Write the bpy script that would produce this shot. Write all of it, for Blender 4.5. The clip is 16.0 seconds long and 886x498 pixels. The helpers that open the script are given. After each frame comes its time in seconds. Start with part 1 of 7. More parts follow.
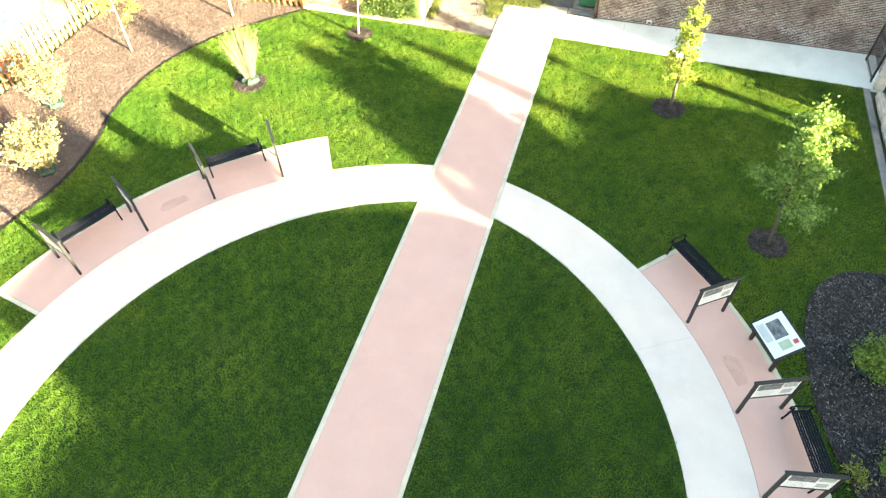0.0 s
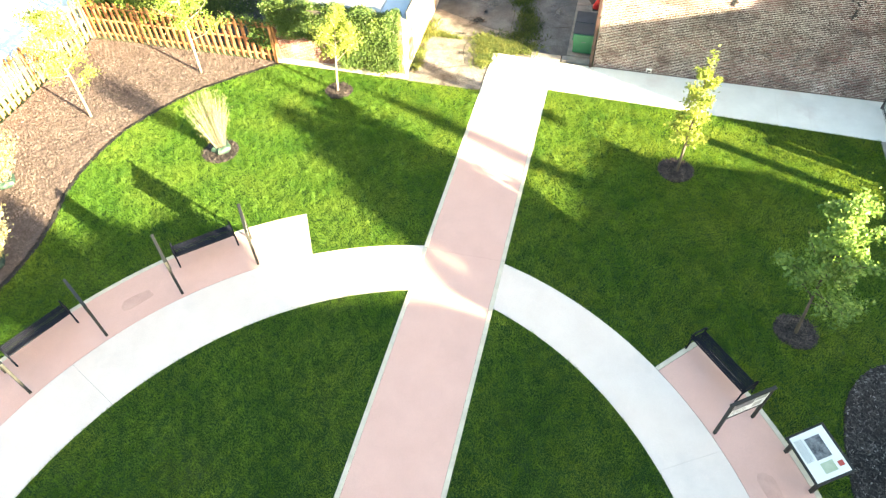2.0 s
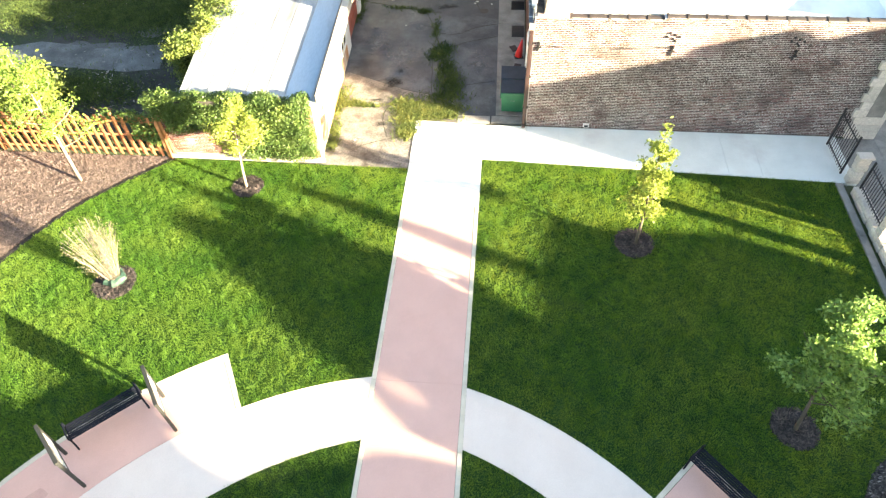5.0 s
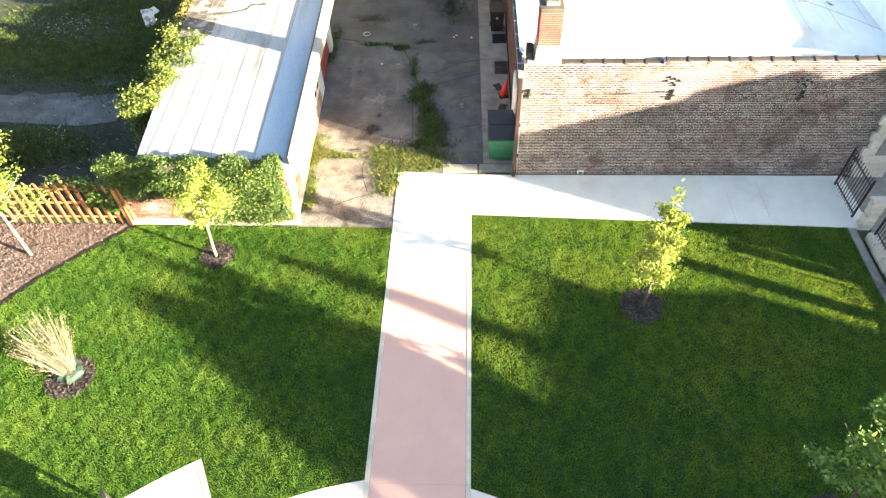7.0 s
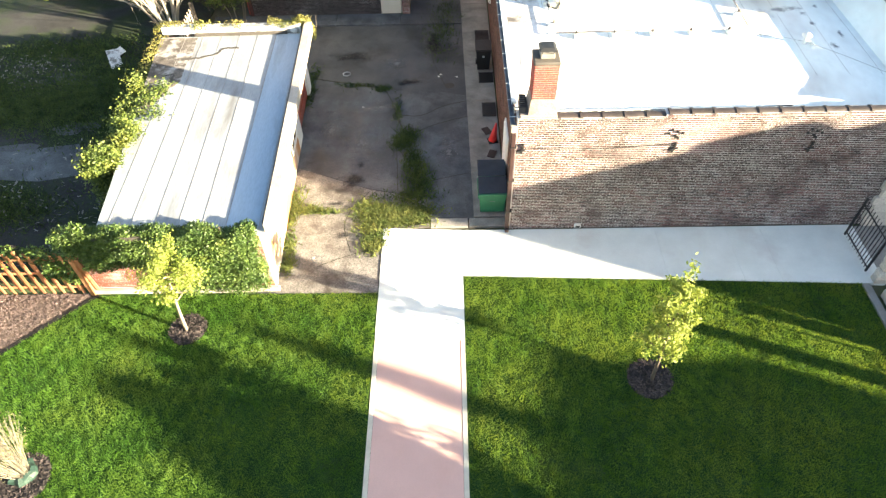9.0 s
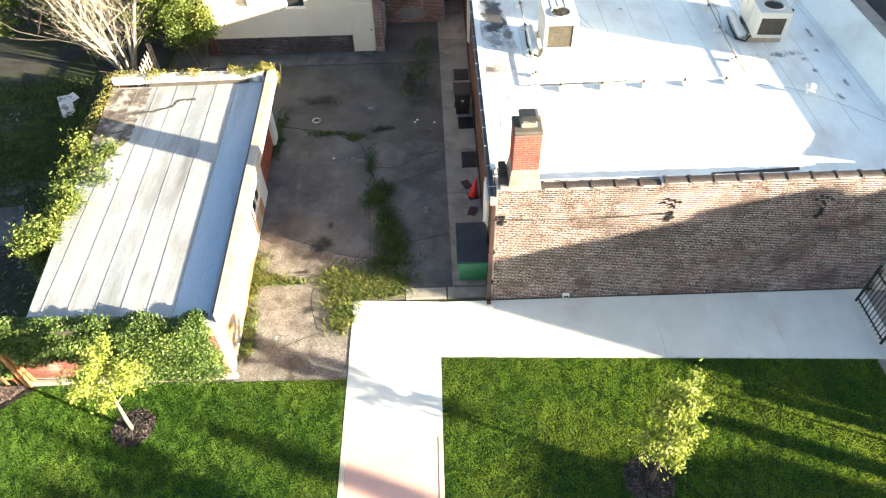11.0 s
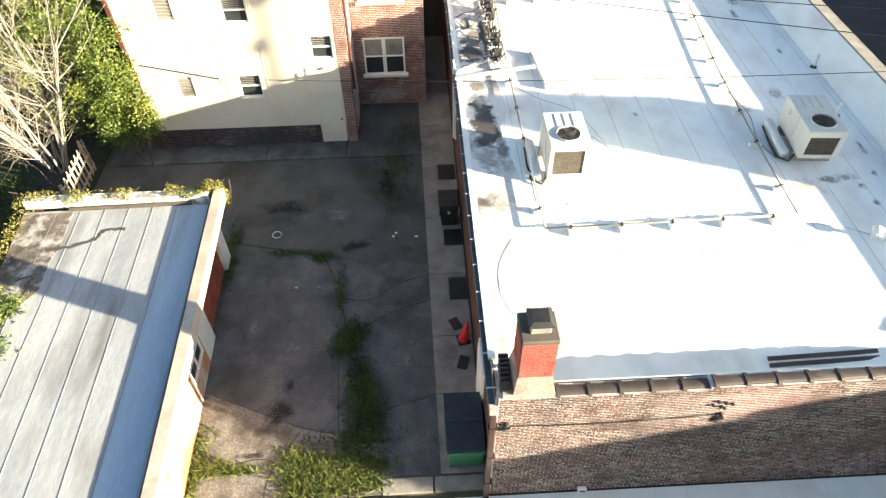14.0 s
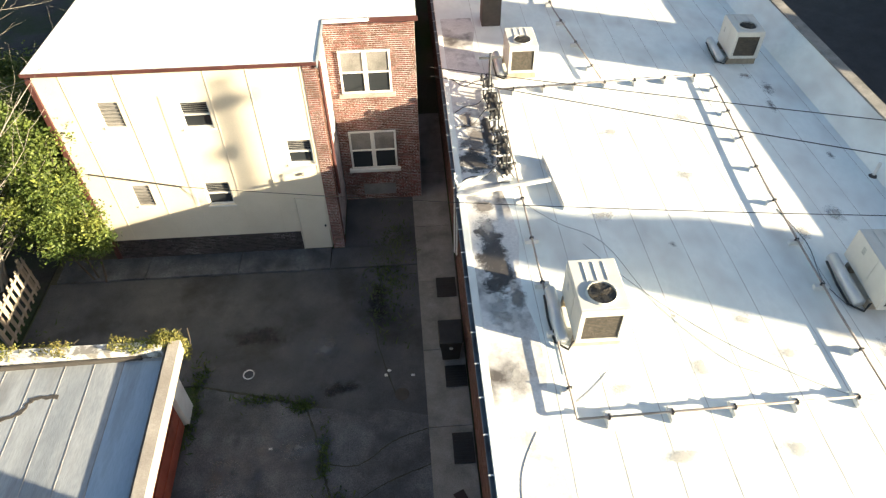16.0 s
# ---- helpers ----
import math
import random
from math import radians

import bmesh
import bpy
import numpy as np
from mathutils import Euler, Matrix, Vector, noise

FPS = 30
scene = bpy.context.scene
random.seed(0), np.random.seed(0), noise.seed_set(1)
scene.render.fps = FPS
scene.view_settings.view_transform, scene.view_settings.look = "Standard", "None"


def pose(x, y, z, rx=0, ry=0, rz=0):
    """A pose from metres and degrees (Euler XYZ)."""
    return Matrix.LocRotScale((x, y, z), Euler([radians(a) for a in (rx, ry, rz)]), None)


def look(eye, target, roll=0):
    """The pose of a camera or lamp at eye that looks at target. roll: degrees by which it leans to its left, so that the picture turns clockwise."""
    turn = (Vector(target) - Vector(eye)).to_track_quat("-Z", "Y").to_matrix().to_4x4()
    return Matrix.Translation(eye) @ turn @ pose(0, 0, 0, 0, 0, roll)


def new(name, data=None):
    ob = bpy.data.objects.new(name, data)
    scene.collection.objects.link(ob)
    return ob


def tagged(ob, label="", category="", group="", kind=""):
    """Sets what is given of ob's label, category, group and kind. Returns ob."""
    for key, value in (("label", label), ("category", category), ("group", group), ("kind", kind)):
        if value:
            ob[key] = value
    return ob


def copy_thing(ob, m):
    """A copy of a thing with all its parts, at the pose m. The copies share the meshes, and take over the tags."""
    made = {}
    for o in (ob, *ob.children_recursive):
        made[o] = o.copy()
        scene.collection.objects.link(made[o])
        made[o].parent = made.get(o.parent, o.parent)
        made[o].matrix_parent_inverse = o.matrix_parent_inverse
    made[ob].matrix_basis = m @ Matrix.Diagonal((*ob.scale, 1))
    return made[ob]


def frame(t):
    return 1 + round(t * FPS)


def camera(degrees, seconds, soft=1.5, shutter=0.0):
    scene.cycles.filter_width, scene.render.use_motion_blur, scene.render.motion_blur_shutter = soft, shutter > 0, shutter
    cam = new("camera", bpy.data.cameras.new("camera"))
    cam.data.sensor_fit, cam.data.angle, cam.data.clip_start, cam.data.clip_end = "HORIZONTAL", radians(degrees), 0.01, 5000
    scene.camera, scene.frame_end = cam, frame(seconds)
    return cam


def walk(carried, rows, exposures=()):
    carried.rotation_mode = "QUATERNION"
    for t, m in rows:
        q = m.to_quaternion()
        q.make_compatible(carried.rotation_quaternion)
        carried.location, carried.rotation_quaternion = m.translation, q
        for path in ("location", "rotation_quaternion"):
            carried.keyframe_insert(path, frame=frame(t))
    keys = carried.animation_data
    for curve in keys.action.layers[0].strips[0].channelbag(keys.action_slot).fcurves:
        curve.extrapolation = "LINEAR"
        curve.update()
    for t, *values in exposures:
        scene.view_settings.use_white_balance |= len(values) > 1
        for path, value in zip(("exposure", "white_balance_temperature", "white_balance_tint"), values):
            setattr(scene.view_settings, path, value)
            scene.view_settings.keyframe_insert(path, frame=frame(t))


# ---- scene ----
cam = camera(68.7, 16.0, 1.3)
PATH = [
    (0, (2.661, -2.658, 15.245), (2.272, -1.427, 13.718), -1.60),
    (0.5, (2.399, -1.874, 15.216), (2.016, -0.636, 13.693), -1.70),
    (1, (2.129, -1.088, 15.303), (1.756, 0.155, 13.781), -1.80),
    (1.5, (1.861, -0.278, 15.390), (1.499, 0.969, 13.868), -1.89),
    (2, (1.621, 0.474, 15.422), (1.266, 1.725, 13.904), -2.03),
    (2.5, (1.401, 1.173, 15.441), (1.051, 2.430, 13.927), -2.25),
    (3, (1.143, 1.869, 15.515), (0.806, 3.133, 14.001), -2.23),
    (3.5, (0.962, 2.579, 15.593), (0.666, 3.849, 14.075), -2.28),
    (4, (0.805, 3.285, 15.648), (0.569, 4.561, 14.126), -2.30),
    (6.5, (-0.023, 6.578, 15.516), (-0.109, 7.879, 14.000), -2.10),
    (7, (-0.116, 7.211, 15.564), (-0.193, 8.515, 14.050), -2.16),
    (7.5, (-0.257, 7.674, 15.465), (-0.315, 8.994, 13.964), -1.83),
    (8, (-0.353, 8.246, 15.509), (-0.397, 9.569, 14.010), -1.60),
    (8.5, (-0.382, 8.823, 15.550), (-0.416, 10.147, 14.052), -1.59),
    (9, (-0.348, 9.446, 15.546), (-0.375, 10.774, 14.051), -1.70),
    (11.5, (0.220, 12.943, 15.508), (0.230, 14.287, 14.027), -1.50),
    (12, (0.273, 13.732, 15.499), (0.292, 15.080, 14.022), -1.21),
    (12.5, (0.308, 14.609, 15.480), (0.336, 15.961, 14.005), -1.21),
    (13, (0.321, 15.585, 15.474), (0.355, 16.939, 14.003), -1.29),
    (13.5, (0.313, 16.653, 15.460), (0.354, 18.012, 13.994), -1.18),
    (14, (0.290, 17.783, 15.476), (0.341, 19.150, 14.016), -0.94),
    (14.5, (0.308, 18.945, 15.470), (0.365, 20.320, 14.020), -0.87),
    (15, (0.316, 20.095, 15.443), (0.379, 21.484, 14.005), -0.72),
    (15.5, (0.285, 21.315, 15.513), (0.358, 22.710, 14.081), -0.70),
    (16, (0.270, 22.442, 15.566), (0.351, 23.848, 14.146), -0.80),
]
EXPOSURE = [(0, 4.08, 7500, 2), (3.5, 3.92, 7100, 5), (7, 3.5, 6700, 9), (9, 3.28, 6600, 9), (12.5, 2.82, 6500, 10), (15, 2.46, 6500, 10), (16, 2.2, 6500, 10)]
walk(cam, [(t, look(e, a, r)) for t, e, a, r in PATH], EXPOSURE)

# ---- light ----
SLOPE, ACROSS = 0.262, 0.40          # rise and drift of the sunbeams per metre towards the street
SUN_DIR = Vector((1.0, -ACROSS, SLOPE)).normalized()
ELEV = math.asin(SUN_DIR.z)
world = bpy.data.worlds.new("world")
scene.world = world
world.use_nodes = True
wn = world.node_tree.nodes
sky = wn.new("ShaderNodeTexSky")
sky.sky_type, sky.sun_disc = "NISHITA", False
sky.sun_elevation, sky.sun_rotation = ELEV, math.atan2(SUN_DIR.x, SUN_DIR.y)
sky.air_density, sky.dust_density, sky.ozone_density = 1.0, 1.4, 0.7
wn["Background"].inputs[1].default_value = 0.05
world.node_tree.links.new(sky.outputs[0], wn["Background"].inputs[0])
sun_lamp = bpy.data.lights.new("sun", "SUN")
sun_lamp.energy, sun_lamp.angle, sun_lamp.color = 5.0, radians(0.55), (1.0, 0.845, 0.59)
sun = new("sun", sun_lamp)
sun.matrix_basis = look(SUN_DIR * 60, (0, 0, 0))

# ---- materials ----
def rgb(c):
    return (c[0], c[1], c[2], 1.0)


def surf(name, a, b, scale=3.0, rough=0.8, bump=0.15, bscale=40.0, stain=None, sscale=0.5, lo=0.5, hi=0.7,
         rand=0.0, island=0.0, metal=0.0, fine=0.0, leaf=0.0, stretch=(1, 1, 1), spec=0.5, odd=(), through_tint=(1, 1, 1)):
    """A surface of two tones at two scales, with stains, relief, and a share of chance per piece."""
    m = bpy.data.materials.new(name)
    m.use_nodes = True
    nt = m.node_tree
    n, ln = nt.nodes, nt.links
    bs = n["Principled BSDF"]
    geo = n.new("ShaderNodeNewGeometry")
    mp = n.new("ShaderNodeMapping")
    mp.inputs["Scale"].default_value = stretch
    ln.new(geo.outputs["Position"], mp.inputs["Vector"])
    def noise_tex(s, d=4.0):
        t = n.new("ShaderNodeTexNoise")
        t.inputs["Scale"].default_value, t.inputs["Detail"].default_value, t.inputs["Roughness"].default_value = s, d, 0.62
        ln.new(mp.outputs[0], t.inputs["Vector"])
        return t.outputs[0]
    def mix(f, x, y, kind="MIX"):
        k = n.new("ShaderNodeMix")
        k.data_type, k.blend_type = "RGBA", kind
        for sock, val in ((k.inputs[0], f), (k.inputs[6], x), (k.inputs[7], y)):
            if hasattr(val, "is_output"):
                ln.new(val, sock)
            elif isinstance(val, (int, float)):
                sock.default_value = val
            else:
                sock.default_value = rgb(val)
        return k.outputs[2]
    def ramp(x, l, h):
        r = n.new("ShaderNodeMapRange")
        r.inputs[1].default_value, r.inputs[2].default_value = l, h
        ln.new(x, r.inputs[0])
        return r.outputs[0]
    col = mix(ramp(noise_tex(scale), 0.32, 0.68), a, b)
    if fine:
        col = mix(fine, col, mix(ramp(noise_tex(bscale * 0.6, 2.0), 0.3, 0.7), (0.35, 0.35, 0.35), (1.5, 1.5, 1.5)), "MULTIPLY")
    if stain:
        col = mix(ramp(noise_tex(sscale, 6.0), lo, hi), col, stain)
    for tone, l, h in odd:
        col = mix(ramp(geo.outputs["Random Per Island"], l, h), col, tone)
    for amount, out in ((rand, n.new("ShaderNodeObjectInfo").outputs["Random"] if rand else None),
                        (island, geo.outputs["Random Per Island"] if island else None)):
        if amount:
            r = n.new("ShaderNodeMapRange")
            r.inputs[3].default_value, r.inputs[4].default_value = 1 - amount, 1 + amount
            ln.new(out, r.inputs[0])
            hs = n.new("ShaderNodeHueSaturation")
            ln.new(r.outputs[0], hs.inputs["Value"])
            h2 = n.new("ShaderNodeMapRange")
            h2.inputs[3].default_value, h2.inputs[4].default_value = 0.5 + amount * 0.04, 0.5 - amount * 0.04
            ln.new(out, h2.inputs[0])
            ln.new(h2.outputs[0], hs.inputs["Hue"])
            ln.new(col, hs.inputs["Color"])
            col = hs.outputs[0]
    ln.new(col, bs.inputs["Base Color"])
    bs.inputs["Metallic"].default_value = metal
    bs.inputs["Specular IOR Level"].default_value = spec
    rr = n.new("ShaderNodeMapRange")
    rr.inputs[3].default_value, rr.inputs[4].default_value = max(0.05, rough - 0.12), min(1.0, rough + 0.1)
    ln.new(noise_tex(scale * 2.3), rr.inputs[0])
    ln.new(rr.outputs[0], bs.inputs["Roughness"])
    if bump:
        bp = n.new("ShaderNodeBump")
        bp.inputs["Strength"].default_value, bp.inputs["Distance"].default_value = bump, 0.02
        ln.new(noise_tex(bscale, 3.0), bp.inputs["Height"])
        ln.new(bp.outputs[0], bs.inputs["Normal"])
    if leaf:
        tr = n.new("ShaderNodeBsdfTranslucent")
        ln.new(mix(1.0, col, through_tint, "MULTIPLY"), tr.inputs["Color"])
        ms = n.new("ShaderNodeMixShader")
        ms.inputs[0].default_value = leaf
        ln.new(bs.outputs[0], ms.inputs[1])
        ln.new(tr.outputs[0], ms.inputs[2])
        ln.new(ms.outputs[0], n["Material Output"].inputs["Surface"])
    return m


M = {}
M["lawn"] = surf("lawn", (0.010, 0.040, 0.004), (0.020, 0.068, 0.006), 0.9, 0.9, 0.5, 90, (0.05, 0.075, 0.016), 0.35, 0.56, 0.75, fine=0.5)
M["grass"] = surf("grass", (0.051, 0.144, 0.016), (0.106, 0.233, 0.029), 0.8, 0.6, 0, 60, (0.176, 0.276, 0.048), 0.45, 0.42, 0.82, island=0.14, leaf=0.5, through_tint=(2.6, 1.7, 1.4), spec=0.4)
M["weed"] = surf("weed", (0.06, 0.10, 0.02), (0.17, 0.19, 0.05), 2.0, 0.8, 0, 60, island=0.4, leaf=0.3)
M["concrete"] = surf("concrete", (0.71, 0.615, 0.556), (0.76, 0.665, 0.606), 1.3, 0.85, 0.12, 120, (0.61, 0.54, 0.495), 0.6, 0.55, 0.8, fine=0.12)
M["new_concrete"] = surf("new_concrete", (0.67, 0.71, 0.685), (0.75, 0.79, 0.765), 1.3, 0.85, 0.12, 120, (0.58, 0.57, 0.55), 0.6, 0.55, 0.8, fine=0.12)
M["kerb"] = surf("kerb", (0.54, 0.49, 0.39), (0.66, 0.61, 0.50), 2.5, 0.85, 0.15, 120, (0.42, 0.41, 0.36), 1.2, 0.55, 0.8, fine=0.15)
M["old_concrete"] = surf("old_concrete", (0.20, 0.193, 0.18), (0.30, 0.287, 0.268), 1.6, 0.9, 0.4, 70, (0.11, 0.106, 0.10), 0.9, 0.5, 0.75, fine=0.3, rand=0.06)
M["pink"] = surf("pink", (0.645, 0.408, 0.348), (0.69, 0.445, 0.382), 1.1, 0.9, 0.25, 160, (0.60, 0.38, 0.325), 0.7, 0.55, 0.8, fine=0.14)
M["pink_stain"] = surf("pink_stain", (0.54, 0.33, 0.275), (0.63, 0.40, 0.34), 2.0, 0.8, 0.25, 160, fine=0.2)
M["asphalt"] = surf("asphalt", (0.050, 0.053, 0.058), (0.094, 0.098, 0.105), 0.8, 0.76, 0.5, 90, (0.022, 0.022, 0.023), 0.45, 0.5, 0.7, fine=0.5)
M["worn_asphalt"] = surf("worn_asphalt", (0.060, 0.066, 0.074), (0.136, 0.144, 0.157), 1.3, 0.74, 0.7, 50, (0.042, 0.045, 0.050), 0.7, 0.48, 0.68, fine=0.6, spec=0.5)
M["gravelly"] = surf("gravelly", (0.115, 0.109, 0.104), (0.25, 0.239, 0.228), 1.8, 0.95, 0.9, 30, (0.06, 0.052, 0.047), 1.1, 0.47, 0.66, fine=0.7)
M["street"] = surf("street", (0.045, 0.046, 0.05), (0.065, 0.066, 0.07), 0.8, 0.9, 0.3, 90, fine=0.3)
M["crack"] = surf("crack", (0.028, 0.03, 0.024), (0.055, 0.058, 0.04), 4, 0.95, 0.3, 60)
M["ground"] = surf("ground", (0.06, 0.065, 0.04), (0.11, 0.10, 0.075), 0.25, 0.95, 0.5, 30, (0.05, 0.085, 0.02), 0.12, 0.45, 0.6, fine=0.4)
M["lot"] = surf("lot", (0.017, 0.017, 0.017), (0.052, 0.051, 0.051), 0.7, 0.95, 0.6, 25, (0.016, 0.029, 0.007), 0.35, 0.44, 0.56, fine=0.45)
M["mulch"] = surf("mulch", (0.075, 0.055, 0.049), (0.13, 0.098, 0.088), 1.5, 0.95, 0.9, 25, (0.10, 0.065, 0.048), 0.9, 0.5, 0.75, fine=0.5)
M["chips"] = surf("chips", (0.115, 0.083, 0.076), (0.205, 0.160, 0.150), 0.9, 0.9, 0, 30, island=0.42)
M["dark_mulch"] = surf("dark_mulch", (0.014, 0.012, 0.013), (0.030, 0.027, 0.027), 3, 0.95, 0.9, 25, fine=0.5)
M["dark_chips"] = surf("dark_chips", (0.022, 0.020, 0.020), (0.075, 0.068, 0.066), 5, 0.85, 0, 30, island=0.85)
M["grey_chips"] = surf("grey_chips", (0.13, 0.125, 0.125), (0.26, 0.25, 0.245), 5, 0.85, 0, 30, island=0.5)
M["basin_chips"] = surf("basin_chips", (0.025, 0.021, 0.020), (0.07, 0.056, 0.052), 3, 0.9, 0, 30, island=0.8)
M["mortar"] = surf("mortar", (0.39, 0.352, 0.340), (0.70, 0.65, 0.63), 3.5, 0.95, 0.5, 80, (0.20, 0.175, 0.17), 0.9, 0.48, 0.66, fine=0.4)
# plinth brick with the shade at the wall's foot put into its colour
M["shaded_brick"] = surf("shaded_brick", (0.03, 0.024, 0.024), (0.065, 0.05, 0.048), 1.5, 0.9, 0.4, 70, rand=0.4, island=0.4)
M["brick"] = surf("brick", (0.072, 0.035, 0.034), (0.180, 0.092, 0.088), 1.1, 0.9, 0.4, 70, (0.080, 0.060, 0.060), 0.5, 0.46, 0.66, rand=0.35, island=0.5, fine=0.3, odd=(((0.040, 0.030, 0.031), 0.84, 0.88),))
M["red_brick"] = surf("red_brick", (0.22, 0.048, 0.036), (0.31, 0.082, 0.062), 1.5, 0.9, 0.4, 70, (0.25, 0.08, 0.055), 0.9, 0.5, 0.7, rand=0.25, island=0.25, fine=0.3)
M["annex_brick"] = surf("annex_brick", (0.135, 0.058, 0.044), (0.225, 0.108, 0.08), 1.5, 0.9, 0.4, 70, (0.15, 0.075, 0.055), 0.9, 0.5, 0.7, rand=0.3, island=0.35, fine=0.3)
M["plinth_joint"] = surf("plinth_joint", (0.05, 0.045, 0.043), (0.15, 0.14, 0.135), 1.2, 0.95, 0.5, 80, (0.33, 0.32, 0.31), 0.5, 0.56, 0.64)
M["garage_brick"] = surf("garage_brick", (0.15, 0.048, 0.036), (0.25, 0.105, 0.080), 2.0, 0.9, 0.4, 60, (0.36, 0.26, 0.22), 1.0, 0.52, 0.66, rand=0.2, island=0.25, fine=0.3)
M["orange_stucco"] = surf("orange_stucco", (0.40, 0.165, 0.06), (0.46, 0.24, 0.11), 0.8, 0.95, 0.4, 50, (0.56, 0.51, 0.43), 0.5, 0.46, 0.60, fine=0.2)
M["stone_cap"] = surf("stone_cap", (0.34, 0.305, 0.265), (0.47, 0.43, 0.375), 1.5, 0.9, 0.4, 60, (0.25, 0.22, 0.185), 0.8, 0.5, 0.75, fine=0.25)
M["limestone"] = surf("limestone", (0.50, 0.46, 0.41), (0.62, 0.58, 0.52), 2.0, 0.9, 0.6, 30, (0.36, 0.33, 0.30), 1.0, 0.5, 0.75, fine=0.3, rand=0.12)
M["membrane"] = surf("membrane", (0.82, 0.870, 0.838), (0.90, 0.925, 0.892), 0.8, 0.55, 0.10, 12, (0.60, 0.59, 0.56), 0.9, 0.47, 0.80, stretch=(1.0, 0.6, 1), fine=0.06)
M["dirty_membrane"] = surf("dirty_membrane", (0.66, 0.65, 0.63), (0.80, 0.79, 0.77), 0.9, 0.6, 0.12, 30, (0.10, 0.09, 0.085), 0.42, 0.52, 0.66, fine=0.2)
M["felt_seam"] = surf("felt_seam", (0.20, 0.19, 0.18), (0.36, 0.35, 0.34), 3, 0.7, 0.1, 50)
M["seam"] = surf("seam", (0.30, 0.29, 0.27), (0.62, 0.60, 0.57), 3.0, 0.6, 0.1, 60)
# silver felt tinted blue, as it looks in the parapet's shade
M["silver_shade"] = surf("silver_shade", (0.300, 0.395, 0.500), (0.365, 0.455, 0.550), 0.7, 0.42, 0.1, 25, (0.20, 0.24, 0.29), 1.1, 0.55, 0.8, fine=0.12, stretch=(1.6, 0.3, 1))
M["silver_roof"] = surf("silver_roof", (0.255, 0.282, 0.310), (0.395, 0.418, 0.44), 0.9, 0.5, 0.2, 25, (0.16, 0.16, 0.16), 0.8, 0.50, 0.74, fine=0.2, stretch=(1.6, 0.3, 1))
M["tar"] = surf("tar", (0.05, 0.045, 0.04), (0.09, 0.08, 0.07), 2, 0.8, 0.3, 40)
M["rotten_roof"] = surf("rotten_roof", (0.060, 0.050, 0.042), (0.175, 0.152, 0.132), 2.2, 0.95, 0.8, 30, (0.40, 0.385, 0.37), 1.6, 0.50, 0.62, fine=0.6)
M["cement"] = surf("cement", (0.23, 0.185, 0.165), (0.34, 0.285, 0.255), 3, 0.9, 0.6, 40, (0.17, 0.135, 0.12), 1.8, 0.5, 0.7, fine=0.4)
M["dark_mortar"] = surf("dark_mortar", (0.30, 0.215, 0.185), (0.42, 0.32, 0.28), 2.5, 0.95, 0.5, 80)
M["weed_dark"] = surf("weed_dark", (0.032, 0.062, 0.012), (0.078, 0.116, 0.024), 2.0, 0.8, 0, 60, island=0.4, leaf=0.2)
M["clay_tile"] = surf("clay_tile", (0.027, 0.021, 0.020), (0.054, 0.042, 0.038), 3, 0.55, 0.2, 50, (0.11, 0.095, 0.085), 1.4, 0.58, 0.78, rand=0.2)
M["beige"] = surf("beige", (0.66, 0.60, 0.49), (0.72, 0.66, 0.55), 0.5, 0.8, 0.08, 40, (0.60, 0.54, 0.44), 0.35, 0.52, 0.75, fine=0.06)
M["red_trim"] = surf("red_trim", (0.060, 0.020, 0.018), (0.10, 0.035, 0.031), 2, 0.6, 0.1, 50)
M["white_paint"] = surf("white_paint", (0.70, 0.69, 0.65), (0.78, 0.77, 0.74), 2, 0.6, 0.08, 60, (0.58, 0.55, 0.50), 1.3, 0.58, 0.8)
M["red_door"] = surf("red_door", (0.25, 0.055, 0.032), (0.34, 0.085, 0.05), 2, 0.6, 0.15, 50, (0.18, 0.05, 0.03), 1.2, 0.5, 0.7)
M["wood_fence"] = surf("wood_fence", (0.27, 0.105, 0.045), (0.38, 0.18, 0.085), 1.6, 0.85, 0.3, 40, (0.30, 0.15, 0.075), 1.0, 0.55, 0.75, rand=0.18, fine=0.2, stretch=(3, 3, 0.5))
M["grey_wood"] = surf("grey_wood", (0.30, 0.25, 0.19), (0.42, 0.36, 0.28), 2, 0.9, 0.3, 40, rand=0.2, stretch=(3, 3, 0.5))
M["black_metal"] = surf("black_metal", (0.005, 0.006, 0.011), (0.009, 0.011, 0.020), 4, 0.6, 0.05, 60, spec=0.12)
M["sign_metal"] = surf("sign_metal", (0.011, 0.012, 0.011), (0.02, 0.021, 0.020), 4, 0.6, 0.08, 60)
M["panel_white"] = surf("panel_white", (0.80, 0.81, 0.80), (0.85, 0.86, 0.85), 3, 0.35, 0, 60)
M["print_dark"] = surf("print_dark", (0.035, 0.04, 0.05), (0.26, 0.27, 0.28), 9, 0.35, 0, 60)
M["print_grey"] = surf("print_grey", (0.28, 0.29, 0.28), (0.52, 0.53, 0.50), 12, 0.35, 0, 60)
M["print_red"] = surf("print_red", (0.42, 0.06, 0.05), (0.5, 0.09, 0.07), 5, 0.35, 0, 60)
M["print_green"] = surf("print_green", (0.36, 0.44, 0.30), (0.48, 0.54, 0.42), 6, 0.35, 0, 60)
M["iron"] = surf("iron", (0.010, 0.010, 0.012), (0.02, 0.02, 0.022), 4, 0.5, 0.08, 60)
M["gutter"] = surf("gutter", (0.10, 0.13, 0.16), (0.17, 0.20, 0.23), 2, 0.5, 0.08, 50, (0.07, 0.06, 0.06), 1.5, 0.5, 0.7)
M["downspout"] = surf("downspout", (0.026, 0.011, 0.011), (0.042, 0.019, 0.018), 2, 0.6, 0.1, 50)
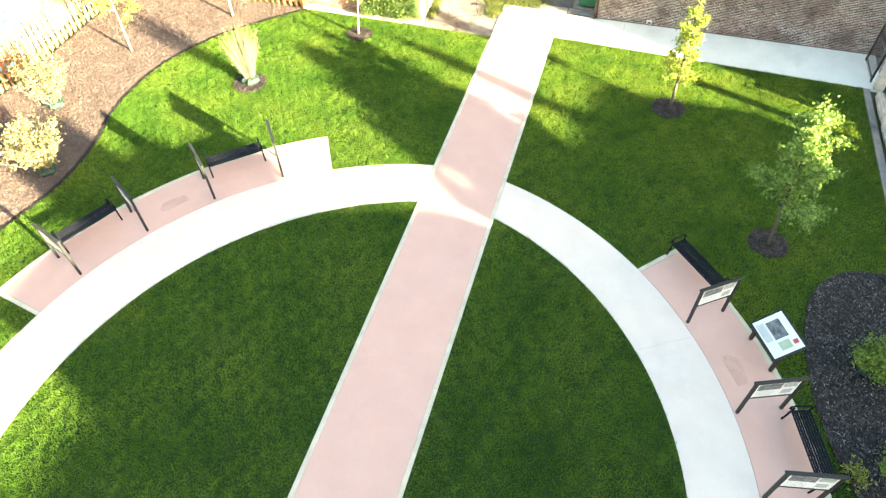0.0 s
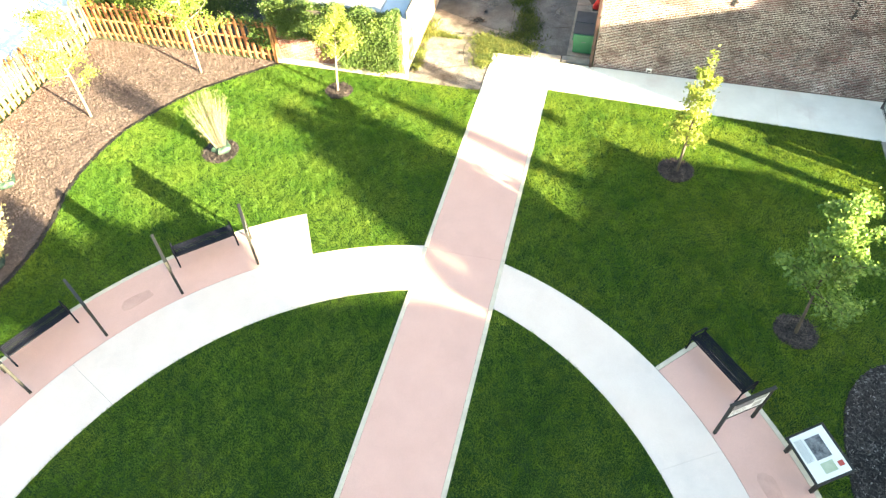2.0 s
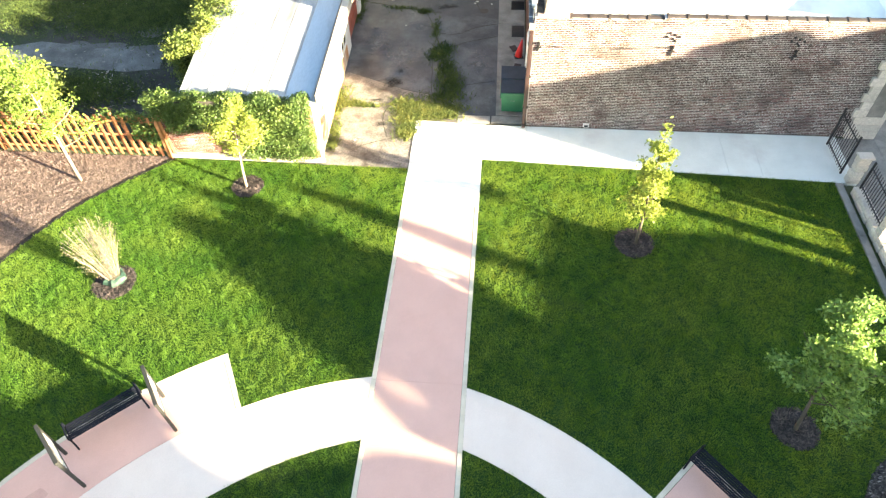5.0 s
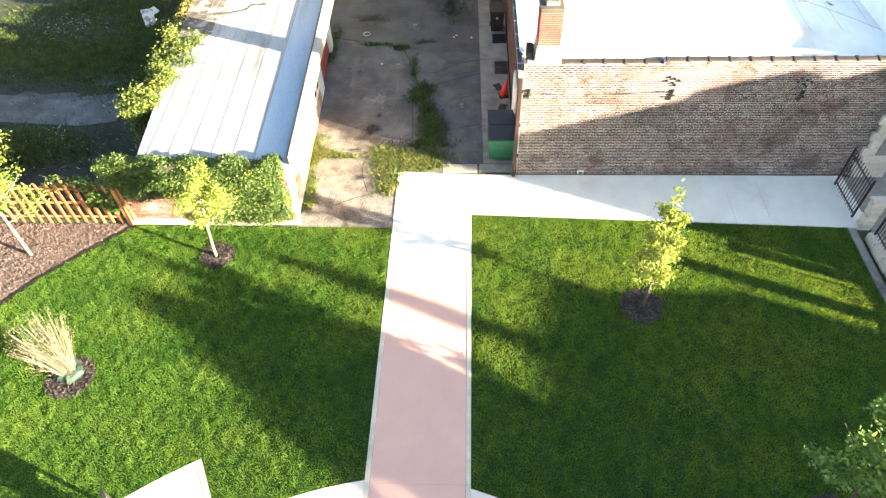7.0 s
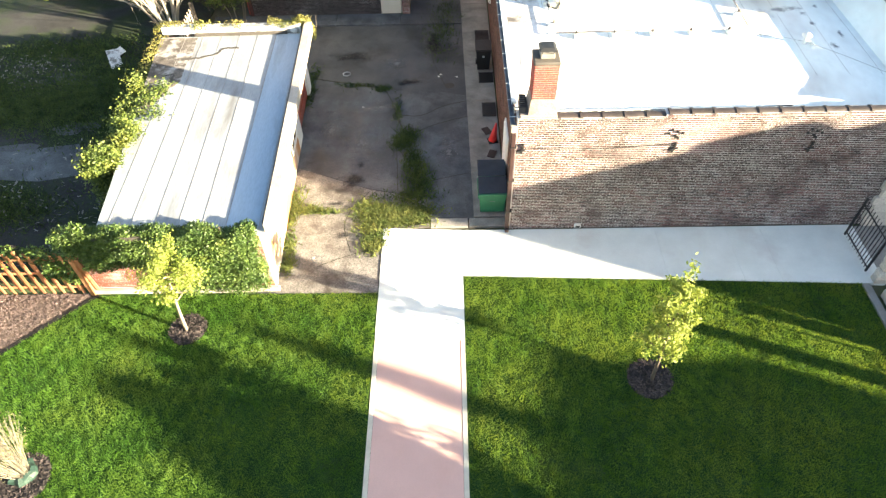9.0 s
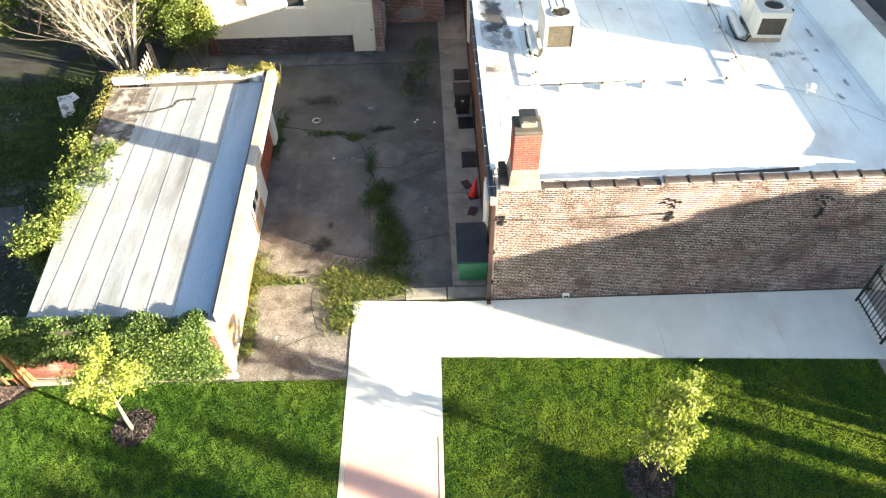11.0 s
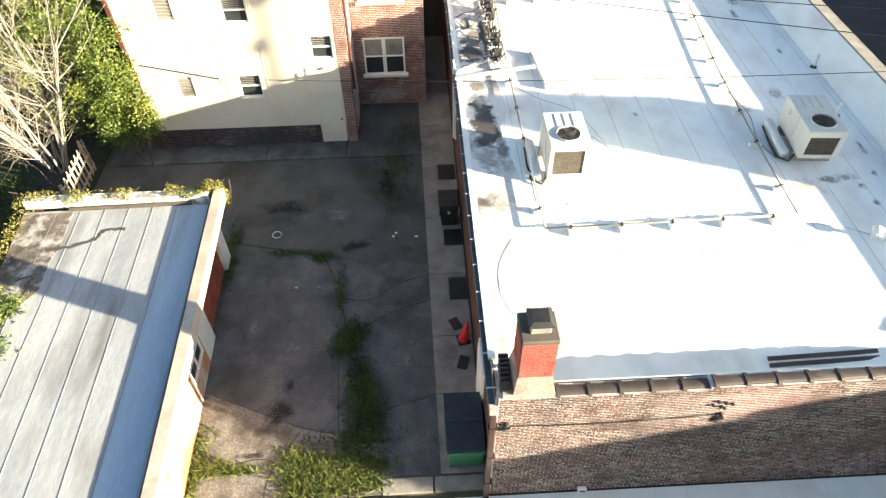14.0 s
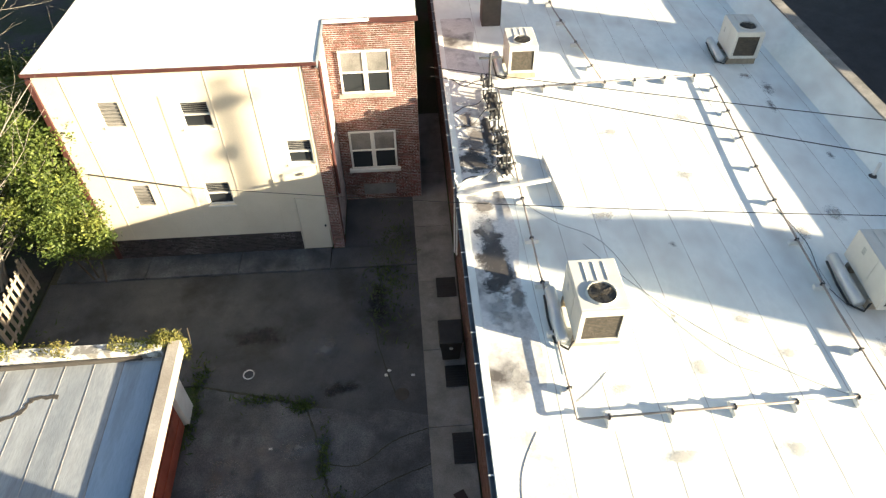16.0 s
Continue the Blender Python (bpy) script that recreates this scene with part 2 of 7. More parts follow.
M["ac_paint"] = surf("ac_paint", (0.56, 0.56, 0.52), (0.64, 0.64, 0.60), 1.5, 0.5, 0.05, 50, (0.44, 0.42, 0.37), 1.5, 0.55, 0.8)
M["coil"] = surf("coil", (0.045, 0.038, 0.028), (0.12, 0.10, 0.075), 14, 0.7, 0.5, 90)
M["fan_dark"] = surf("fan_dark", (0.02, 0.02, 0.02), (0.05, 0.05, 0.048), 6, 0.6, 0.1, 50)
M["cap_metal"] = surf("cap_metal", (0.009, 0.010, 0.012), (0.020, 0.022, 0.025), 4, 0.5, 0.1, 40, (0.04, 0.036, 0.034), 3, 0.6, 0.8, fine=0.3)
M["old_galv"] = surf("old_galv", (0.04, 0.043, 0.048), (0.085, 0.088, 0.092), 3, 0.6, 0.1, 50)
M["pipe"] = surf("pipe", (0.26, 0.22, 0.19), (0.42, 0.37, 0.33), 3, 0.6, 0.1, 50)
M["cable"] = surf("cable", (0.015, 0.015, 0.016), (0.03, 0.03, 0.032), 3, 0.6, 0, 50)
M["duct"] = surf("duct", (0.55, 0.58, 0.60), (0.66, 0.68, 0.70), 2, 0.4, 0.05, 50, metal=0.3)
M["green_bin"] = surf("green_bin", (0.010, 0.098, 0.050), (0.016, 0.14, 0.07), 2, 0.55, 0.1, 50, (0.02, 0.12, 0.05), 2, 0.55, 0.75)
M["dark_lid"] = surf("dark_lid", (0.018, 0.022, 0.032), (0.03, 0.036, 0.05), 3, 0.5, 0.08, 50)
M["black_plastic"] = surf("black_plastic", (0.012, 0.011, 0.011), (0.024, 0.022, 0.022), 3, 0.5, 0.08, 50)
M["red_plastic"] = surf("red_plastic", (0.55, 0.025, 0.03), (0.65, 0.04, 0.04), 3, 0.5, 0.05, 50)
M["bark"] = surf("bark", (0.055, 0.044, 0.034), (0.12, 0.098, 0.077), 5, 0.95, 0.6, 40, stretch=(1, 1, 0.3))
M["grey_bark"] = surf("grey_bark", (0.26, 0.235, 0.20), (0.40, 0.365, 0.315), 4, 0.9, 0.4, 40, stretch=(1, 1, 0.3))
M["pale_bark"] = surf("pale_bark", (0.20, 0.165, 0.125), (0.33, 0.28, 0.22), 4, 0.9, 0.5, 40, stretch=(1, 1, 0.3))
M["leaf_yellow"] = surf("leaf_yellow", (0.185, 0.250, 0.040), (0.300, 0.345, 0.070), 2.2, 0.6, 0, 50, island=0.3, leaf=0.4)
M["leaf_lime"] = surf("leaf_lime", (0.115, 0.205, 0.032), (0.22, 0.305, 0.055), 2.2, 0.6, 0, 50, island=0.35, leaf=0.4)
M["leaf_fresh"] = surf("leaf_fresh", (0.125, 0.23, 0.050), (0.225, 0.34, 0.085), 2.2, 0.6, 0, 50, island=0.35, leaf=0.42)
M["leaf_green"] = surf("leaf_green", (0.066, 0.108, 0.020), (0.135, 0.182, 0.036), 1.6, 0.6, 0, 50, (0.20, 0.225, 0.045), 1.0, 0.50, 0.72, island=0.45, leaf=0.3)
M["leaf_dry"] = surf("leaf_dry", (0.16, 0.165, 0.035), (0.27, 0.24, 0.075), 2.2, 0.7, 0, 50, (0.11, 0.16, 0.03), 0.7, 0.5, 0.7, island=0.4, leaf=0.3)
M["leaf_ivy"] = surf("leaf_ivy", (0.050, 0.100, 0.022), (0.105, 0.165, 0.038), 1.6, 0.5, 0, 50, (0.24, 0.27, 0.05), 0.8, 0.58, 0.8, island=0.4, leaf=0.25)
M["straw"] = surf("straw", (0.19, 0.172, 0.138), (0.30, 0.275, 0.225), 3, 0.8, 0, 50, island=0.3, leaf=0.3)
M["straw_leaf"] = surf("straw_leaf", (0.19, 0.18, 0.085), (0.29, 0.27, 0.14), 3, 0.8, 0, 50, island=0.3, leaf=0.35)
M["bag"] = surf("bag", (0.008, 0.026, 0.020), (0.018, 0.045, 0.034), 5, 0.6, 0.4, 20)
M["rubble"] = surf("rubble", (0.13, 0.125, 0.115), (0.27, 0.255, 0.235), 3, 0.9, 0.5, 40, island=0.4)
M["white_junk"] = surf("white_junk", (0.62, 0.62, 0.60), (0.74, 0.73, 0.71), 3, 0.7, 0.1, 40, (0.25, 0.24, 0.22), 3, 0.5, 0.6)
M["far_wall"] = surf("far_wall", (0.24, 0.13, 0.095), (0.32, 0.19, 0.14), 1.0, 0.9, 0.3, 30, (0.2, 0.12, 0.09), 0.4, 0.5, 0.7)
M["pool_wall"] = surf("pool_wall", (0.42, 0.52, 0.58), (0.52, 0.62, 0.67), 1.0, 0.5, 0.1, 20)
M["pool_cover"] = surf("pool_cover", (0.66, 0.69, 0.71), (0.78, 0.80, 0.81), 0.8, 0.5, 0.3, 6, (0.22, 0.23, 0.24), 0.6, 0.60, 0.66)


def glass_material():
    m = bpy.data.materials.new("window_glass")
    m.use_nodes = True
    b = m.node_tree.nodes["Principled BSDF"]
    b.inputs["Base Color"].default_value = (0.035, 0.04, 0.045, 1)
    b.inputs["Roughness"].default_value = 0.06
    b.inputs["Specular IOR Level"].default_value = 0.6
    return m


M["glass"] = glass_material()


# ---- building blocks ----
class Geo:
    """A heap of vertices and faces that becomes one mesh."""

    def __init__(self):
        self.v, self.f = [], []

    def add(self, vs, fs):
        o = len(self.v)
        self.v.extend([tuple(p) for p in vs])
        self.f.extend([tuple(i + o for i in q) for q in fs])
        return self

    def box(self, c, s, m=None, cut=0.0):
        """A box round c of size s, turned by m, with edges cut back by cut."""
        hx, hy, hz = s[0] / 2, s[1] / 2, s[2] / 2
        c = Vector(c)
        if cut <= 0:
            vs = [Vector((x * hx, y * hy, z * hz)) for z in (-1, 1) for y in (-1, 1) for x in (-1, 1)]
            fs = [(0, 2, 3, 1), (4, 5, 7, 6), (0, 1, 5, 4), (2, 6, 7, 3), (0, 4, 6, 2), (1, 3, 7, 5)]
        else:
            k = min(cut, hx * 0.9, hy * 0.9, hz * 0.9)
            vs, fs = [], []
            for z in (-1, 1):
                for y in (-1, 1):
                    for x in (-1, 1):
                        vs += [Vector((x * hx, y * (hy - k), z * (hz - k))), Vector((x * (hx - k), y * hy, z * (hz - k))), Vector((x * (hx - k), y * (hy - k), z * hz))]
            def i(x, y, z, a):
                return ((z > 0) * 4 + (y > 0) * 2 + (x > 0)) * 3 + a
            def quad(q, n):
                ctr = sum((vs[j] for j in q), Vector()) / len(q)
                nn = (vs[q[1]] - vs[q[0]]).cross(vs[q[2]] - vs[q[0]])
                fs.append(tuple(q) if nn.dot(ctr) > 0 else tuple(reversed(q)))
            for s1 in (-1, 1):
                quad([i(s1, -1, -1, 0), i(s1, 1, -1, 0), i(s1, 1, 1, 0), i(s1, -1, 1, 0)], 0)
                quad([i(-1, s1, -1, 1), i(1, s1, -1, 1), i(1, s1, 1, 1), i(-1, s1, 1, 1)], 0)
                quad([i(-1, -1, s1, 2), i(1, -1, s1, 2), i(1, 1, s1, 2), i(-1, 1, s1, 2)], 0)
                for s2 in (-1, 1):
                    quad([i(s1, s2, -1, 0), i(s1, s2, 1, 0), i(s1, s2, 1, 1), i(s1, s2, -1, 1)], 0)
                    quad([i(s1, -1, s2, 0), i(s1, 1, s2, 0), i(s1, 1, s2, 2), i(s1, -1, s2, 2)], 0)
                    quad([i(-1, s1, s2, 1), i(1, s1, s2, 1), i(1, s1, s2, 2), i(-1, s1, s2, 2)], 0)
                    for s3 in (-1, 1):
                        quad([i(s1, s2, s3, 0), i(s1, s2, s3, 1), i(s1, s2, s3, 2)], 0)
        if m is not None:
            r = m.to_3x3()
            vs = [r @ p for p in vs]
        return self.add([p + c for p in vs], fs)

    def span(self, a, b, cut=0.0):
        """A box from corner a to corner b."""
        return self.box([(p + q) / 2 for p, q in zip(a, b)], [abs(q - p) for p, q in zip(a, b)], None, cut)

    def tube(self, pts, rad, n=8, caps=True):
        """A tube along points, its radius one number or one a point."""
        pts = [Vector(p) for p in pts]
        rad = rad if isinstance(rad, (list, tuple)) else [rad] * len(pts)
        vs, fs = [], []
        side = None
        for k, p in enumerate(pts):
            d = (pts[min(k + 1, len(pts) - 1)] - pts[max(k - 1, 0)]).normalized()
            if side is None:
                side = d.orthogonal().normalized()
            side = (side - d * side.dot(d)).normalized()
            up = d.cross(side)
            for j in range(n):
                a = 2 * math.pi * j / n
                vs.append(p + (side * math.cos(a) + up * math.sin(a)) * rad[k])
        for k in range(len(pts) - 1):
            for j in range(n):
                fs.append((k * n + j, k * n + (j + 1) % n, (k + 1) * n + (j + 1) % n, (k + 1) * n + j))
        if caps:
            fs.append(tuple(reversed(range(n))))
            fs.append(tuple(range((len(pts) - 1) * n, len(pts) * n)))
        return self.add(vs, fs)

    def prism(self, ring, z0, z1, top=True):
        """An upright prism over a ring of plan points (counterclockwise)."""
        n = len(ring)
        area = sum(ring[i][0] * ring[(i + 1) % n][1] - ring[(i + 1) % n][0] * ring[i][1] for i in range(n))
        if area < 0:
            ring = list(reversed(ring))
        vs = [(x, y, z0) for x, y in ring] + [(x, y, z1) for x, y in ring]
        fs = [(i, (i + 1) % n, n + (i + 1) % n, n + i) for i in range(n)]
        fs.append(tuple(range(n, 2 * n)))
        fs.append(tuple(reversed(range(n))))
        return self.add(vs, fs)

    def strip(self, left, right, z0, z1):
        """A slab between two lines of plan points of equal count."""
        n = len(left)
        vs = [(x, y, z1) for x, y in left] + [(x, y, z1) for x, y in right] + [(x, y, z0) for x, y in left] + [(x, y, z0) for x, y in right]
        fs = []
        for i in range(n - 1):
            fs += [(i, i + 1, n + i + 1, n + i), (2 * n + i + 1, 2 * n + i, 3 * n + i, 3 * n + i + 1),
                   (i + 1, i, 2 * n + i, 2 * n + i + 1), (n + i, n + i + 1, 3 * n + i + 1, 3 * n + i)]
        fs += [(0, n, 3 * n, 2 * n), (n - 1, 3 * n - 1, 4 * n - 1, 2 * n - 1)]
        return self.add(vs, fs)

    def mesh(self, name):
        me = bpy.data.meshes.new(name)
        me.from_pydata(self.v, [], self.f)
        me.validate()
        return me


def fix_normals(me):
    bm = bmesh.new()
    bm.from_mesh(me)
    bmesh.ops.recalc_face_normals(bm, faces=bm.faces)
    bm.to_mesh(me)
    bm.free()


WHERE = {}


def thing(name, loc, label, category, group="", rz=0.0, kind=""):
    """An empty at a thing's base, under which its parts hang."""
    ob = new(name)
    ob.matrix_basis = pose(*loc, 0, 0, rz)
    ob.empty_display_size = 0.2
    WHERE[ob] = ob.matrix_basis.copy()
    return tagged(ob, label, category, group, kind)


def part(name, geo, material, parent=None, label="", kind="", smooth=False, at=None, worldly=False):
    """One mesh under a thing or a part; worldly: its numbers are places in the world."""
    me = geo if isinstance(geo, bpy.types.Mesh) else geo.mesh(name)
    if not isinstance(geo, bpy.types.Mesh):
        if len(geo.f) < 6000:
            fix_normals(me)
        me.materials.append(material)
        if smooth:
            me.polygons.foreach_set("use_smooth", [True] * len(me.polygons))
    ob = new(name, me)
    if parent is not None:
        ob.parent = parent
        base = WHERE.get(parent, Matrix())
        if worldly:
            me.transform(base.inverted())
    else:
        base = Matrix()
    if at is not None:
        ob.matrix_basis = at
    WHERE[ob] = base @ ob.matrix_basis
    return tagged(ob, label, "", "", kind)


def solid(name, geo, material, label="", category="", kind="structure", smooth=False):
    """A piece of the setting: one mesh, its numbers in the world."""
    ob = part(name, geo, material, None, label, kind, smooth)
    return tagged(ob, label, category, "", kind)


def arc(c, r, a0, a1, n=24):
    return [(c[0] + r * math.cos(radians(a0 + (a1 - a0) * i / n)), c[1] + r * math.sin(radians(a0 + (a1 - a0) * i / n))) for i in range(n + 1)]


def smooth_line(pts, n=6):
    """A soft line through plan points."""
    out = []
    for i in range(len(pts) - 1):
        p0, p1, p2, p3 = (Vector(pts[max(i - 1, 0)]), Vector(pts[i]), Vector(pts[i + 1]), Vector(pts[min(i + 2, len(pts) - 1)]))
        for k in range(n):
            t = k / n
            q = 0.5 * (2 * p1 + (p2 - p0) * t + (2 * p0 - 5 * p1 + 4 * p2 - p3) * t * t + (3 * p1 - p0 - 3 * p2 + p3) * t ** 3)
            out.append(tuple(q))
    out.append(tuple(pts[-1]))
    return out


def inside(ring, xs, ys):
    """Which of many plan points lie in a ring."""
    res = np.zeros(len(xs), bool)
    n = len(ring)
    for i in range(n):
        x0, y0 = ring[i]
        x1, y1 = ring[(i + 1) % n]
        if y0 == y1:
            continue
        hit = ((y0 > ys) != (y1 > ys)) & (xs < (x1 - x0) * (ys - y0) / (y1 - y0) + x0)
        res ^= hit
    return res


def array_mesh(name, verts, faces, material):
    """A mesh straight from arrays: verts (n, 3), faces (m, k)."""
    me = bpy.data.meshes.new(name)
    m, k = faces.shape
    me.vertices.add(len(verts))
    me.vertices.foreach_set("co", np.asarray(verts, np.float32).ravel())
    me.loops.add(m * k)
    me.loops.foreach_set("vertex_index", np.asarray(faces, np.int32).ravel())
    me.polygons.add(m)
    me.polygons.foreach_set("loop_start", np.arange(0, m * k, k, dtype=np.int32))
    me.polygons.foreach_set("loop_total", np.full(m, k, np.int32))
    me.update(calc_edges=True)
    me.materials.append(material)
    return me


def ripple(p, size, seed):
    """A soft uneven swell over plan points, from -1 to 1, with waves of about that size."""
    r = np.random.default_rng(seed)
    out = np.zeros(len(p))
    for _ in range(7):
        a, k = r.uniform(0, 2 * np.pi), 2 * np.pi / (size * r.uniform(0.6, 1.7))
        out += np.sin((p[:, 0] * np.cos(a) + p[:, 1] * np.sin(a)) * k + r.uniform(0, 6.28))
    return np.clip(out / 3.2, -1, 1)


def blades(name, p, h, w, material, rng, lean=0.5, tuft=0.0):
    """Upright grass blades, one triangle each, at places p."""
    n = len(p)
    a = rng.uniform(0, 2 * np.pi, n)
    d = np.stack([np.cos(a), np.sin(a), np.zeros(n)], 1)
    l = rng.normal(0, lean, (n, 2))
    hh = (h * rng.uniform(0.6, 1.3, n))[:, None]
    if tuft:
        hh = hh * (1 + tuft * ripple(p, 0.32, 1) + 0.5 * tuft * ripple(p, 0.9, 2))[:, None]
        l = l + 0.35 * np.stack([ripple(p, 0.45, 3), ripple(p, 0.45, 4)], 1)
    tip = p + np.concatenate([l * hh, hh], 1)
    ww = w * rng.uniform(0.7, 1.4, (n, 1))
    v = np.stack([p - d * ww, p + d * ww, tip], 1).reshape(-1, 3)
    return array_mesh(name, v, np.arange(n * 3).reshape(-1, 3), material)


def leaves(name, p, size, material, rng, flat=0.0):
    """Small folded leaves at places p."""
    n = len(p)
    u = rng.normal(0, 1, (n, 3))
    u[:, 2] *= 1 - flat
    u /= np.linalg.norm(u, axis=1, keepdims=True)
    w = rng.normal(0, 1, (n, 3))
    w -= u * (w * u).sum(1, keepdims=True)
    w /= np.linalg.norm(w, axis=1, keepdims=True)
    nn = np.cross(u, w)
    s = size * rng.uniform(0.6, 1.4, (n, 1))
    v = np.stack([p - u * s, p + w * s * 0.55 + nn * s * 0.2, p + u * s, p - w * s * 0.55 + nn * s * 0.2], 1).reshape(-1, 3)
    i = np.arange(n)[:, None] * 4
    return array_mesh(name, v, np.concatenate([i + np.array([[0, 1, 2]]), i + np.array([[0, 2, 3]])], 0), material)


def chips(name, p, size, material, rng):
    """Flat slivers lying about at places p."""
    n = len(p)
    a = rng.uniform(0, np.pi, n)
    u = np.stack([np.cos(a), np.sin(a), rng.normal(0, 0.35, n)], 1)
    w = np.stack([-np.sin(a), np.cos(a), rng.normal(0, 0.35, n)], 1)
    s = size * rng.uniform(0.5, 1.5, (n, 1))
    v = np.stack([p - u * s - w * s * 0.3, p + u * s - w * s * 0.3, p + u * s + w * s * 0.3, p - u * s + w * s * 0.3], 1).reshape(-1, 3)
    return array_mesh(name, v, np.arange(n * 4).reshape(-1, 4), material)


def brick_cells(length, height, bl=0.203, bh=0.0675, header_every=6):
    """Cells (u, v, du, dv) of a running-bond wall."""
    cells = []
    row, v = 0, 0.0
    while v < height - 0.02:
        l = bl if row % header_every else bl / 2
        u = -(row % 2) * l / 2 - (0.03 if row % 3 else 0)
        while u < length:
            a, b = max(u, 0), min(u + l, length)
            if b - a > 0.03:
                cells.append((a, v, b - a, min(bh, height - v)))
            u += l
        v += bh
        row += 1
    return cells


def brick_wall(owner, length, height, place, material, near=None, limit=300, joint=0.022, rng=None, holes=(), proud=0.012):
    """Bricks on a wall whose face runs along place's x, up its z, outward along -y. Those in the stretch near are pieces of their own."""
    rng = rng or random.Random(3)
    rest, pieces = Geo(), []
    shared = {}
    for a, v, l, h in brick_cells(length, height):
        if any(a + l > x0 and a < x1 and v + h > z0 and v < z1 for x0, z0, x1, z1 in holes):
            continue
        out = proud + rng.uniform(-0.25, 0.35) * proud
        c = (a + l / 2, -out / 2 + 0.004, v + h / 2)
        size = (l - joint * rng.uniform(0.3, 0.9), out + 0.008, h - joint * rng.uniform(0.45, 1.35))
        if near and near[0] <= a <= near[2] and near[1] <= v <= near[3] and len(pieces) < limit and l > 0.09:
            key = (round(l, 2), round(h, 3))
            if key not in shared:
                shared[key] = Geo().box((0, 0, 0), (l - joint * 0.5, proud + 0.008, h - joint), None, 0.004).mesh("brick")
                shared[key].materials.append(material)
            pieces.append((shared[key], place @ Matrix.Translation(c)))
        else:
            x0, x1, z0, z1, y = c[0] - size[0] / 2, c[0] + size[0] / 2, c[2] - size[2] / 2, c[2] + size[2] / 2, -out
            rest.add([place @ Vector(q) for q in ((x0, 0, z0), (x1, 0, z0), (x1, 0, z1), (x0, 0, z1), (x0 + .002, y, z0 + .002), (x1 - .002, y, z0 + .002), (x1 - .002, y, z1 - .002), (x0 + .002, y, z1 - .002))],
                     [(4, 5, 6, 7), (0, 1, 5, 4), (1, 2, 6, 5), (2, 3, 7, 6), (3, 0, 4, 7)])
    me = bpy.data.meshes.new("brickwork")
    me.from_pydata(rest.v, [], rest.f)
    me.materials.append(material)
    ob = new("brickwork", me)
    ob.parent = owner
    base = WHERE.get(owner, Matrix())
    ob.matrix_basis = base.inverted()
    tagged(ob, "", "", "", "stuff")
    for me, m in pieces:
        b = new("brick", me)
        b.parent = owner
        b.matrix_basis = base.inverted() @ m
    return ob

# ---- ground, lawn and paving ----
LAWN_EDGE = smooth_line([(-17.2, -8), (-17.0, 0), (-16.1, 4.2), (-15.2, 6.8), (-14.75, 8.9), (-14.85, 10.9), (-15.45, 13.4), (-15.2, 16.2), (-14.0, 18.7), (-12.6, 20.3), (-11.2, 21.62)])
LAWN = LAWN_EDGE + [(-2.6, 21.5), (-2.6, 22.15), (0, 22.12), (12.0, 21.62), (12.0, -8)]
BED_EDGE = smooth_line([(12.0, 12.15), (11.2, 12.1), (10.2, 11.75), (9.42, 10.7), (9.15, 9.2), (9.25, 7.5), (9.6, 6.05), (10.15, 4.6), (10.6, 2.5), (11.2, 0.5), (12.0, -0.6)])
BED = BED_EDGE + [(12.0, 5.0)]
CLI, RLI, CLO, RLO = (0.23, 1.35), 10.42, (-0.53, 1.92), 11.44
CRI, RRI, CRO, RRO = (-3.41, 1.97), 9.93, (-3.09, 2.23), 11.22
PAD_L, PAD_R = (118.6, 168.3, 13.12), (46.2, -3.0, 12.72)

big = Geo()
for gx in range(-8, 8):
    for gy in range(-8, 8):
        s = 220
        big.add([(gx * s, gy * s, -0.08), ((gx + 1) * s, gy * s, -0.08), ((gx + 1) * s, (gy + 1) * s, -0.08), (gx * s, (gy + 1) * s, -0.08)], [(0, 1, 2, 3)])
solid("ground", big, M["ground"], "brown dirt and sparse grass reaching to the horizon", "ground")
lawn = solid("lawn", Geo().prism(LAWN, -0.10, 0.0), M["lawn"], "mown green lawn, partly in long shade", "lawn")

walkway = thing("walkway", (-1.3, 12.2, 0), "pale broom-finished concrete curved walkway round the lawn", "walkway", kind="structure")
TOP = 0.018
for c_in, r_in, c_out, r_out, cuts in (
        (CLI, RLI, CLO, RLO, [(105.71, 100.38), (153.7, 154.9), (178, 180.5), (206, 208)]),
        (CRI, RRI, CRO, RRO, [(69.93, 74.03), (34.2, 33.5), (10, 9.5), (-14, -14.5), (-40, -40)])):
    for (i0, o0), (i1, o1) in zip(cuts[:-1], cuts[1:]):
        g = 0.02 if i1 > i0 else -0.02
        part("slab", Geo().strip(arc(c_in, r_in, i0, i1 - g, 40), arc(c_out, r_out, o0, o1 - g, 40), -0.09, TOP), M["concrete"], walkway, worldly=True)

path = thing("garden_path", (-1.3, 8, 0), "straight pink exposed-aggregate path with pale concrete kerbs", "path", kind="structure")
for y0, y1 in ((-8.0, 11.25), (11.253, 13.1), (13.103, 19.9)):
    part("paving", Geo().span((-2.46, y0, -0.09), (-0.135, y1, TOP - 0.004)), M["pink"], path, "pink washed aggregate", worldly=True)
for x0, x1 in ((-2.59, -2.465), (-0.13, -0.005)):
    for y0, y1 in ((-8.0, -1.0), (-0.994, 5.0), (5.006, 11.2), (11.206, 13.1), (13.106, 19.83)):
        part("kerb", Geo().span((x0, y0, -0.09), (x1, y1, TOP + 0.006), 0.008), M["kerb"], path, "pale concrete edging", worldly=True)

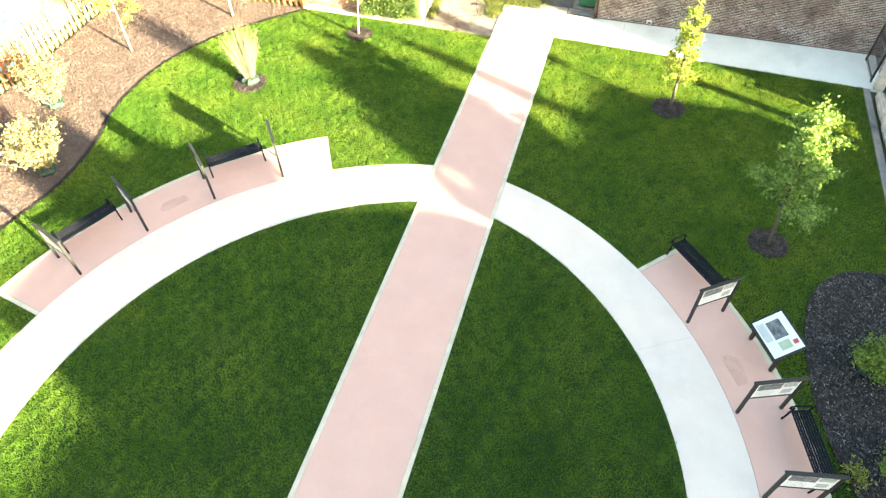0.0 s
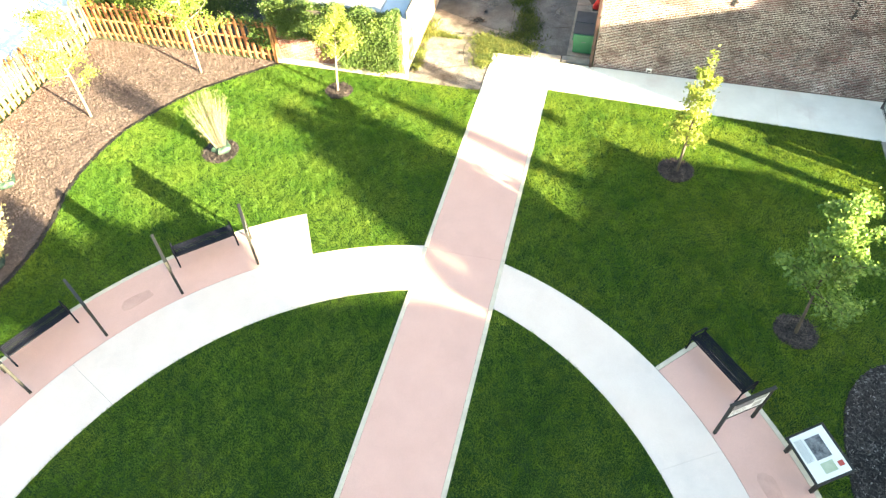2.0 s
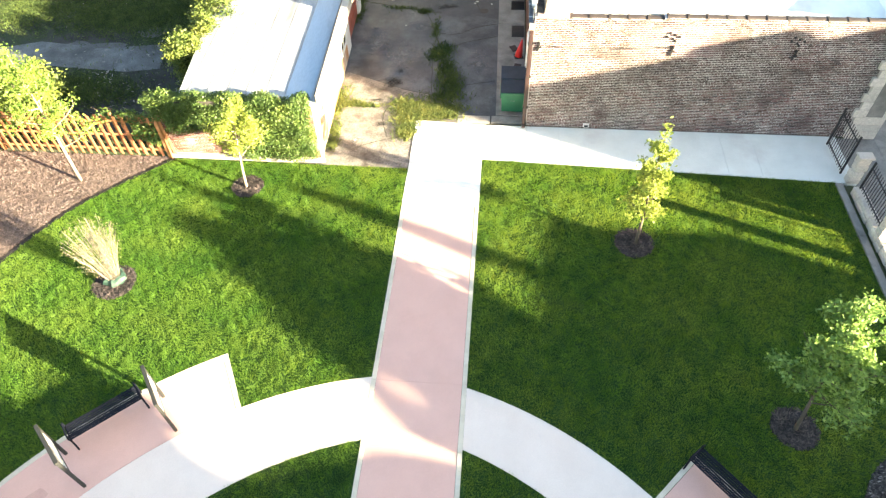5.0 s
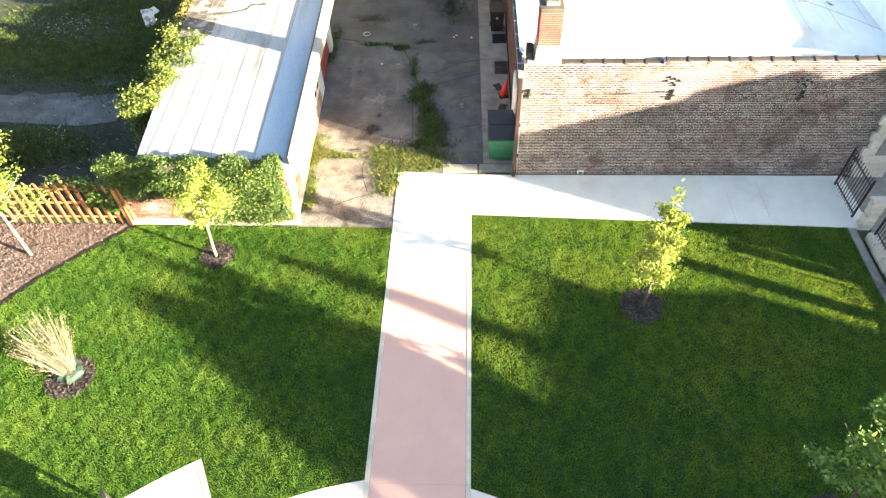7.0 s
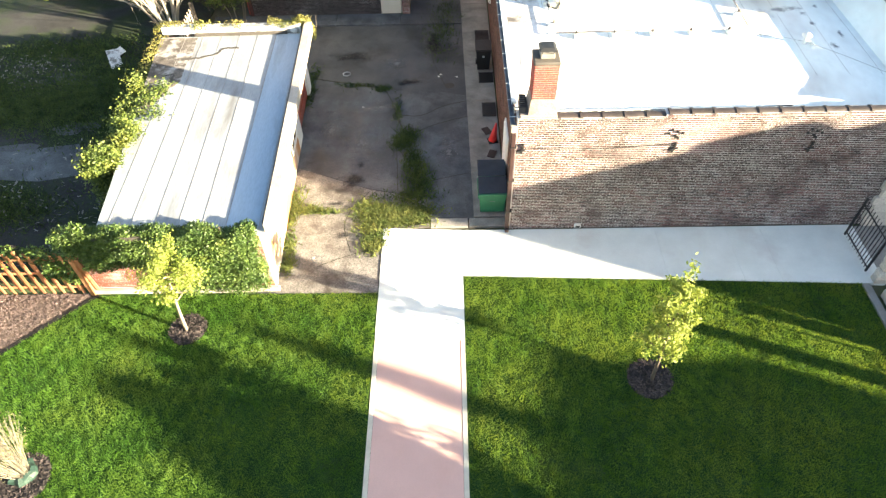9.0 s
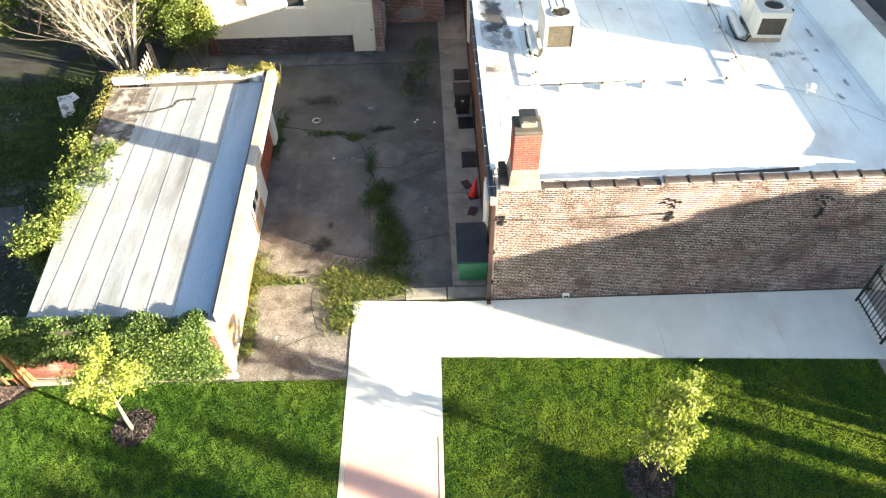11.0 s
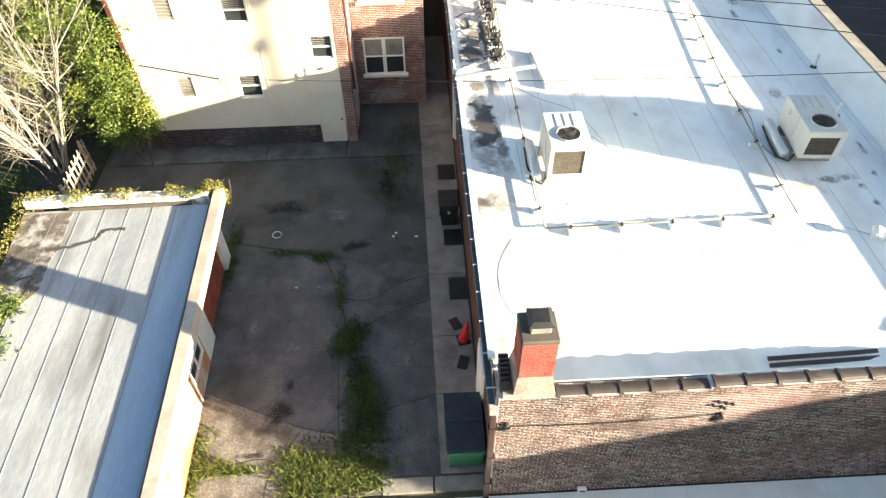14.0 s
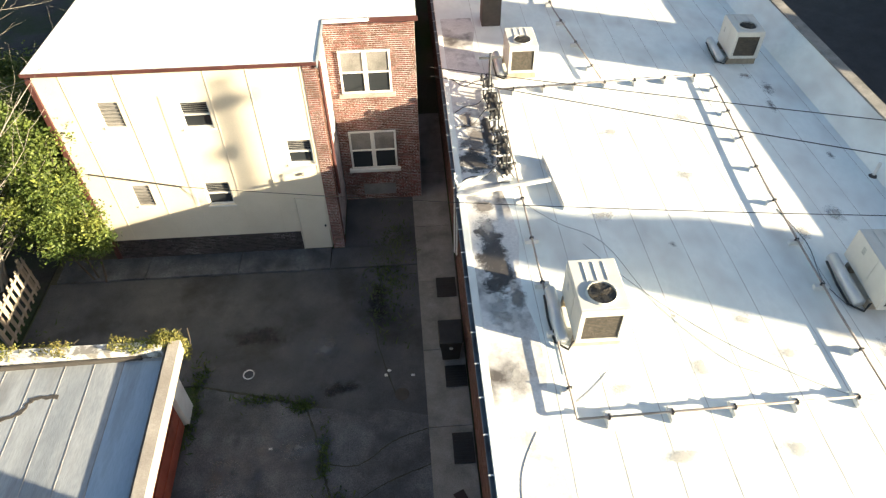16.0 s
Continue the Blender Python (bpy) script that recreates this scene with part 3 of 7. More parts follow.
def blot_ring(cx, cy, rx, ry, ang, z):
    """A rounded patch, turned by ang."""
    ca, sa = math.cos(radians(ang)), math.sin(radians(ang))
    ring = []
    for i in range(28):
        a = 2 * math.pi * i / 28
        k = 1 + 0.06 * math.sin(3 * a + 1) + 0.05 * math.sin(5 * a)
        u = rx * k * math.copysign(abs(math.cos(a)) ** 0.6, math.cos(a))
        v = ry * k * math.copysign(abs(math.sin(a)) ** 0.6, math.sin(a))
        ring.append((cx + u * ca - v * sa, cy + u * sa + v * ca))
    return Geo().prism(ring, z - 0.02, z)


for name, c_o, r_o, (a0, a1, r_p) in (("seating_pad", CLO, RLO, PAD_L), ("seating_pad", CRO, RRO, PAD_R)):
    pad = thing(name, (c_o[0] + r_p * math.cos(radians((a0 + a1) / 2)), c_o[1] + r_p * math.sin(radians((a0 + a1) / 2)), 0),
                "pink aggregate seating pad with pale kerb beside the curved walkway", "paving", kind="structure")
    for b0, b1 in ((a0, a1),):
        g = 0.02 if b1 > b0 else -0.02
        part("paving", Geo().strip(arc(c_o, r_o + 0.012, b0 + g, b1 - g, 40), arc(c_o, r_p, b0 + g, b1 - g, 40), -0.09, TOP - 0.004), M["pink"], pad, worldly=True)
        part("kerb", Geo().strip(arc(c_o, r_p + 0.004, b0 + g, b1 - g, 20), arc(c_o, r_p + 0.13, b0 + g, b1 - g, 20), -0.09, TOP + 0.006), M["kerb"], pad, worldly=True)
    s = 1 if a1 > a0 else -1
    for a in (a0 - 0.33 * s, a1 + 0.33 * s):
        e = 0.3
        part("kerb", Geo().strip(arc(c_o, r_o + 0.01, a - e, a + e, 3), arc(c_o, r_p + 0.13, a - e, a + e, 3), -0.09, TOP + 0.006), M["kerb"], pad, worldly=True)
    # worn, damp patch in the pad's middle
    am = 143.6 if s > 0 else 27.5
    wr_ = r_p - 0.92
    part("worn_patch", blot_ring(c_o[0] + wr_ * math.cos(radians(am)), c_o[1] + wr_ * math.sin(radians(am)), 0.20, 0.46, am, TOP - 0.001), M["pink_stain"], pad, "darker worn patch", worldly=True)

sidewalk = thing("side_pavement", (1.0, 23, 0), "new pale concrete pavement along the brick wall", "pavement", kind="structure")
END_ARC = [(-2.585 + 2.58 * k / 24, 19.42 + 0.43 * (k / 12 - 1) ** 2) for k in range(25)]
part("slab", Geo().prism(END_ARC + [(-0.005, 22.1), (-0.005, 24.06), (-2.59, 24.2)], -0.09, TOP), M["new_concrete"], sidewalk, worldly=True)
xs = [0.0, 1.58, 2.77, 6.28, 8.56, 9.68, 12.70]
for x0, x1 in zip(xs[:-1], xs[1:]):
    def low(x):
        return 22.12 - 0.0417 * x
    part("slab", Geo().prism([(x0 + .003, low(x0)), (x1 - .003, low(x1)), (x1 - .003, 24.05), (x0 + .003, 24.05)], -0.09, TOP), M["new_concrete"], sidewalk, worldly=True)

# alley behind the garden
alley = solid("alley", Geo().prism([(-6.6, 21.45), (-2.6, 21.45), (-2.6, 24.22), (0.42, 24.62), (0.30, 37.2), (-11.6, 37.2), (-11.6, 33.0), (-6.0, 33.0)], -0.09, -0.012), M["asphalt"], "patched grey asphalt alley with weeds in its cracks", "alley")
apron = Geo().prism([(-5.72, 21.46), (-2.62, 21.46), (-2.62, 24.2), (-1.06, 24.25), (-1.2, 25.6), (-3.2, 26.1), (-5.9, 27.3)], -0.05, -0.006)
solid("alley_apron", apron, M["gravelly"], "worn brown gravelly apron of the alley", "pavement")
slab_ = Geo().prism([(-5.95, 27.35), (-3.2, 26.15), (-1.2, 25.65), (-1.05, 24.7), (0.40, 24.68), (0.34, 31.6), (-0.9, 31.9), (-2.5, 32.0), (-3.2, 32.15), (-4.4, 32.5), (-6.0, 32.9)], -0.05, -0.0085)
solid("alley_slab", slab_, M["worn_asphalt"], "worn grey paving of the alley with cracked patches", "pavement")
strip = thing("alley_footway", (0.9, 31, 0), "old grey concrete footway beside the brick building", "pavement", kind="structure")
ys = [24.66, 26.9, 28.8, 31.2, 33.7, 36.4, 39.0, 42, 46]
for y0, y1 in zip(ys[:-1], ys[1:]):
    part("slab", Geo().prism([(0.42 - 0.012 * (y0 - 24), y0 + .012), (1.5, y0 + .012), (1.5, y1 - .012), (0.42 - 0.012 * (y1 - 24), y1 - .012)], -0.09, 0.03), M["old_concrete"], strip, worldly=True)
for x0, x1 in ((-1.03, 0.2), (0.25, 1.48)):
    part("slab", Geo().span((x0, 24.24, -0.09), (x1, 24.62, 0.012), 0.01), M["old_concrete"], strip, worldly=True)
BACK = 38.2
rear = thing("rear_footway", (-5, 37.6, 0), "old grey concrete footway along the beige building", "pavement", kind="structure")
for x0, x1 in ((-11.4, -8.6), (-8.58, -5.6), (-5.58, -2.6)):
    part("slab", Geo().span((x0, 37.22, -0.09), (x1, BACK - 0.01, 0.05), 0.01), M["worn_asphalt"], rear, worldly=True)
# this slab and the gangway take dark asphalt to stand for the annex's shade
part("slab", Geo().span((-2.58, 37.22, -0.09), (0.28, 38.15, 0.03), 0.01), M["asphalt"], rear, worldly=True)
solid("gangway", Geo().span((-2.15, 38.16, -0.09), (1.5, 46, 0.02), 0.01), M["asphalt"], "narrow gangway paving, coloured dark for the annex's shade", "pavement")

def ribbon(pts, w, z, rng, lumps=8):
    line = smooth_line(pts, lumps)
    l, r = [], []
    for i, p in enumerate(line):
        a, b = Vector(line[max(i - 1, 0)]), Vector(line[min(i + 1, len(line) - 1)])
        d = (b - a).normalized()
        s = Vector((-d.y, d.x))
        k1, k2 = w * rng.uniform(0.4, 1.3), w * rng.uniform(0.4, 1.3)
        jit = rng.uniform(-w, w) * 0.6
        l.append(tuple(Vector(p) + s * (k1 + jit)))
        r.append(tuple(Vector(p) - s * (k2 - jit)))
    return Geo().strip(l, r, z - 0.03, z)

CRACKS = ([(-6.2, 33.0), (-4.3, 32.5), (-3.0, 32.0), (-2.4, 30.2), (-2.05, 29.0), (-1.7, 27.9), (-1.45, 26.3)], [(-2.0, 29.0), (-0.95, 29.7), (0.35, 30.2)],
          [(-2.4, 29.2), (-2.2, 26.0)], [(-5.9, 24.9), (-4.2, 25.3), (-3.4, 25.0)], [(-1.4, 26.4), (0.3, 26.9)], [(-4.6, 22.6), (-3.2, 23.2), (-2.7, 23.0)],
          [(-2.4, 30.4), (-1.5, 30.3), (-0.6, 30.9), (0.3, 31.2)], [(-0.9, 36.8), (-1.1, 34.6), (-0.5, 32.2)], [(-3.2, 26.0), (-3.9, 24.6), (-3.6, 23.2)])
crk = random.Random(5)
for pts in CRACKS:
    part("crack", ribbon(pts, 0.030 if len(pts) > 5 else 0.016, -0.003, crk, 14), M["crack"], alley)
ALLEY_STAINS = ((-3.6, 28.6, 1.3, 1.6, "stain_pale"), (-4.9, 29.6, 0.8, 1.5, "stain_pale"), (-0.4, 28.2, 0.6, 1.2, "stain_pale"), (-3.0, 30.9, 1.2, 0.5, "stain_pale"), (-4.6, 34.6, 1.4, 0.6, "stain_dark"), (-1.0, 35.6, 0.6, 1.6, "stain_dark"), (-2.0, 32.6, 0.9, 0.4, "stain_dark"), (-3.8, 26.6, 0.9, 0.5, "stain_dark"), (-3.6, 27.4, 0.25, 0.25, "stain_dark"), (-2.6, 34.0, 0.8, 0.7, "stain_pale"), (-4.7, 23.0, 0.5, 0.5, "stain_pale"), (-3.9, 23.9, 0.5, 0.25, "stain_dark"), (-4.3, 25.4, 0.6, 0.15, "stain_dark"))
# kerb and low wall on the street side
kerb_e = thing("street_kerb", (12.1, 12, 0), "pale concrete edging at the foot of the street fence", "kerb", kind="structure")
for k in range(12):
    y0 = 21.55 - k * 2.4
    part("kerb", Geo().span((11.96, y0 - 2.39, -0.09), (12.2, y0, 0.07), 0.012), M["old_concrete"], kerb_e, worldly=True)
lw = thing("low_stone_wall", (12.6, 10, 0), "low rough limestone wall carrying the iron fence", "wall", kind="structure")
sr = random.Random(11)
y = 21.2
while y > -7:
    l = sr.uniform(0.35, 0.7)
    for z0, z1 in ((-0.05, 0.13), (0.135, 0.28)):
        part("stone", Geo().span((12.36 + sr.uniform(-.02, .02), y - l + .012, z0), (12.70, y, z1 + sr.uniform(-.012, .012)), 0.025), M["limestone"], lw, worldly=True)
    y -= l
# street
solid("street_pavement", Geo().span((14.05, -60, -0.09), (16.6, 110, 0.0)), M["old_concrete"], "grey concrete street pavement", "pavement")
solid("street_pavement_verge", Geo().span((12.72, -60, -0.09), (14.04, 24.0, -0.005)), M["old_concrete"], "grey concrete strip by the street fence", "pavement")
solid("road", Geo().span((16.8, -60, -0.09), (27.0, 110, -0.03)), M["street"], "dark asphalt street", "road")
solid("road_kerb", Geo().span((16.61, -60, -0.09), (16.79, 110, 0.03), 0.02), M["kerb"], "pale concrete street kerb", "kerb")
solid("vacant_lot", Geo().prism([(-70, 22.4), (-11.7, 22.4), (-11.7, 37.0), (-11.7, 60), (-70, 60)], -0.09, -0.02), M["lot"], "vacant lot of broken asphalt, rubble and grass", "lot")

# mulch bed on the fence side
mb = LAWN_EDGE + [(-20.1, 21.55), (-20.1, -8)]
solid("mulch_bed", Geo().prism(mb, -0.09, 0.012), M["mulch"], "brown wood-mulch planting bed along the fence", "mulch bed")
# flat dark strip painting the shade in the dug trench
edge_l, edge_r = [], []
for i, p in enumerate(LAWN_EDGE):
    a, b = Vector(LAWN_EDGE[max(i - 1, 0)]), Vector(LAWN_EDGE[min(i + 1, len(LAWN_EDGE) - 1)])
    d = (b - a).normalized()
    s = Vector((-d.y, d.x))
    edge_l.append(tuple(Vector(p) + s * 0.06))
    edge_r.append(tuple(Vector(p) - s * 0.15))
solid("bed_edging", Geo().strip(edge_l, edge_r, -0.05, 0.012), M["dark_mulch"], "dug edge between mulch and lawn, dark for the trench's shade", "edging")
solid("dark_mulch_bed", Geo().prism(BED, -0.09, 0.02), M["dark_mulch"], "dark mulch planting bed by the street fence", "mulch bed")

# ---- the brick building ----
RZ = 4.2
def roof_h(y):
    """Height of the flat roof, sunk behind the front parapet to widen the shade there."""
    return RZ if y > 26.2 else 3.86 + (RZ - 3.86) * max(0.0, (y - 25.5) / 0.7)
shop = thing("brick_building", (8, 36, 0), "one-storey brown brick building with a white flat roof", "building", kind="structure")
wall = part("front_wall", Geo().span((1.55, 24.10, 0), (14.0, 24.40, 4.43)), M["mortar"], shop, "weathered brown brick wall", worldly=True)
part("side_wall", Geo().span((1.56, 24.41, 0), (1.86, 62, 4.12)), M["mortar"], shop, "dark red brick side wall", worldly=True)
part("street_wall", Geo().span((13.7, 24.41, 0), (14.0, 62, 4.95)), M["limestone"], shop, "stone-faced street front", worldly=True)
part("rear_wall", Geo().span((1.87, 61.7, 0), (13.69, 62, 4.1)), M["mortar"], shop, worldly=True)
roof = part("roof", Geo().span((1.50, 26.2, 4.0), (13.69, 61.69, RZ)), M["membrane"], shop, "white coated flat roof with seams and stains", worldly=True)
# membrane turned up against the front parapet, a little wavy; the added dip behind it widens the shade, less so towards
# the street
def sink_lift(x):
    return 0.32 * min(1.0, max(0.0, (x - 8.0) / 3.5))
up = Geo()
n = 60
for i in range(n):
    x0, x1 = 2.62 + (13.68 - 2.62) * i / n, 2.62 + (13.68 - 2.62) * (i + 1) / n
    w0, w1 = 25.5 + 0.04 * math.sin(i * 0.8), 25.5 + 0.04 * math.sin((i + 1) * 0.8)
    l0, l1 = sink_lift(x0), sink_lift(x1)
    prof0 = [(24.41, 4.47), (24.46, 4.45), (24.52, 3.80 + l0), (w0, 3.862 + l0 + 0.008 * math.sin(i * 1.7)), (26.25, RZ + 0.004)]
    prof1 = [(24.41, 4.47), (24.46, 4.45), (24.52, 3.80 + l1), (w1, 3.862 + l1 + 0.008 * math.sin(i * 1.7 + 1.7)), (26.25, RZ + 0.004)]
    up.add([(x0, y, z) for y, z in prof0] + [(x1, y, z) for y, z in prof1], [(k, 5 + k, 6 + k, k + 1) for k in range(4)])
up.add([(1.50, 25.0, 3.82), (2.63, 25.0, 3.82), (2.63, 25.5, 3.865), (1.50, 25.5, 3.865), (2.63, 26.25, RZ + 0.004), (1.50, 26.25, RZ + 0.004), (1.50, 25.0, 4.2), (2.63, 25.0, 4.2)], [(0, 1, 2, 3), (3, 2, 4, 5), (0, 6, 7, 1)])
part("parapet_flashing", up, M["membrane"], roof, "white membrane turned up the parapet", worldly=True)
part("parapet_flashing", Geo().add([(12.95, 26.2, RZ + .004), (13.70, 26.2, 4.98), (13.70, 61.6, 4.98), (12.95, 61.6, RZ + .004), (13.70, 24.5, 4.98), (12.95, 24.5, 4.14), (12.95, 25.5, 4.19)], [(0, 1, 2, 3), (0, 6, 5, 4, 1)]), M["membrane"], roof, worldly=True)
# raised corner added to keep the sun off the roof behind it
part("corner_pier", Geo().span((13.71, 24.09, 4.50), (14.0, 24.405, 4.985)), M["limestone"], shop, worldly=True)
part("parapet_coping", Geo().span((13.66, 24.05, 4.99), (14.06, 62, 5.05), 0.01), M["old_concrete"], shop, "grey stone coping", worldly=True)
part("eave_flashing", Geo().span((1.46, 25.2, RZ - 0.06), (1.62, 61.6, RZ + 0.035), 0.01), M["membrane"], roof, worldly=True)
for k in range(11):
    x = 2.9 + k * 0.98
    part("seam", ribbon([(x, 26.3), (x + 0.03, 30), (x + 0.02, 36), (x - 0.03, 44), (x, 60)], 0.007, RZ + 0.003, crk, 10), M["seam"], roof, worldly=True)
def blot(cx, cy, rx, ry, z, seed, n=26):
    r = random.Random(seed)
    ph = [r.uniform(0, 6.28) for _ in range(5)]
    ring = []
    for i in range(n):
        a = 2 * math.pi * i / n
        k = 1 + 0.22 * math.sin(2 * a + ph[0]) + 0.14 * math.sin(3 * a + ph[1]) + 0.12 * math.sin(5 * a + ph[2]) + 0.08 * math.sin(8 * a + ph[3])
        ring.append((cx + rx * k * math.cos(a), cy + ry * k * math.sin(a)))
    return Geo().prism(ring, z - 0.02, z)
part("dirty_strip", Geo().strip([(1.64, y) for y in range(27, 47)], [(2.75 + 0.12 * math.sin(y * 1.7), y) for y in range(27, 47)], RZ - 0.03, RZ + 0.003), M["dirty_membrane"], roof, "grimy stained strip of roof by the gutter", worldly=True)
def stain_material(name, tone, edge=0.55, rough=0.6, scale=2.2):
    """A patch that fades out unevenly from its middle."""
    m = bpy.data.materials.new(name)
    m.use_nodes = True
    n, ln = m.node_tree.nodes, m.node_tree.links
    tc, geo, nz, nz2 = n.new("ShaderNodeTexCoord"), n.new("ShaderNodeNewGeometry"), n.new("ShaderNodeTexNoise"), n.new("ShaderNodeTexNoise")
    for tex, sc, d in ((nz, scale, 6.0), (nz2, scale * 5, 4.0)):
        tex.inputs["Scale"].default_value, tex.inputs["Detail"].default_value, tex.inputs["Roughness"].default_value = sc, d, 0.65
        ln.new(geo.outputs["Position"], tex.inputs["Vector"])
    ln_ = n.new("ShaderNodeVectorMath")
    ln_.operation = "LENGTH"
    ln.new(tc.outputs["Object"], ln_.inputs[0])
    def calc(op, a, b):
        k = n.new("ShaderNodeMath")
        k.operation = op
        for sock, v in ((k.inputs[0], a), (k.inputs[1], b)):
            if isinstance(v, (int, float)):
                sock.default_value = v
            else:
                ln.new(v, sock)
        return k.outputs[0]
    f = calc("SUBTRACT", calc("MULTIPLY", nz.outputs[0], 2.0), ln_.outputs["Value"])
    r = n.new("ShaderNodeMapRange")
    r.interpolation_type = "SMOOTHSTEP"
    r.inputs[1].default_value, r.inputs[2].default_value = 0.22, 0.22 + edge
    ln.new(f, r.inputs[0])
    b = n["Principled BSDF"]
    b.inputs["Base Color"].default_value = rgb(tone)
    b.inputs["Roughness"].default_value = rough
    ln.new(calc("MULTIPLY", r.outputs[0], calc("ADD", calc("MULTIPLY", nz2.outputs[0], 0.7), 0.5)), b.inputs["Alpha"])
    return m
M["stain_wet_shade"] = stain_material("stain_wet_shade", (0.060, 0.055, 0.054), 0.34, 0.45)
M["stain_grime"] = stain_material("stain_grime", (0.22, 0.20, 0.185), 0.7)
M["stain_faint"] = stain_material("stain_faint", (0.46, 0.45, 0.43), 1.0, 0.6, 4.5)
M["stain_spot"] = stain_material("stain_spot", (0.25, 0.24, 0.235), 1.0, 0.6, 7.0)
M["stain_pale"] = stain_material("stain_pale", (0.20, 0.205, 0.212), 1.1, 0.9)
M["stain_dark"] = stain_material("stain_dark", (0.030, 0.030, 0.032), 0.8, 0.9)
stain_mesh = {}
def stain(owner, cx, cy, rx, ry, z, mat, label, rz=0.0):
    if mat not in stain_mesh:
        stain_mesh[mat] = Geo().add([(-1.3, -1.3, 0), (1.3, -1.3, 0), (1.3, 1.3, 0), (-1.3, 1.3, 0)], [(0, 1, 2, 3)]).mesh("stain")
        stain_mesh[mat].materials.append(M[mat])
    ob = part("stain", stain_mesh[mat], None, owner, label)
    ob.matrix_basis = WHERE[owner].inverted() @ pose(cx, cy, z, 0, 0, rz) @ Matrix.Diagonal((rx, ry, 1, 1))
# the dark patches beside the service mast also paint in its racks' shade
for k, (cx, cy, rx, ry, mat) in enumerate(((2.05, 37.2, 0.55, 1.0, "stain_wet_shade"), (2.2, 38.2, 0.6, 1.7, "stain_grime"), (2.58, 38.4, 0.20, 1.7, "stain_wet_shade"), (2.0, 39.3, 0.35, 0.6, "stain_grime"),
        (2.1, 35.2, 0.40, 0.5, "stain_grime"), (2.15, 33.2, 0.55, 1.7, "stain_wet_shade"), (2.5, 32.0, 0.30, 0.9, "stain_grime"), (2.1, 31.6, 0.4, 0.9, "stain_faint"), (2.2, 29.9, 0.4, 0.7, "stain_faint"), (2.1, 34.4, 0.45, 0.8, "stain_faint"),
        (11.9, 40.2, 0.30, 0.6, "stain_spot"), (11.6, 39.2, 0.2, 0.5, "stain_spot"), (12.2, 36.6, 0.16, 0.3, "stain_spot"), (11.4, 30.3, 0.5, 0.25, "stain_faint"), (10.2, 29.9, 0.5, 0.5, "stain_faint"),
        (11.7, 29.3, 0.18, 0.28, "stain_spot"), (11.9, 27.9, 0.16, 0.3, "stain_spot"), (11.6, 29.9, 0.22, 0.2, "stain_spot"), (12.2, 30.4, 0.14, 0.2, "stain_spot"), (12.35, 28.6, 0.12, 0.35, "stain_spot"), (12.4, 31.5, 0.12, 0.5, "stain_spot"),
        (8.0, 30.0, 0.5, 0.35, "stain_faint"), (7.4, 31.0, 0.45, 0.3, "stain_faint"), (5.9, 31.2, 0.12, 0.12, "stain_spot"), (6.6, 33.4, 0.12, 0.15, "stain_spot"), (9.4, 27.9, 0.9, 0.4, "stain_faint"), (10.9, 30.2, 0.5, 0.25, "stain_spot"), (10.0, 33.6, 0.3, 0.5, "stain_faint"), (5.2, 34.6, 0.5, 0.3, "stain_faint"), (7.8, 36.0, 0.5, 0.4, "stain_faint"), (6.2, 38.2, 0.5, 0.35, "stain_faint"), (8.6, 38.8, 0.4, 0.4, "stain_faint"), (5.0, 27.9, 0.8, 0.3, "stain_faint"), (6.0, 29.8, 0.4, 0.4, "stain_faint"), (7.2, 27.9, 0.7, 0.35, "stain_faint"), (4.3, 29.4, 0.4, 0.25, "stain_faint"), (11.5, 41.0, 0.4, 0.25, "stain_spot"), (11.1, 34.2, 0.35, 0.5, "stain_faint"))):
    stain(roof, cx, cy, rx, ry, RZ + 0.0065 + 0.0004 * k, mat, "grimy water stain, with the racks' shade painted in by the mast")
# clay coping tiles on the front parapet
def coping_tile(l):
    g = Geo()
    n = 8
    for x0, x1, r in ((0.07, l, 0.095), (0, 0.075, 0.125)):
        ring = [(0.15 * math.cos(math.pi * k / n) * r / 0.12, r * 0.55 * math.sin(math.pi * k / n)) for k in range(n + 1)]
        vs = [(x0, y, z) for y, z in ring] + [(x1, y, z) for y, z in ring]
        m = n + 1
        g.add(vs, [(k, k + 1, m + k + 1, m + k) for k in range(n)] + [tuple(range(m)), tuple(reversed(range(m, 2 * m))), (0, m, 2 * m - 1, n)])
    return g
tile_mesh = coping_tile(0.615).mesh("coping_tile")
tile_mesh.materials.append(M["clay_tile"])
fix_normals(tile_mesh)
x = 2.66
while x < 13.4:
    t = new("coping_tile", tile_mesh)
    t.parent = shop
    lift = 0.09 if x > 5.6 else 0.03
    t.matrix_basis = WHERE[shop].inverted() @ pose(x, 24.25, 4.40 + lift, 0, crk.uniform(-.8, .8), crk.uniform(-.8, .8))
    x += 0.615
part("parapet_course", Geo().span((5.66, 24.095, 4.43), (13.7, 24.395, 4.49)), M["mortar"], shop, "top brick course under the coping", worldly=True)
# stepped end of the parapet beside the chimney
part("parapet_base", Geo().span((1.60, 24.115, 4.40), (2.64, 24.92, 4.52), 0.03), M["cement"], shop, "crumbling pale mortar base", worldly=True)
for k in range(7):
    part("coping_tile", Geo().box((1.68 + 0.008 * k, 24.30 + k * 0.115, 4.56 - k * 0.012), (0.20, 0.06, 0.24), pose(0, 0, 0, -24, 6 * (k % 2), 3 * (k % 3)), 0.012), M["clay_tile"], shop, worldly=True)

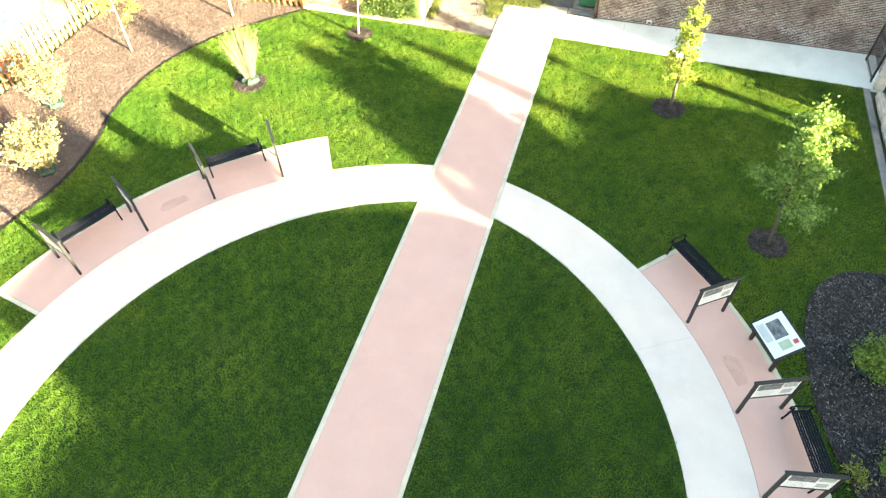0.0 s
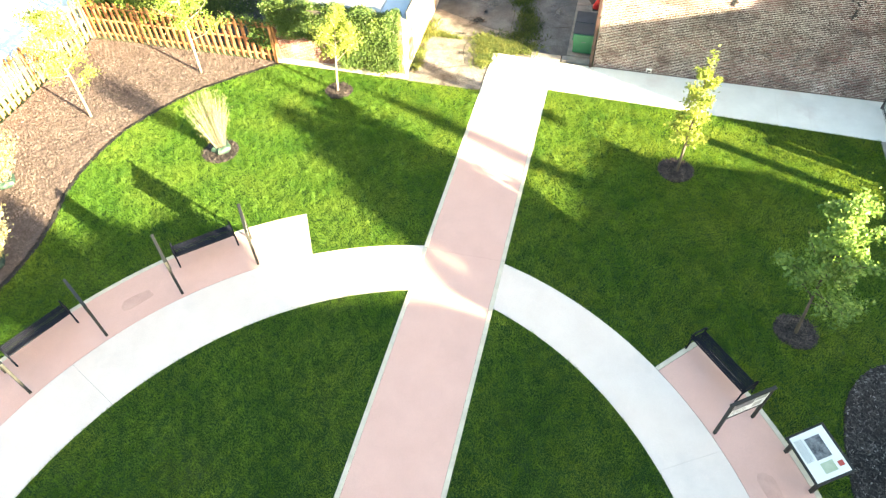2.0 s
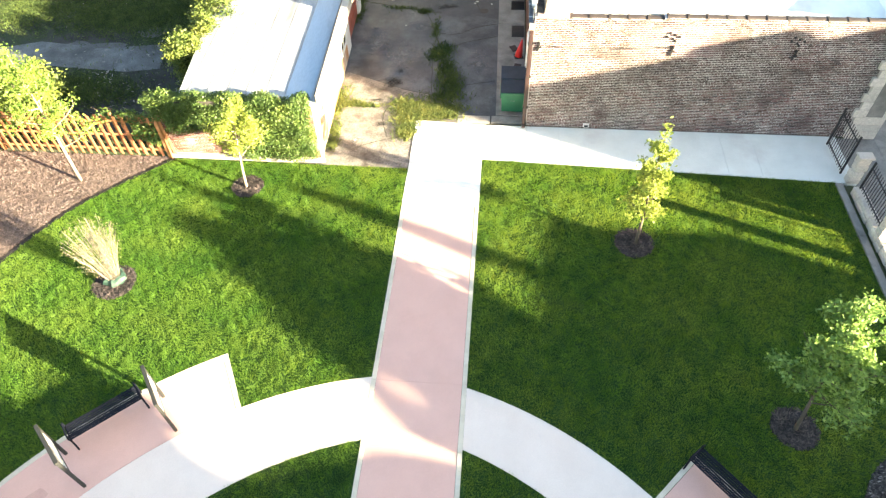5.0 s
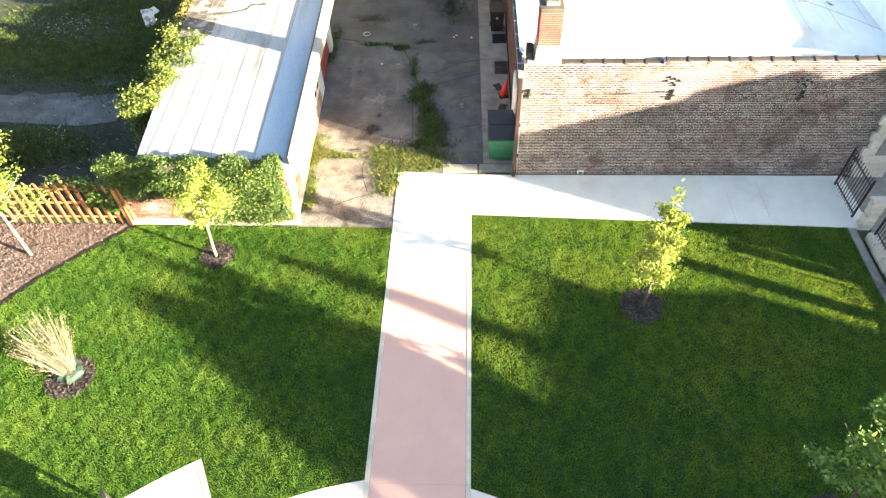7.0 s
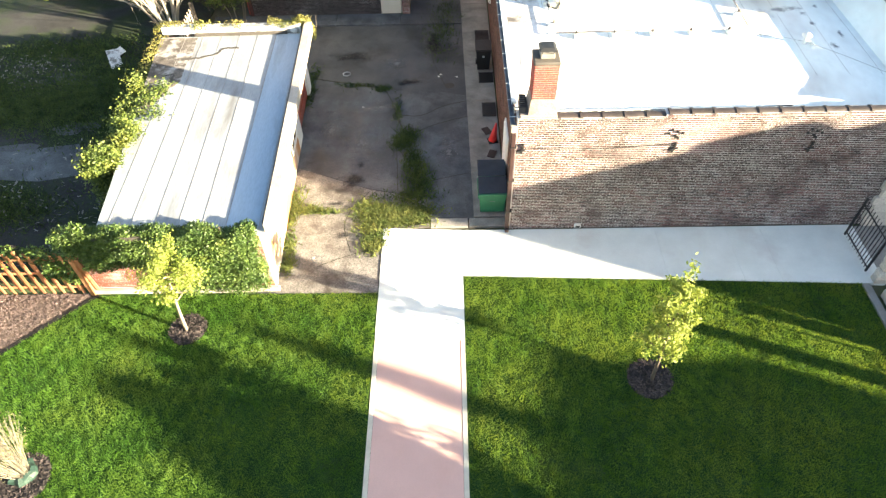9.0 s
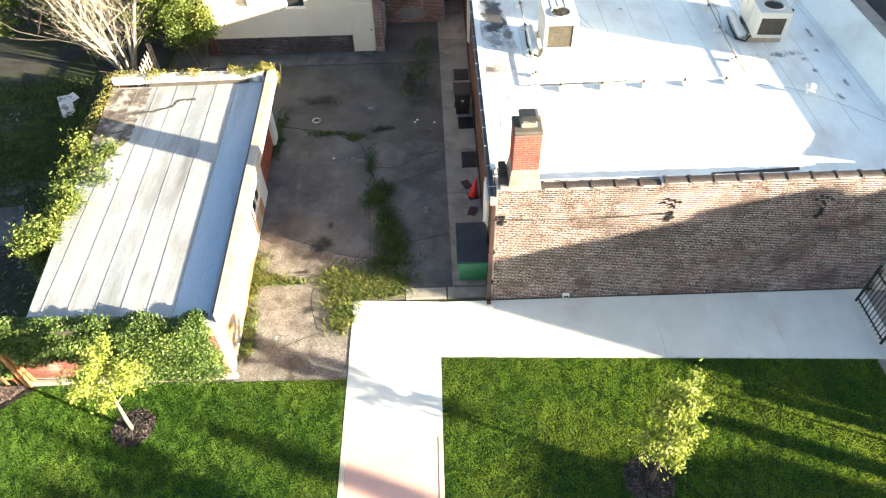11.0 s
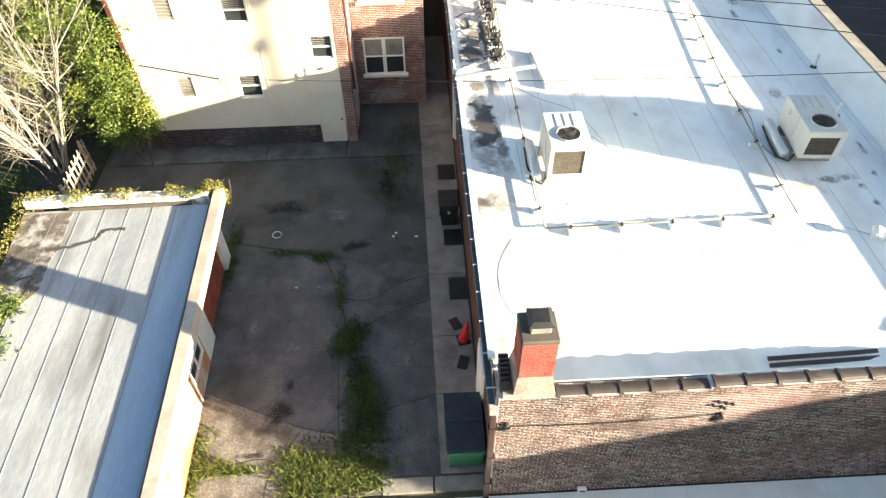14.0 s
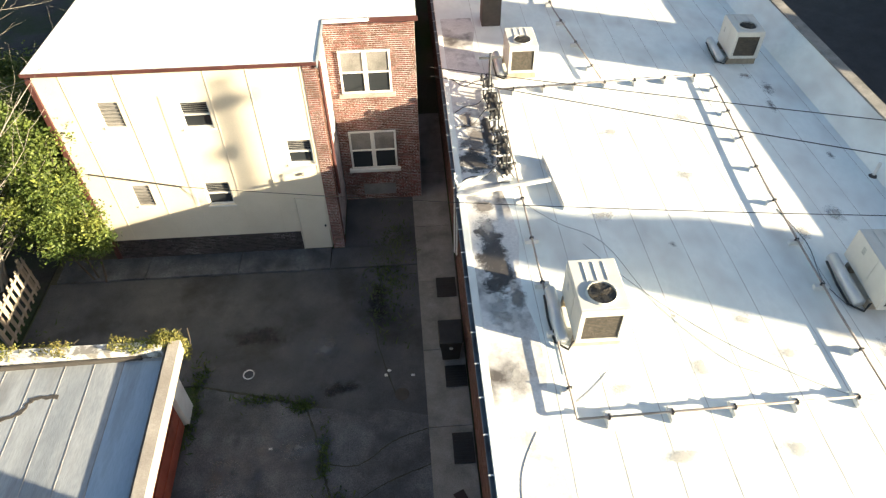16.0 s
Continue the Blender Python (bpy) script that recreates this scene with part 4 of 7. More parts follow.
chimney = thing("chimney", (2.21, 24.55, 4.66), "red brick chimney with a dark metal cap", "chimney")
part("shaft", Geo().span((1.90, 24.24, 4.66), (2.54, 24.88, 6.02)), M["dark_mortar"], chimney, worldly=True)
part("cement_base", Geo().add([(1.82, 24.14, 4.50), (2.62, 24.14, 4.50), (2.62, 24.96, 4.50), (1.82, 24.96, 4.50), (1.885, 24.225, 4.98), (2.555, 24.225, 4.98), (2.555, 24.895, 4.98), (1.885, 24.895, 4.98)], [(0, 3, 2, 1), (4, 5, 6, 7), (0, 1, 5, 4), (1, 2, 6, 5), (2, 3, 7, 6), (3, 0, 4, 7)]), M["cement"], chimney, "pinkish cement-rendered base", worldly=True)
part("crown", Geo().span((1.87, 24.21, 6.02), (2.57, 24.91, 6.13), 0.03), M["tar"], chimney, "sooty mortar crown", worldly=True)
part("flue", Geo().span((2.04, 24.38, 6.13), (2.42, 24.74, 6.26), 0.02), M["old_concrete"], chimney, worldly=True)
for dx in (-0.15, 0.15):
    for dy in (-0.14, 0.14):
        part("cap_post", Geo().span((2.23 + dx - .012, 24.56 + dy - .012, 6.26), (2.23 + dx + .012, 24.56 + dy + .012, 6.37)), M["iron"], chimney, worldly=True)
part("cap", Geo().add([(2.0, 24.33, 6.37), (2.46, 24.33, 6.37), (2.46, 24.79, 6.37), (2.0, 24.79, 6.37), (2.08, 24.41, 6.45), (2.38, 24.41, 6.45), (2.38, 24.71, 6.45), (2.08, 24.71, 6.45)],
     [(0, 3, 2, 1), (4, 5, 6, 7), (0, 1, 5, 4), (1, 2, 6, 5), (2, 3, 7, 6), (3, 0, 4, 7)]), M["cap_metal"], chimney, "dark metal chimney cap", worldly=True)

# anchor plates and old fixings on the wall
for x, z, holes in ((1.73, 3.40, False), (6.12, 3.36, True), (10.05, 3.30, True)):
    plate = thing("wall_anchor", (x, 24.085, z), "rusty iron bracket bolted to the brick wall", "bracket", "wall anchors")
    part("plate", Geo().box((0, -0.02, 0), (0.07, 0.03, 0.38), pose(0, 0, 0, 0, 8, 0), 0.008), M["iron"], plate)
    part("arm", Geo().box((-0.02, -0.035, -0.05), (0.26, 0.04, 0.05), pose(0, 0, 0, 0, -14, 0), 0.008), M["iron"], plate)
    part("bolt", Geo().tube([(0, 0.01, 0.14), (0, -0.09, 0.14)], 0.03, 8), M["iron"], plate)
    if holes:
        for dx, dz in ((-0.26, 0.50), (-0.06, 0.42), (-0.02, 0.56), (0.14, 0.50), (-0.18, 0.62), (0.02, 0.34)):
            part("bolt_end", Geo().tube([(dx, 0.01, dz), (dx, -0.035, dz)], [0.044, 0.036], 8), M["iron"], plate)
sag = thing("wall_cable", (6, 24.06, 3.5), "thin dark cable sagging across the brick wall", "cable")
part("wire", Geo().tube([(1.80 + 4.3 * i / 20, 24.065, 3.42 + 0.08 * i / 20 - 0.09 * math.sin(math.pi * i / 20)) for i in range(21)], 0.011, 5), M["cable"], sag, worldly=True)
vent = thing("wall_vent", (3.75, 24.07, 0.13), "small white vent hood low on the brick wall", "vent")
part("hood", Geo().span((3.66, 23.99, 0.10), (3.86, 24.09, 0.24), 0.01), M["white_paint"], vent, worldly=True)
part("grille", Geo().span((3.69, 23.983, 0.13), (3.83, 23.992, 0.21)), M["fan_dark"], vent, worldly=True)

# gutter, downspout, door and conduit on the alley side
gut = thing("gutter", (1.42, 25, 4.1), "dark metal gutter along the roof edge with pale straps", "gutter")
prof = [(-0.07, 0.06), (-0.07, -0.02), (-0.04, -0.07), (0.04, -0.07), (0.07, -0.03), (0.07, 0.06), (0.055, 0.06), (0.055, -0.02), (0.035, -0.055), (-0.035, -0.055), (-0.055, -0.015), (-0.055, 0.06)]
gx = Geo()
for i, (a, b) in enumerate(zip([24.15, 30, 38, 46], [29.99, 37.99, 45.99, 60])):
    m = len(prof)
    gx.add([(1.43 + p[0], a, 4.14 + p[1]) for p in prof] + [(1.43 + p[0], b, 4.14 + p[1]) for p in prof], [(k, (k + 1) % m, m + (k + 1) % m, m + k) for k in range(m)])
part("trough", gx, M["gutter"], gut, worldly=True)
for k in range(30):
    part("strap", Geo().span((1.35, 24.5 + k * 0.82, 4.205), (1.56, 24.53 + k * 0.82, 4.215)), M["duct"], gut, "pale strap", worldly=True)
part("outlet", Geo().span((1.37, 24.0, 4.02), (1.53, 24.16, 4.2), 0.01), M["stone_cap"], gut, worldly=True)
ds = thing("downspout", (1.46, 24.02, 0), "brown-red metal downspout at the building's corner", "downspout")
part("pipe", Geo().span((1.39, 23.97, 0.08), (1.51, 24.09, 4.02), 0.015), M["downspout"], ds, worldly=True)
part("shoe", Geo().box((1.45, 23.96, 0.10), (0.12, 0.24, 0.12), pose(0, 0, 0, -30, 0, 0), 0.015), M["downspout"], ds, worldly=True)
for z in (0.9, 2.2, 3.5):
    part("bracket", Geo().span((1.37, 23.955, z), (1.56, 24.10, z + 0.04)), M["iron"], ds, worldly=True)
sd = thing("side_door", (1.53, 26.6, 0), "white-painted side door in the brick wall", "door", kind="structure")
part("frame", Geo().span((1.49, 26.05, 0.03), (1.56, 27.15, 2.2), 0.01), M["white_paint"], sd, worldly=True)
part("door_leaf", Geo().span((1.465, 26.13, 0.05), (1.50, 27.07, 2.12), 0.008), M["white_paint"], sd, worldly=True)
part("handle", Geo().tube([(1.44, 26.25, 1.05), (1.47, 26.25, 1.05)], 0.025, 8), M["iron"], sd, worldly=True)
cond = thing("conduit", (1.42, 36.2, 0), "pale vertical conduit on the brick wall", "pipe")
part("pipe", Geo().tube([(1.46, 36.0, 1.6), (1.46, 36.0, 4.3), (1.40, 36.0, 4.5)], 0.03, 8), M["white_paint"], cond, worldly=True)
part("pipe", Geo().tube([(1.40, 36.1, 1.6), (1.40, 36.15, 4.6)], 0.022, 8), M["white_paint"], cond, worldly=True)
# stone street corner with toothed edge
corner = thing("stone_corner", (13.4, 24.0, 0), "pale limestone corner blocks toothed into the brick", "wall", kind="structure")
for k in range(15):
    x0 = 12.86 if k % 2 else 12.98
    part("block", Geo().span((x0, 23.98, k * 0.32 + 0.004), (14.02, 24.098, k * 0.32 + 0.316), 0.01), M["limestone"], corner, worldly=True)
part("recess_panel", Geo().span((13.3, 23.955, 1.0), (13.85, 23.979, 3.6), 0.01), M["old_concrete"], corner, "smooth grey panel", worldly=True)

for k, (cx, cy, rx, ry, mat) in enumerate(ALLEY_STAINS):
    stain(alley, cx, cy, rx, ry, 0.0005 * k - 0.0015, mat, "uneven stain on the asphalt")

# ---- garage ----
# plan corners, a little out of square
GA, GB, GC, GD = (-5.72, 21.75), (-6.07, 32.35), (-11.35, 32.35), (-10.1, 21.75)
garage = thing("garage", (-8, 27, 0), "low brick garage with a silver felt roof and pale parapet", "garage", kind="structure")
def wall_between(p, q, t, z0, z1):
    p, q = Vector(p), Vector(q)
    d = (q - p).normalized()
    s = Vector((-d.y, d.x)) * t
    return Geo().prism([tuple(p), tuple(q), tuple(q + s), tuple(p + s)], z0, z1)
GZ = 2.78
garage_front = part("front_wall", wall_between(GA, (-11.3, 21.75), -0.25, 0, 2.50), M["mortar"], garage, "red brick front wall under ivy", worldly=True)
part("base_course", wall_between((-5.6, 21.74), (-11.25, 21.70), 0.10, -0.05, 0.16), M["stone_cap"], garage, "pale concrete footing", worldly=True)
def on_side(t):
    return (GA[0] + (GB[0] - GA[0]) * t, GA[1] + (GB[1] - GA[1]) * t)
for a, b, mat, lab in ((0.0, 0.62, "orange_stucco", "flaking orange and white stucco"), (0.62, 0.70, "white_paint", "white-painted pier"), (0.945, 1.0, "white_paint", "white-painted pier")):
    part("side_wall", wall_between(on_side(a), on_side(b), 0.28, 0, 2.5), M[mat], garage, lab, worldly=True)
part("lintel", wall_between(on_side(0.70), on_side(0.945), 0.28, 2.1, 2.5), M["orange_stucco"], garage, worldly=True)
gd = part("garage_door", wall_between((on_side(0.705)[0] - 0.12, on_side(0.705)[1]), (on_side(0.94)[0] - 0.12, on_side(0.94)[1]), 0.05, 0.0, 2.1), M["red_door"], garage, "dark red garage door", worldly=True)
for k in range(4):
    p, q = on_side(0.71), on_side(0.935)
    part("panel", wall_between((p[0] - 0.085, p[1]), (q[0] - 0.085, q[1]), 0.03, 0.1 + k * 0.5, 0.52 + k * 0.5), M["red_door"], gd, worldly=True)
# side window with a white frame
win = part("window", wall_between((on_side(0.50)[0] + 0.02, on_side(0.50)[1]), (on_side(0.60)[0] + 0.02, on_side(0.60)[1]), 0.06, 0.95, 1.85), M["glass"], garage, "dark paned side window", worldly=True)
for t0, t1, z0, z1 in ((0.495, 0.605, 0.78, 0.85), (0.495, 0.605, 1.85, 1.92), (0.495, 0.503, 0.85, 1.85), (0.597, 0.605, 0.85, 1.85), (0.546, 0.553, 0.85, 1.85), (0.503, 0.597, 1.33, 1.37)):
    p, q = on_side(t0), on_side(t1)
    part("window_frame", wall_between((p[0] + 0.05, p[1]), (q[0] + 0.05, q[1]), 0.05, z0, z1), M["white_paint"], win, worldly=True)
part("rear_wall", wall_between((GB[0], GB[1] - .2), (GC[0] + .2, GC[1] - .2), 0.25, 0, 2.45), M["garage_brick"], garage, worldly=True)
part("left_wall", wall_between((GC[0] + .1, GC[1]), (GD[0] + .1, GD[1]), 0.25, 0, 2.38), M["garage_brick"], garage, worldly=True)
# roof: slopes down slightly to the lot
def roof_z(x):
    return 2.62 + (x + 5.9) * 0.02
gr = Geo()
ring = [(-5.50, 21.62), (-5.86, 32.1), (-11.4, 32.1), (-10.3, 21.62)]
gr.add([(x, y, roof_z(x)) for x, y in ring] + [(x, y, roof_z(x) - 0.12) for x, y in ring], [(0, 1, 2, 3), (7, 6, 5, 4), (0, 4, 5, 1), (1, 5, 6, 2), (2, 6, 7, 3), (3, 7, 4, 0)])
groof = part("roof", gr, M["silver_roof"], garage, "silver-painted roofing felt with lapped seams", worldly=True)
# the parapet's shade on the felt, put in as a bluer strip
g = Geo().prism([(-5.70, 21.66), (-6.02, 32.0), (-6.90, 32.0), (-6.60, 21.66)], 0, 1)
g.v = [(x, y, roof_z(x) + (0.006 if z > 0.5 else -0.02)) for x, y, z in g.v]
part("edge_strip", g, M["silver_shade"], groof, "strip of felt coloured blue-grey for the parapet's shade", worldly=True)
for k in range(6):
    f0, f1 = -6.62 - k * 0.68, -6.92 - k * 0.70
    line = [(f0, 21.66), ((f0 + f1) / 2 - 0.01, 27), (f1, 32.05)]
    g = ribbon(line, 0.009, 0, crk, 8)
    g.v = [(x, y, roof_z(x) + (0.010 if z > -0.01 else -0.02)) for x, y, z in g.v]
    part("seam", g, M["felt_seam"], groof, worldly=True)
g = Geo().prism([(-11.37, 32.0), (-9.95, 32.0), (-9.85, 30.6), (-9.92, 30.0), (-9.85, 29.1), (-10.25, 28.3), (-10.6, 27.2), (-10.95, 27.3)], 0, 1)
g.v = [(x, y, roof_z(x) + (0.008 if z > 0.5 else -0.02)) for x, y, z in g.v]
part("bare_patch", g, M["rotten_roof"], groof, "bare rotten brown roof patch", worldly=True)
for pts, w in (([(-10.2, 30.5), (-9.4, 30.6), (-8.9, 30.9), (-8.75, 31.15), (-8.2, 31.2)], 0.06), ([(-10.6, 29.4), (-10.2, 29.5), (-10.25, 28.4)], 0.035)):
    g = ribbon(pts, w, 0, crk, 6)
    g.v = [(x, y, roof_z(x) + (0.016 if z > -0.01 else -0.02)) for x, y, z in g.v]
    part("tar_patch", g, M["tar"], groof, "black tar repair", worldly=True)
# parapets
p0, p1 = on_side(0), on_side(1)
part("parapet", wall_between((p0[0] + 0.52, p0[1] - 0.1), (p1[0] + 0.50, p1[1]), 0.27, 2.55, 2.93), M["stone_cap"], garage, "pale mortared parapet", worldly=True)
part("parapet_flashing", wall_between((p0[0] + 0.245, p0[1]), (p1[0] + 0.225, p1[1]), 0.05, 2.6, 2.90), M["tar"], garage, "dark tarred flashing", worldly=True)
part("parapet", wall_between((p1[0] + 0.09, 32.12), (-11.3, 32.12), -0.26, 2.62, 2.90), M["white_junk"], garage, "peeling white rear parapet", worldly=True)
part("parapet_flashing", wall_between((-6.5, 32.10), (-10.0, 32.02), 0.05, 2.6, 2.72), M["tar"], garage, worldly=True)
part("front_coping", wall_between((-5.96, 21.60), (-10.3, 21.60), 0.12, 2.50, 2.64), M["tar"], garage, "dark roof edge", worldly=True)

# ---- beige building with brick annex ----
BX0, BX1, BY, BZ = -9.55, -2.52, 38.2, 6.93
house = thing("beige_building", (-5.5, 42, 0), "two-storey building with beige panelled rear wall and white roof", "building", kind="structure")
WINS = ((-8.18, 5.20, -7.63, 5.98), (-6.06, 5.02, -5.24, 5.88), (-3.39, 3.60, -2.64, 4.46), (-8.25, 2.28, -7.74, 3.08), (-6.13, 2.16, -5.34, 3.05))
xs_ = sorted({BX0, BX1} | {w[0] for w in WINS} | {w[2] for w in WINS})
for a, b in zip(xs_[:-1], xs_[1:]):
    col, z = Geo(), 0.85
    for w in sorted((w for w in WINS if w[0] < (a + b) / 2 < w[2]), key=lambda w: w[1]):
        col.span((a, BY, z), (b, BY + 0.25, w[1]))
        z = w[3]
    col.span((a, BY, z), (b, BY + 0.25, BZ - 0.05))
    part("wall_panel", col, M["beige"], house, "cream-beige painted wall panel", worldly=True)
part("wall_backing", Geo().span((BX0, BY + 0.26, 0), (BX1, BY + 0.45, BZ - 0.06)), M["beige"], house, worldly=True)
# plinth in dark tones that carry the shade it stands in
base = part("base_wall", Geo().span((BX0, BY + 0.02, 0), (-3.50, BY + 0.25, 0.849)), M["plinth_joint"], house, "brick plinth, coloured near black for the shade on it", worldly=True)
for x in (-8.85, -7.45, -5.12, -4.0, -2.58):
    part("batten", Geo().span((x - 0.012, BY - 0.012, 0.86), (x + 0.012, BY - 0.001, 6.9)), M["beige"], house, "thin joint strip", worldly=True)
part("downpipe", Geo().add([(-6.50, BY - 0.013, 6.1), (-6.40, BY - 0.013, 6.1), (-6.45, BY - 0.013, 0.9), (-6.55, BY - 0.013, 0.9), (-6.50, BY - 0.001, 6.1), (-6.40, BY - 0.001, 6.1), (-6.45, BY - 0.001, 0.9), (-6.55, BY - 0.001, 0.9)], [(0, 1, 2, 3), (4, 7, 6, 5), (0, 4, 5, 1), (1, 5, 6, 2), (2, 6, 7, 3), (3, 7, 4, 0)]), M["beige"], house, "beige-painted flat downpipe", worldly=True)
def sash(x0, z0, x1, z1, y, parent, dark="glass", cols=1):
    w = part("window", Geo().span((x0, y + 0.10, z0), (x1, y + 0.13, z1)), M[dark], parent, "small double-hung window", worldly=True)
    t = 0.045
    for a in ((x0, z0, x0 + t, z1), (x1 - t, z0, x1, z1), (x0 + t, z0, x1 - t, z0 + t), (x0 + t, z1 - t, x1 - t, z1), (x0 + t, (z0 + z1) / 2 - t / 2, x1 - t, (z0 + z1) / 2 + t / 2)):
        part("window_frame", Geo().span((a[0], y + 0.05, a[1]), (a[2], y + 0.095, a[3])), M["white_paint"], w, worldly=True)
    for k in range(5):
        zz = (z0 + z1) / 2 + t + k * (z1 - z0) * 0.075
        part("blind_slat", Geo().span((x0 + t, y + 0.096, zz), (x1 - t, y + 0.099, zz + 0.018)), M["old_concrete"], w, worldly=True)
    part("window_sill", Geo().span((x0 - 0.04, y - 0.04, z0 - 0.05), (x1 + 0.04, y + 0.05, z0 - 0.003), 0.006), M["white_paint"], w, worldly=True)
for i, (x0, z0, x1, z1) in enumerate(WINS):
    if i in (0, 3):
        wb = part("window", Geo().span((x0, BY + 0.05, z0), (x1, BY + 0.09, z1)), M["old_concrete"], house, "boarded louvred window", worldly=True)
        for k in range(6):
            part("slat", Geo().box(((x0 + x1) / 2, BY + 0.04, z0 + 0.06 + k * 0.115), (x1 - x0 - 0.02, 0.02, 0.09), pose(0, 0, 0, 25, 0, 0)), M["old_concrete"], wb, worldly=True)
        part("window_sill", Geo().span((x0 - 0.04, BY - 0.04, z0 - 0.05), (x1 + 0.04, BY + 0.05, z0 - 0.003), 0.006), M["white_paint"], wb, worldly=True)
    else:
        sash(x0, z0, x1, z1, BY, house)
bd = part("rear_door", Geo().span((-3.46, BY - 0.03, 0.06), (-2.56, BY + 0.2, 2.26), 0.01), M["beige"], house, "beige-painted flush rear door", worldly=True)
part("handle", Geo().tube([(-2.66, BY - 0.09, 1.1), (-2.66, BY - 0.02, 1.1)], 0.03, 8), M["iron"], bd, worldly=True)
part("door_trim", Geo().span((-3.495, BY - 0.045, 0.06), (-3.465, BY - 0.002, 2.30)), M["beige"], bd, worldly=True)
part("wall_lamp", Geo().box((-3.05, BY - 0.05, 3.25), (0.09, 0.09, 0.09), pose(0, 0, 0, 20, 0, 0), 0.02), M["old_concrete"], house, "small wall lamp", worldly=True)
part("roof", Geo().prism([(BX0 - 0.15, BY - 0.08), (BX1 + 0.38, BY - 0.08), (BX1 + 0.38, 40.45), (0.62, 40.55), (0.62, 58), (BX0 - 0.15, 58)], BZ - 0.05, BZ + 0.05), M["membrane"], house, "white coated flat roof", worldly=True)
part("fascia", Geo().span((BX0 - 0.18, BY - 0.13, BZ - 0.05), (BX1 + 0.42, BY - 0.085, BZ + 0.052), 0.008), M["red_trim"], house, "dark red roof trim", worldly=True)
part("fascia", Geo().span((BX1 + 0.385, BY - 0.08, BZ - 0.16), (BX1 + 0.43, 40.50, BZ + 0.07), 0.008), M["gutter"], house, worldly=True)
part("fascia", Geo().span((BX1 + 0.385, 40.50, BZ - 0.10), (0.66, 40.545, BZ + 0.055), 0.008), M["red_trim"], house, worldly=True)
part("corner_trim", Geo().span((BX0 - 0.16, BY - 0.05, 0.05), (BX0 - 0.005, BY + 0.2, BZ - 0.17), 0.01), M["red_trim"], house, "dark red corner board", worldly=True)
part("side_wall", Geo().span((BX0 - 0.29, BY + 0.21, 0), (BX0 - 0.02, 58, BZ - 0.06)), M["red_brick"], house, worldly=True)
q = part("brick_pier", Geo().span((BX1 + 0.002, BY - 0.01, 0), (BX1 + 0.36, BY + 0.36, BZ - 0.06)), M["mortar"], house, "red brick corner pier", worldly=True)
part("annex_side", Geo().span((BX1 + 0.002, BY + 0.37, 0), (BX1 + 0.34, 40.7, BZ - 0.06)), M["mortar"], house, worldly=True)
part("downpipe", Geo().tube([(BX1 + 0.44, BY + 0.25, 6.8), (BX1 + 0.44, BY + 0.25, 2.2)], 0.05, 8), M["red_trim"], house, "dark red downpipe", worldly=True)
AX0, AX1, AY = -2.16, 0.56, 40.65
annex = part("annex_wall", Geo().span((AX0, AY, 0), (AX1, AY + 0.3, BZ - 0.06)), M["mortar"], house, "brick annex wall", worldly=True)
part("annex_wall", Geo().span((AX1 - 0.3, AY + 0.301, 0), (AX1, 58, BZ - 0.06)), M["annex_brick"], house, worldly=True)
for z0, z1 in ((4.46, 5.94), (1.46, 3.02)):
    w = part("window", Geo().span((-1.93 + 0.12, AY - 0.045, z0), (-0.22, AY - 0.02, z1)), M["glass"], house, "white twin double-hung window", worldly=True)
    x0, x1, t = -1.93 + 0.12, -0.22, 0.07
    mid = (x0 + x1) / 2
    for a in ((x0, z0, x0 + t, z1), (x1 - t, z0, x1, z1), (mid - t, z0, mid + t, z1), (x0, z1 - t, x1, z1), (x0, z0, x1, z0 + t), (x0, (z0 + z1) / 2 - .03, x1, (z0 + z1) / 2 + .03)):
        part("window_frame", Geo().span((a[0], AY - 0.075 - 0.004 * (a[2] - a[0] > 0.5), a[1]), (a[2], AY - 0.046, a[3]), 0.006), M["white_paint"], w, worldly=True)
    for b0, b1 in ((x0 + t, mid - t), (mid + t, x1 - t)):
        part("blind", Geo().span((b0, AY - 0.05, (z0 + z1) / 2 + .031), (b1, AY - 0.0455, z1 - t)), M["old_concrete"], w, "lowered grey blind", worldly=True)
    part("window_sill", Geo().span((x0 - 0.1, AY - 0.15, z0 - 0.12), (x1 + 0.1, AY - 0.01, z0 - 0.002), 0.012), M["stone_cap" if z0 > 3 else "white_paint"], w, worldly=True)
part("basement_window", Geo().span((-1.5, AY - 0.03, 0.25), (-0.35, AY - 0.012, 0.72)), M["old_concrete"], house, "blocked basement window", worldly=True)

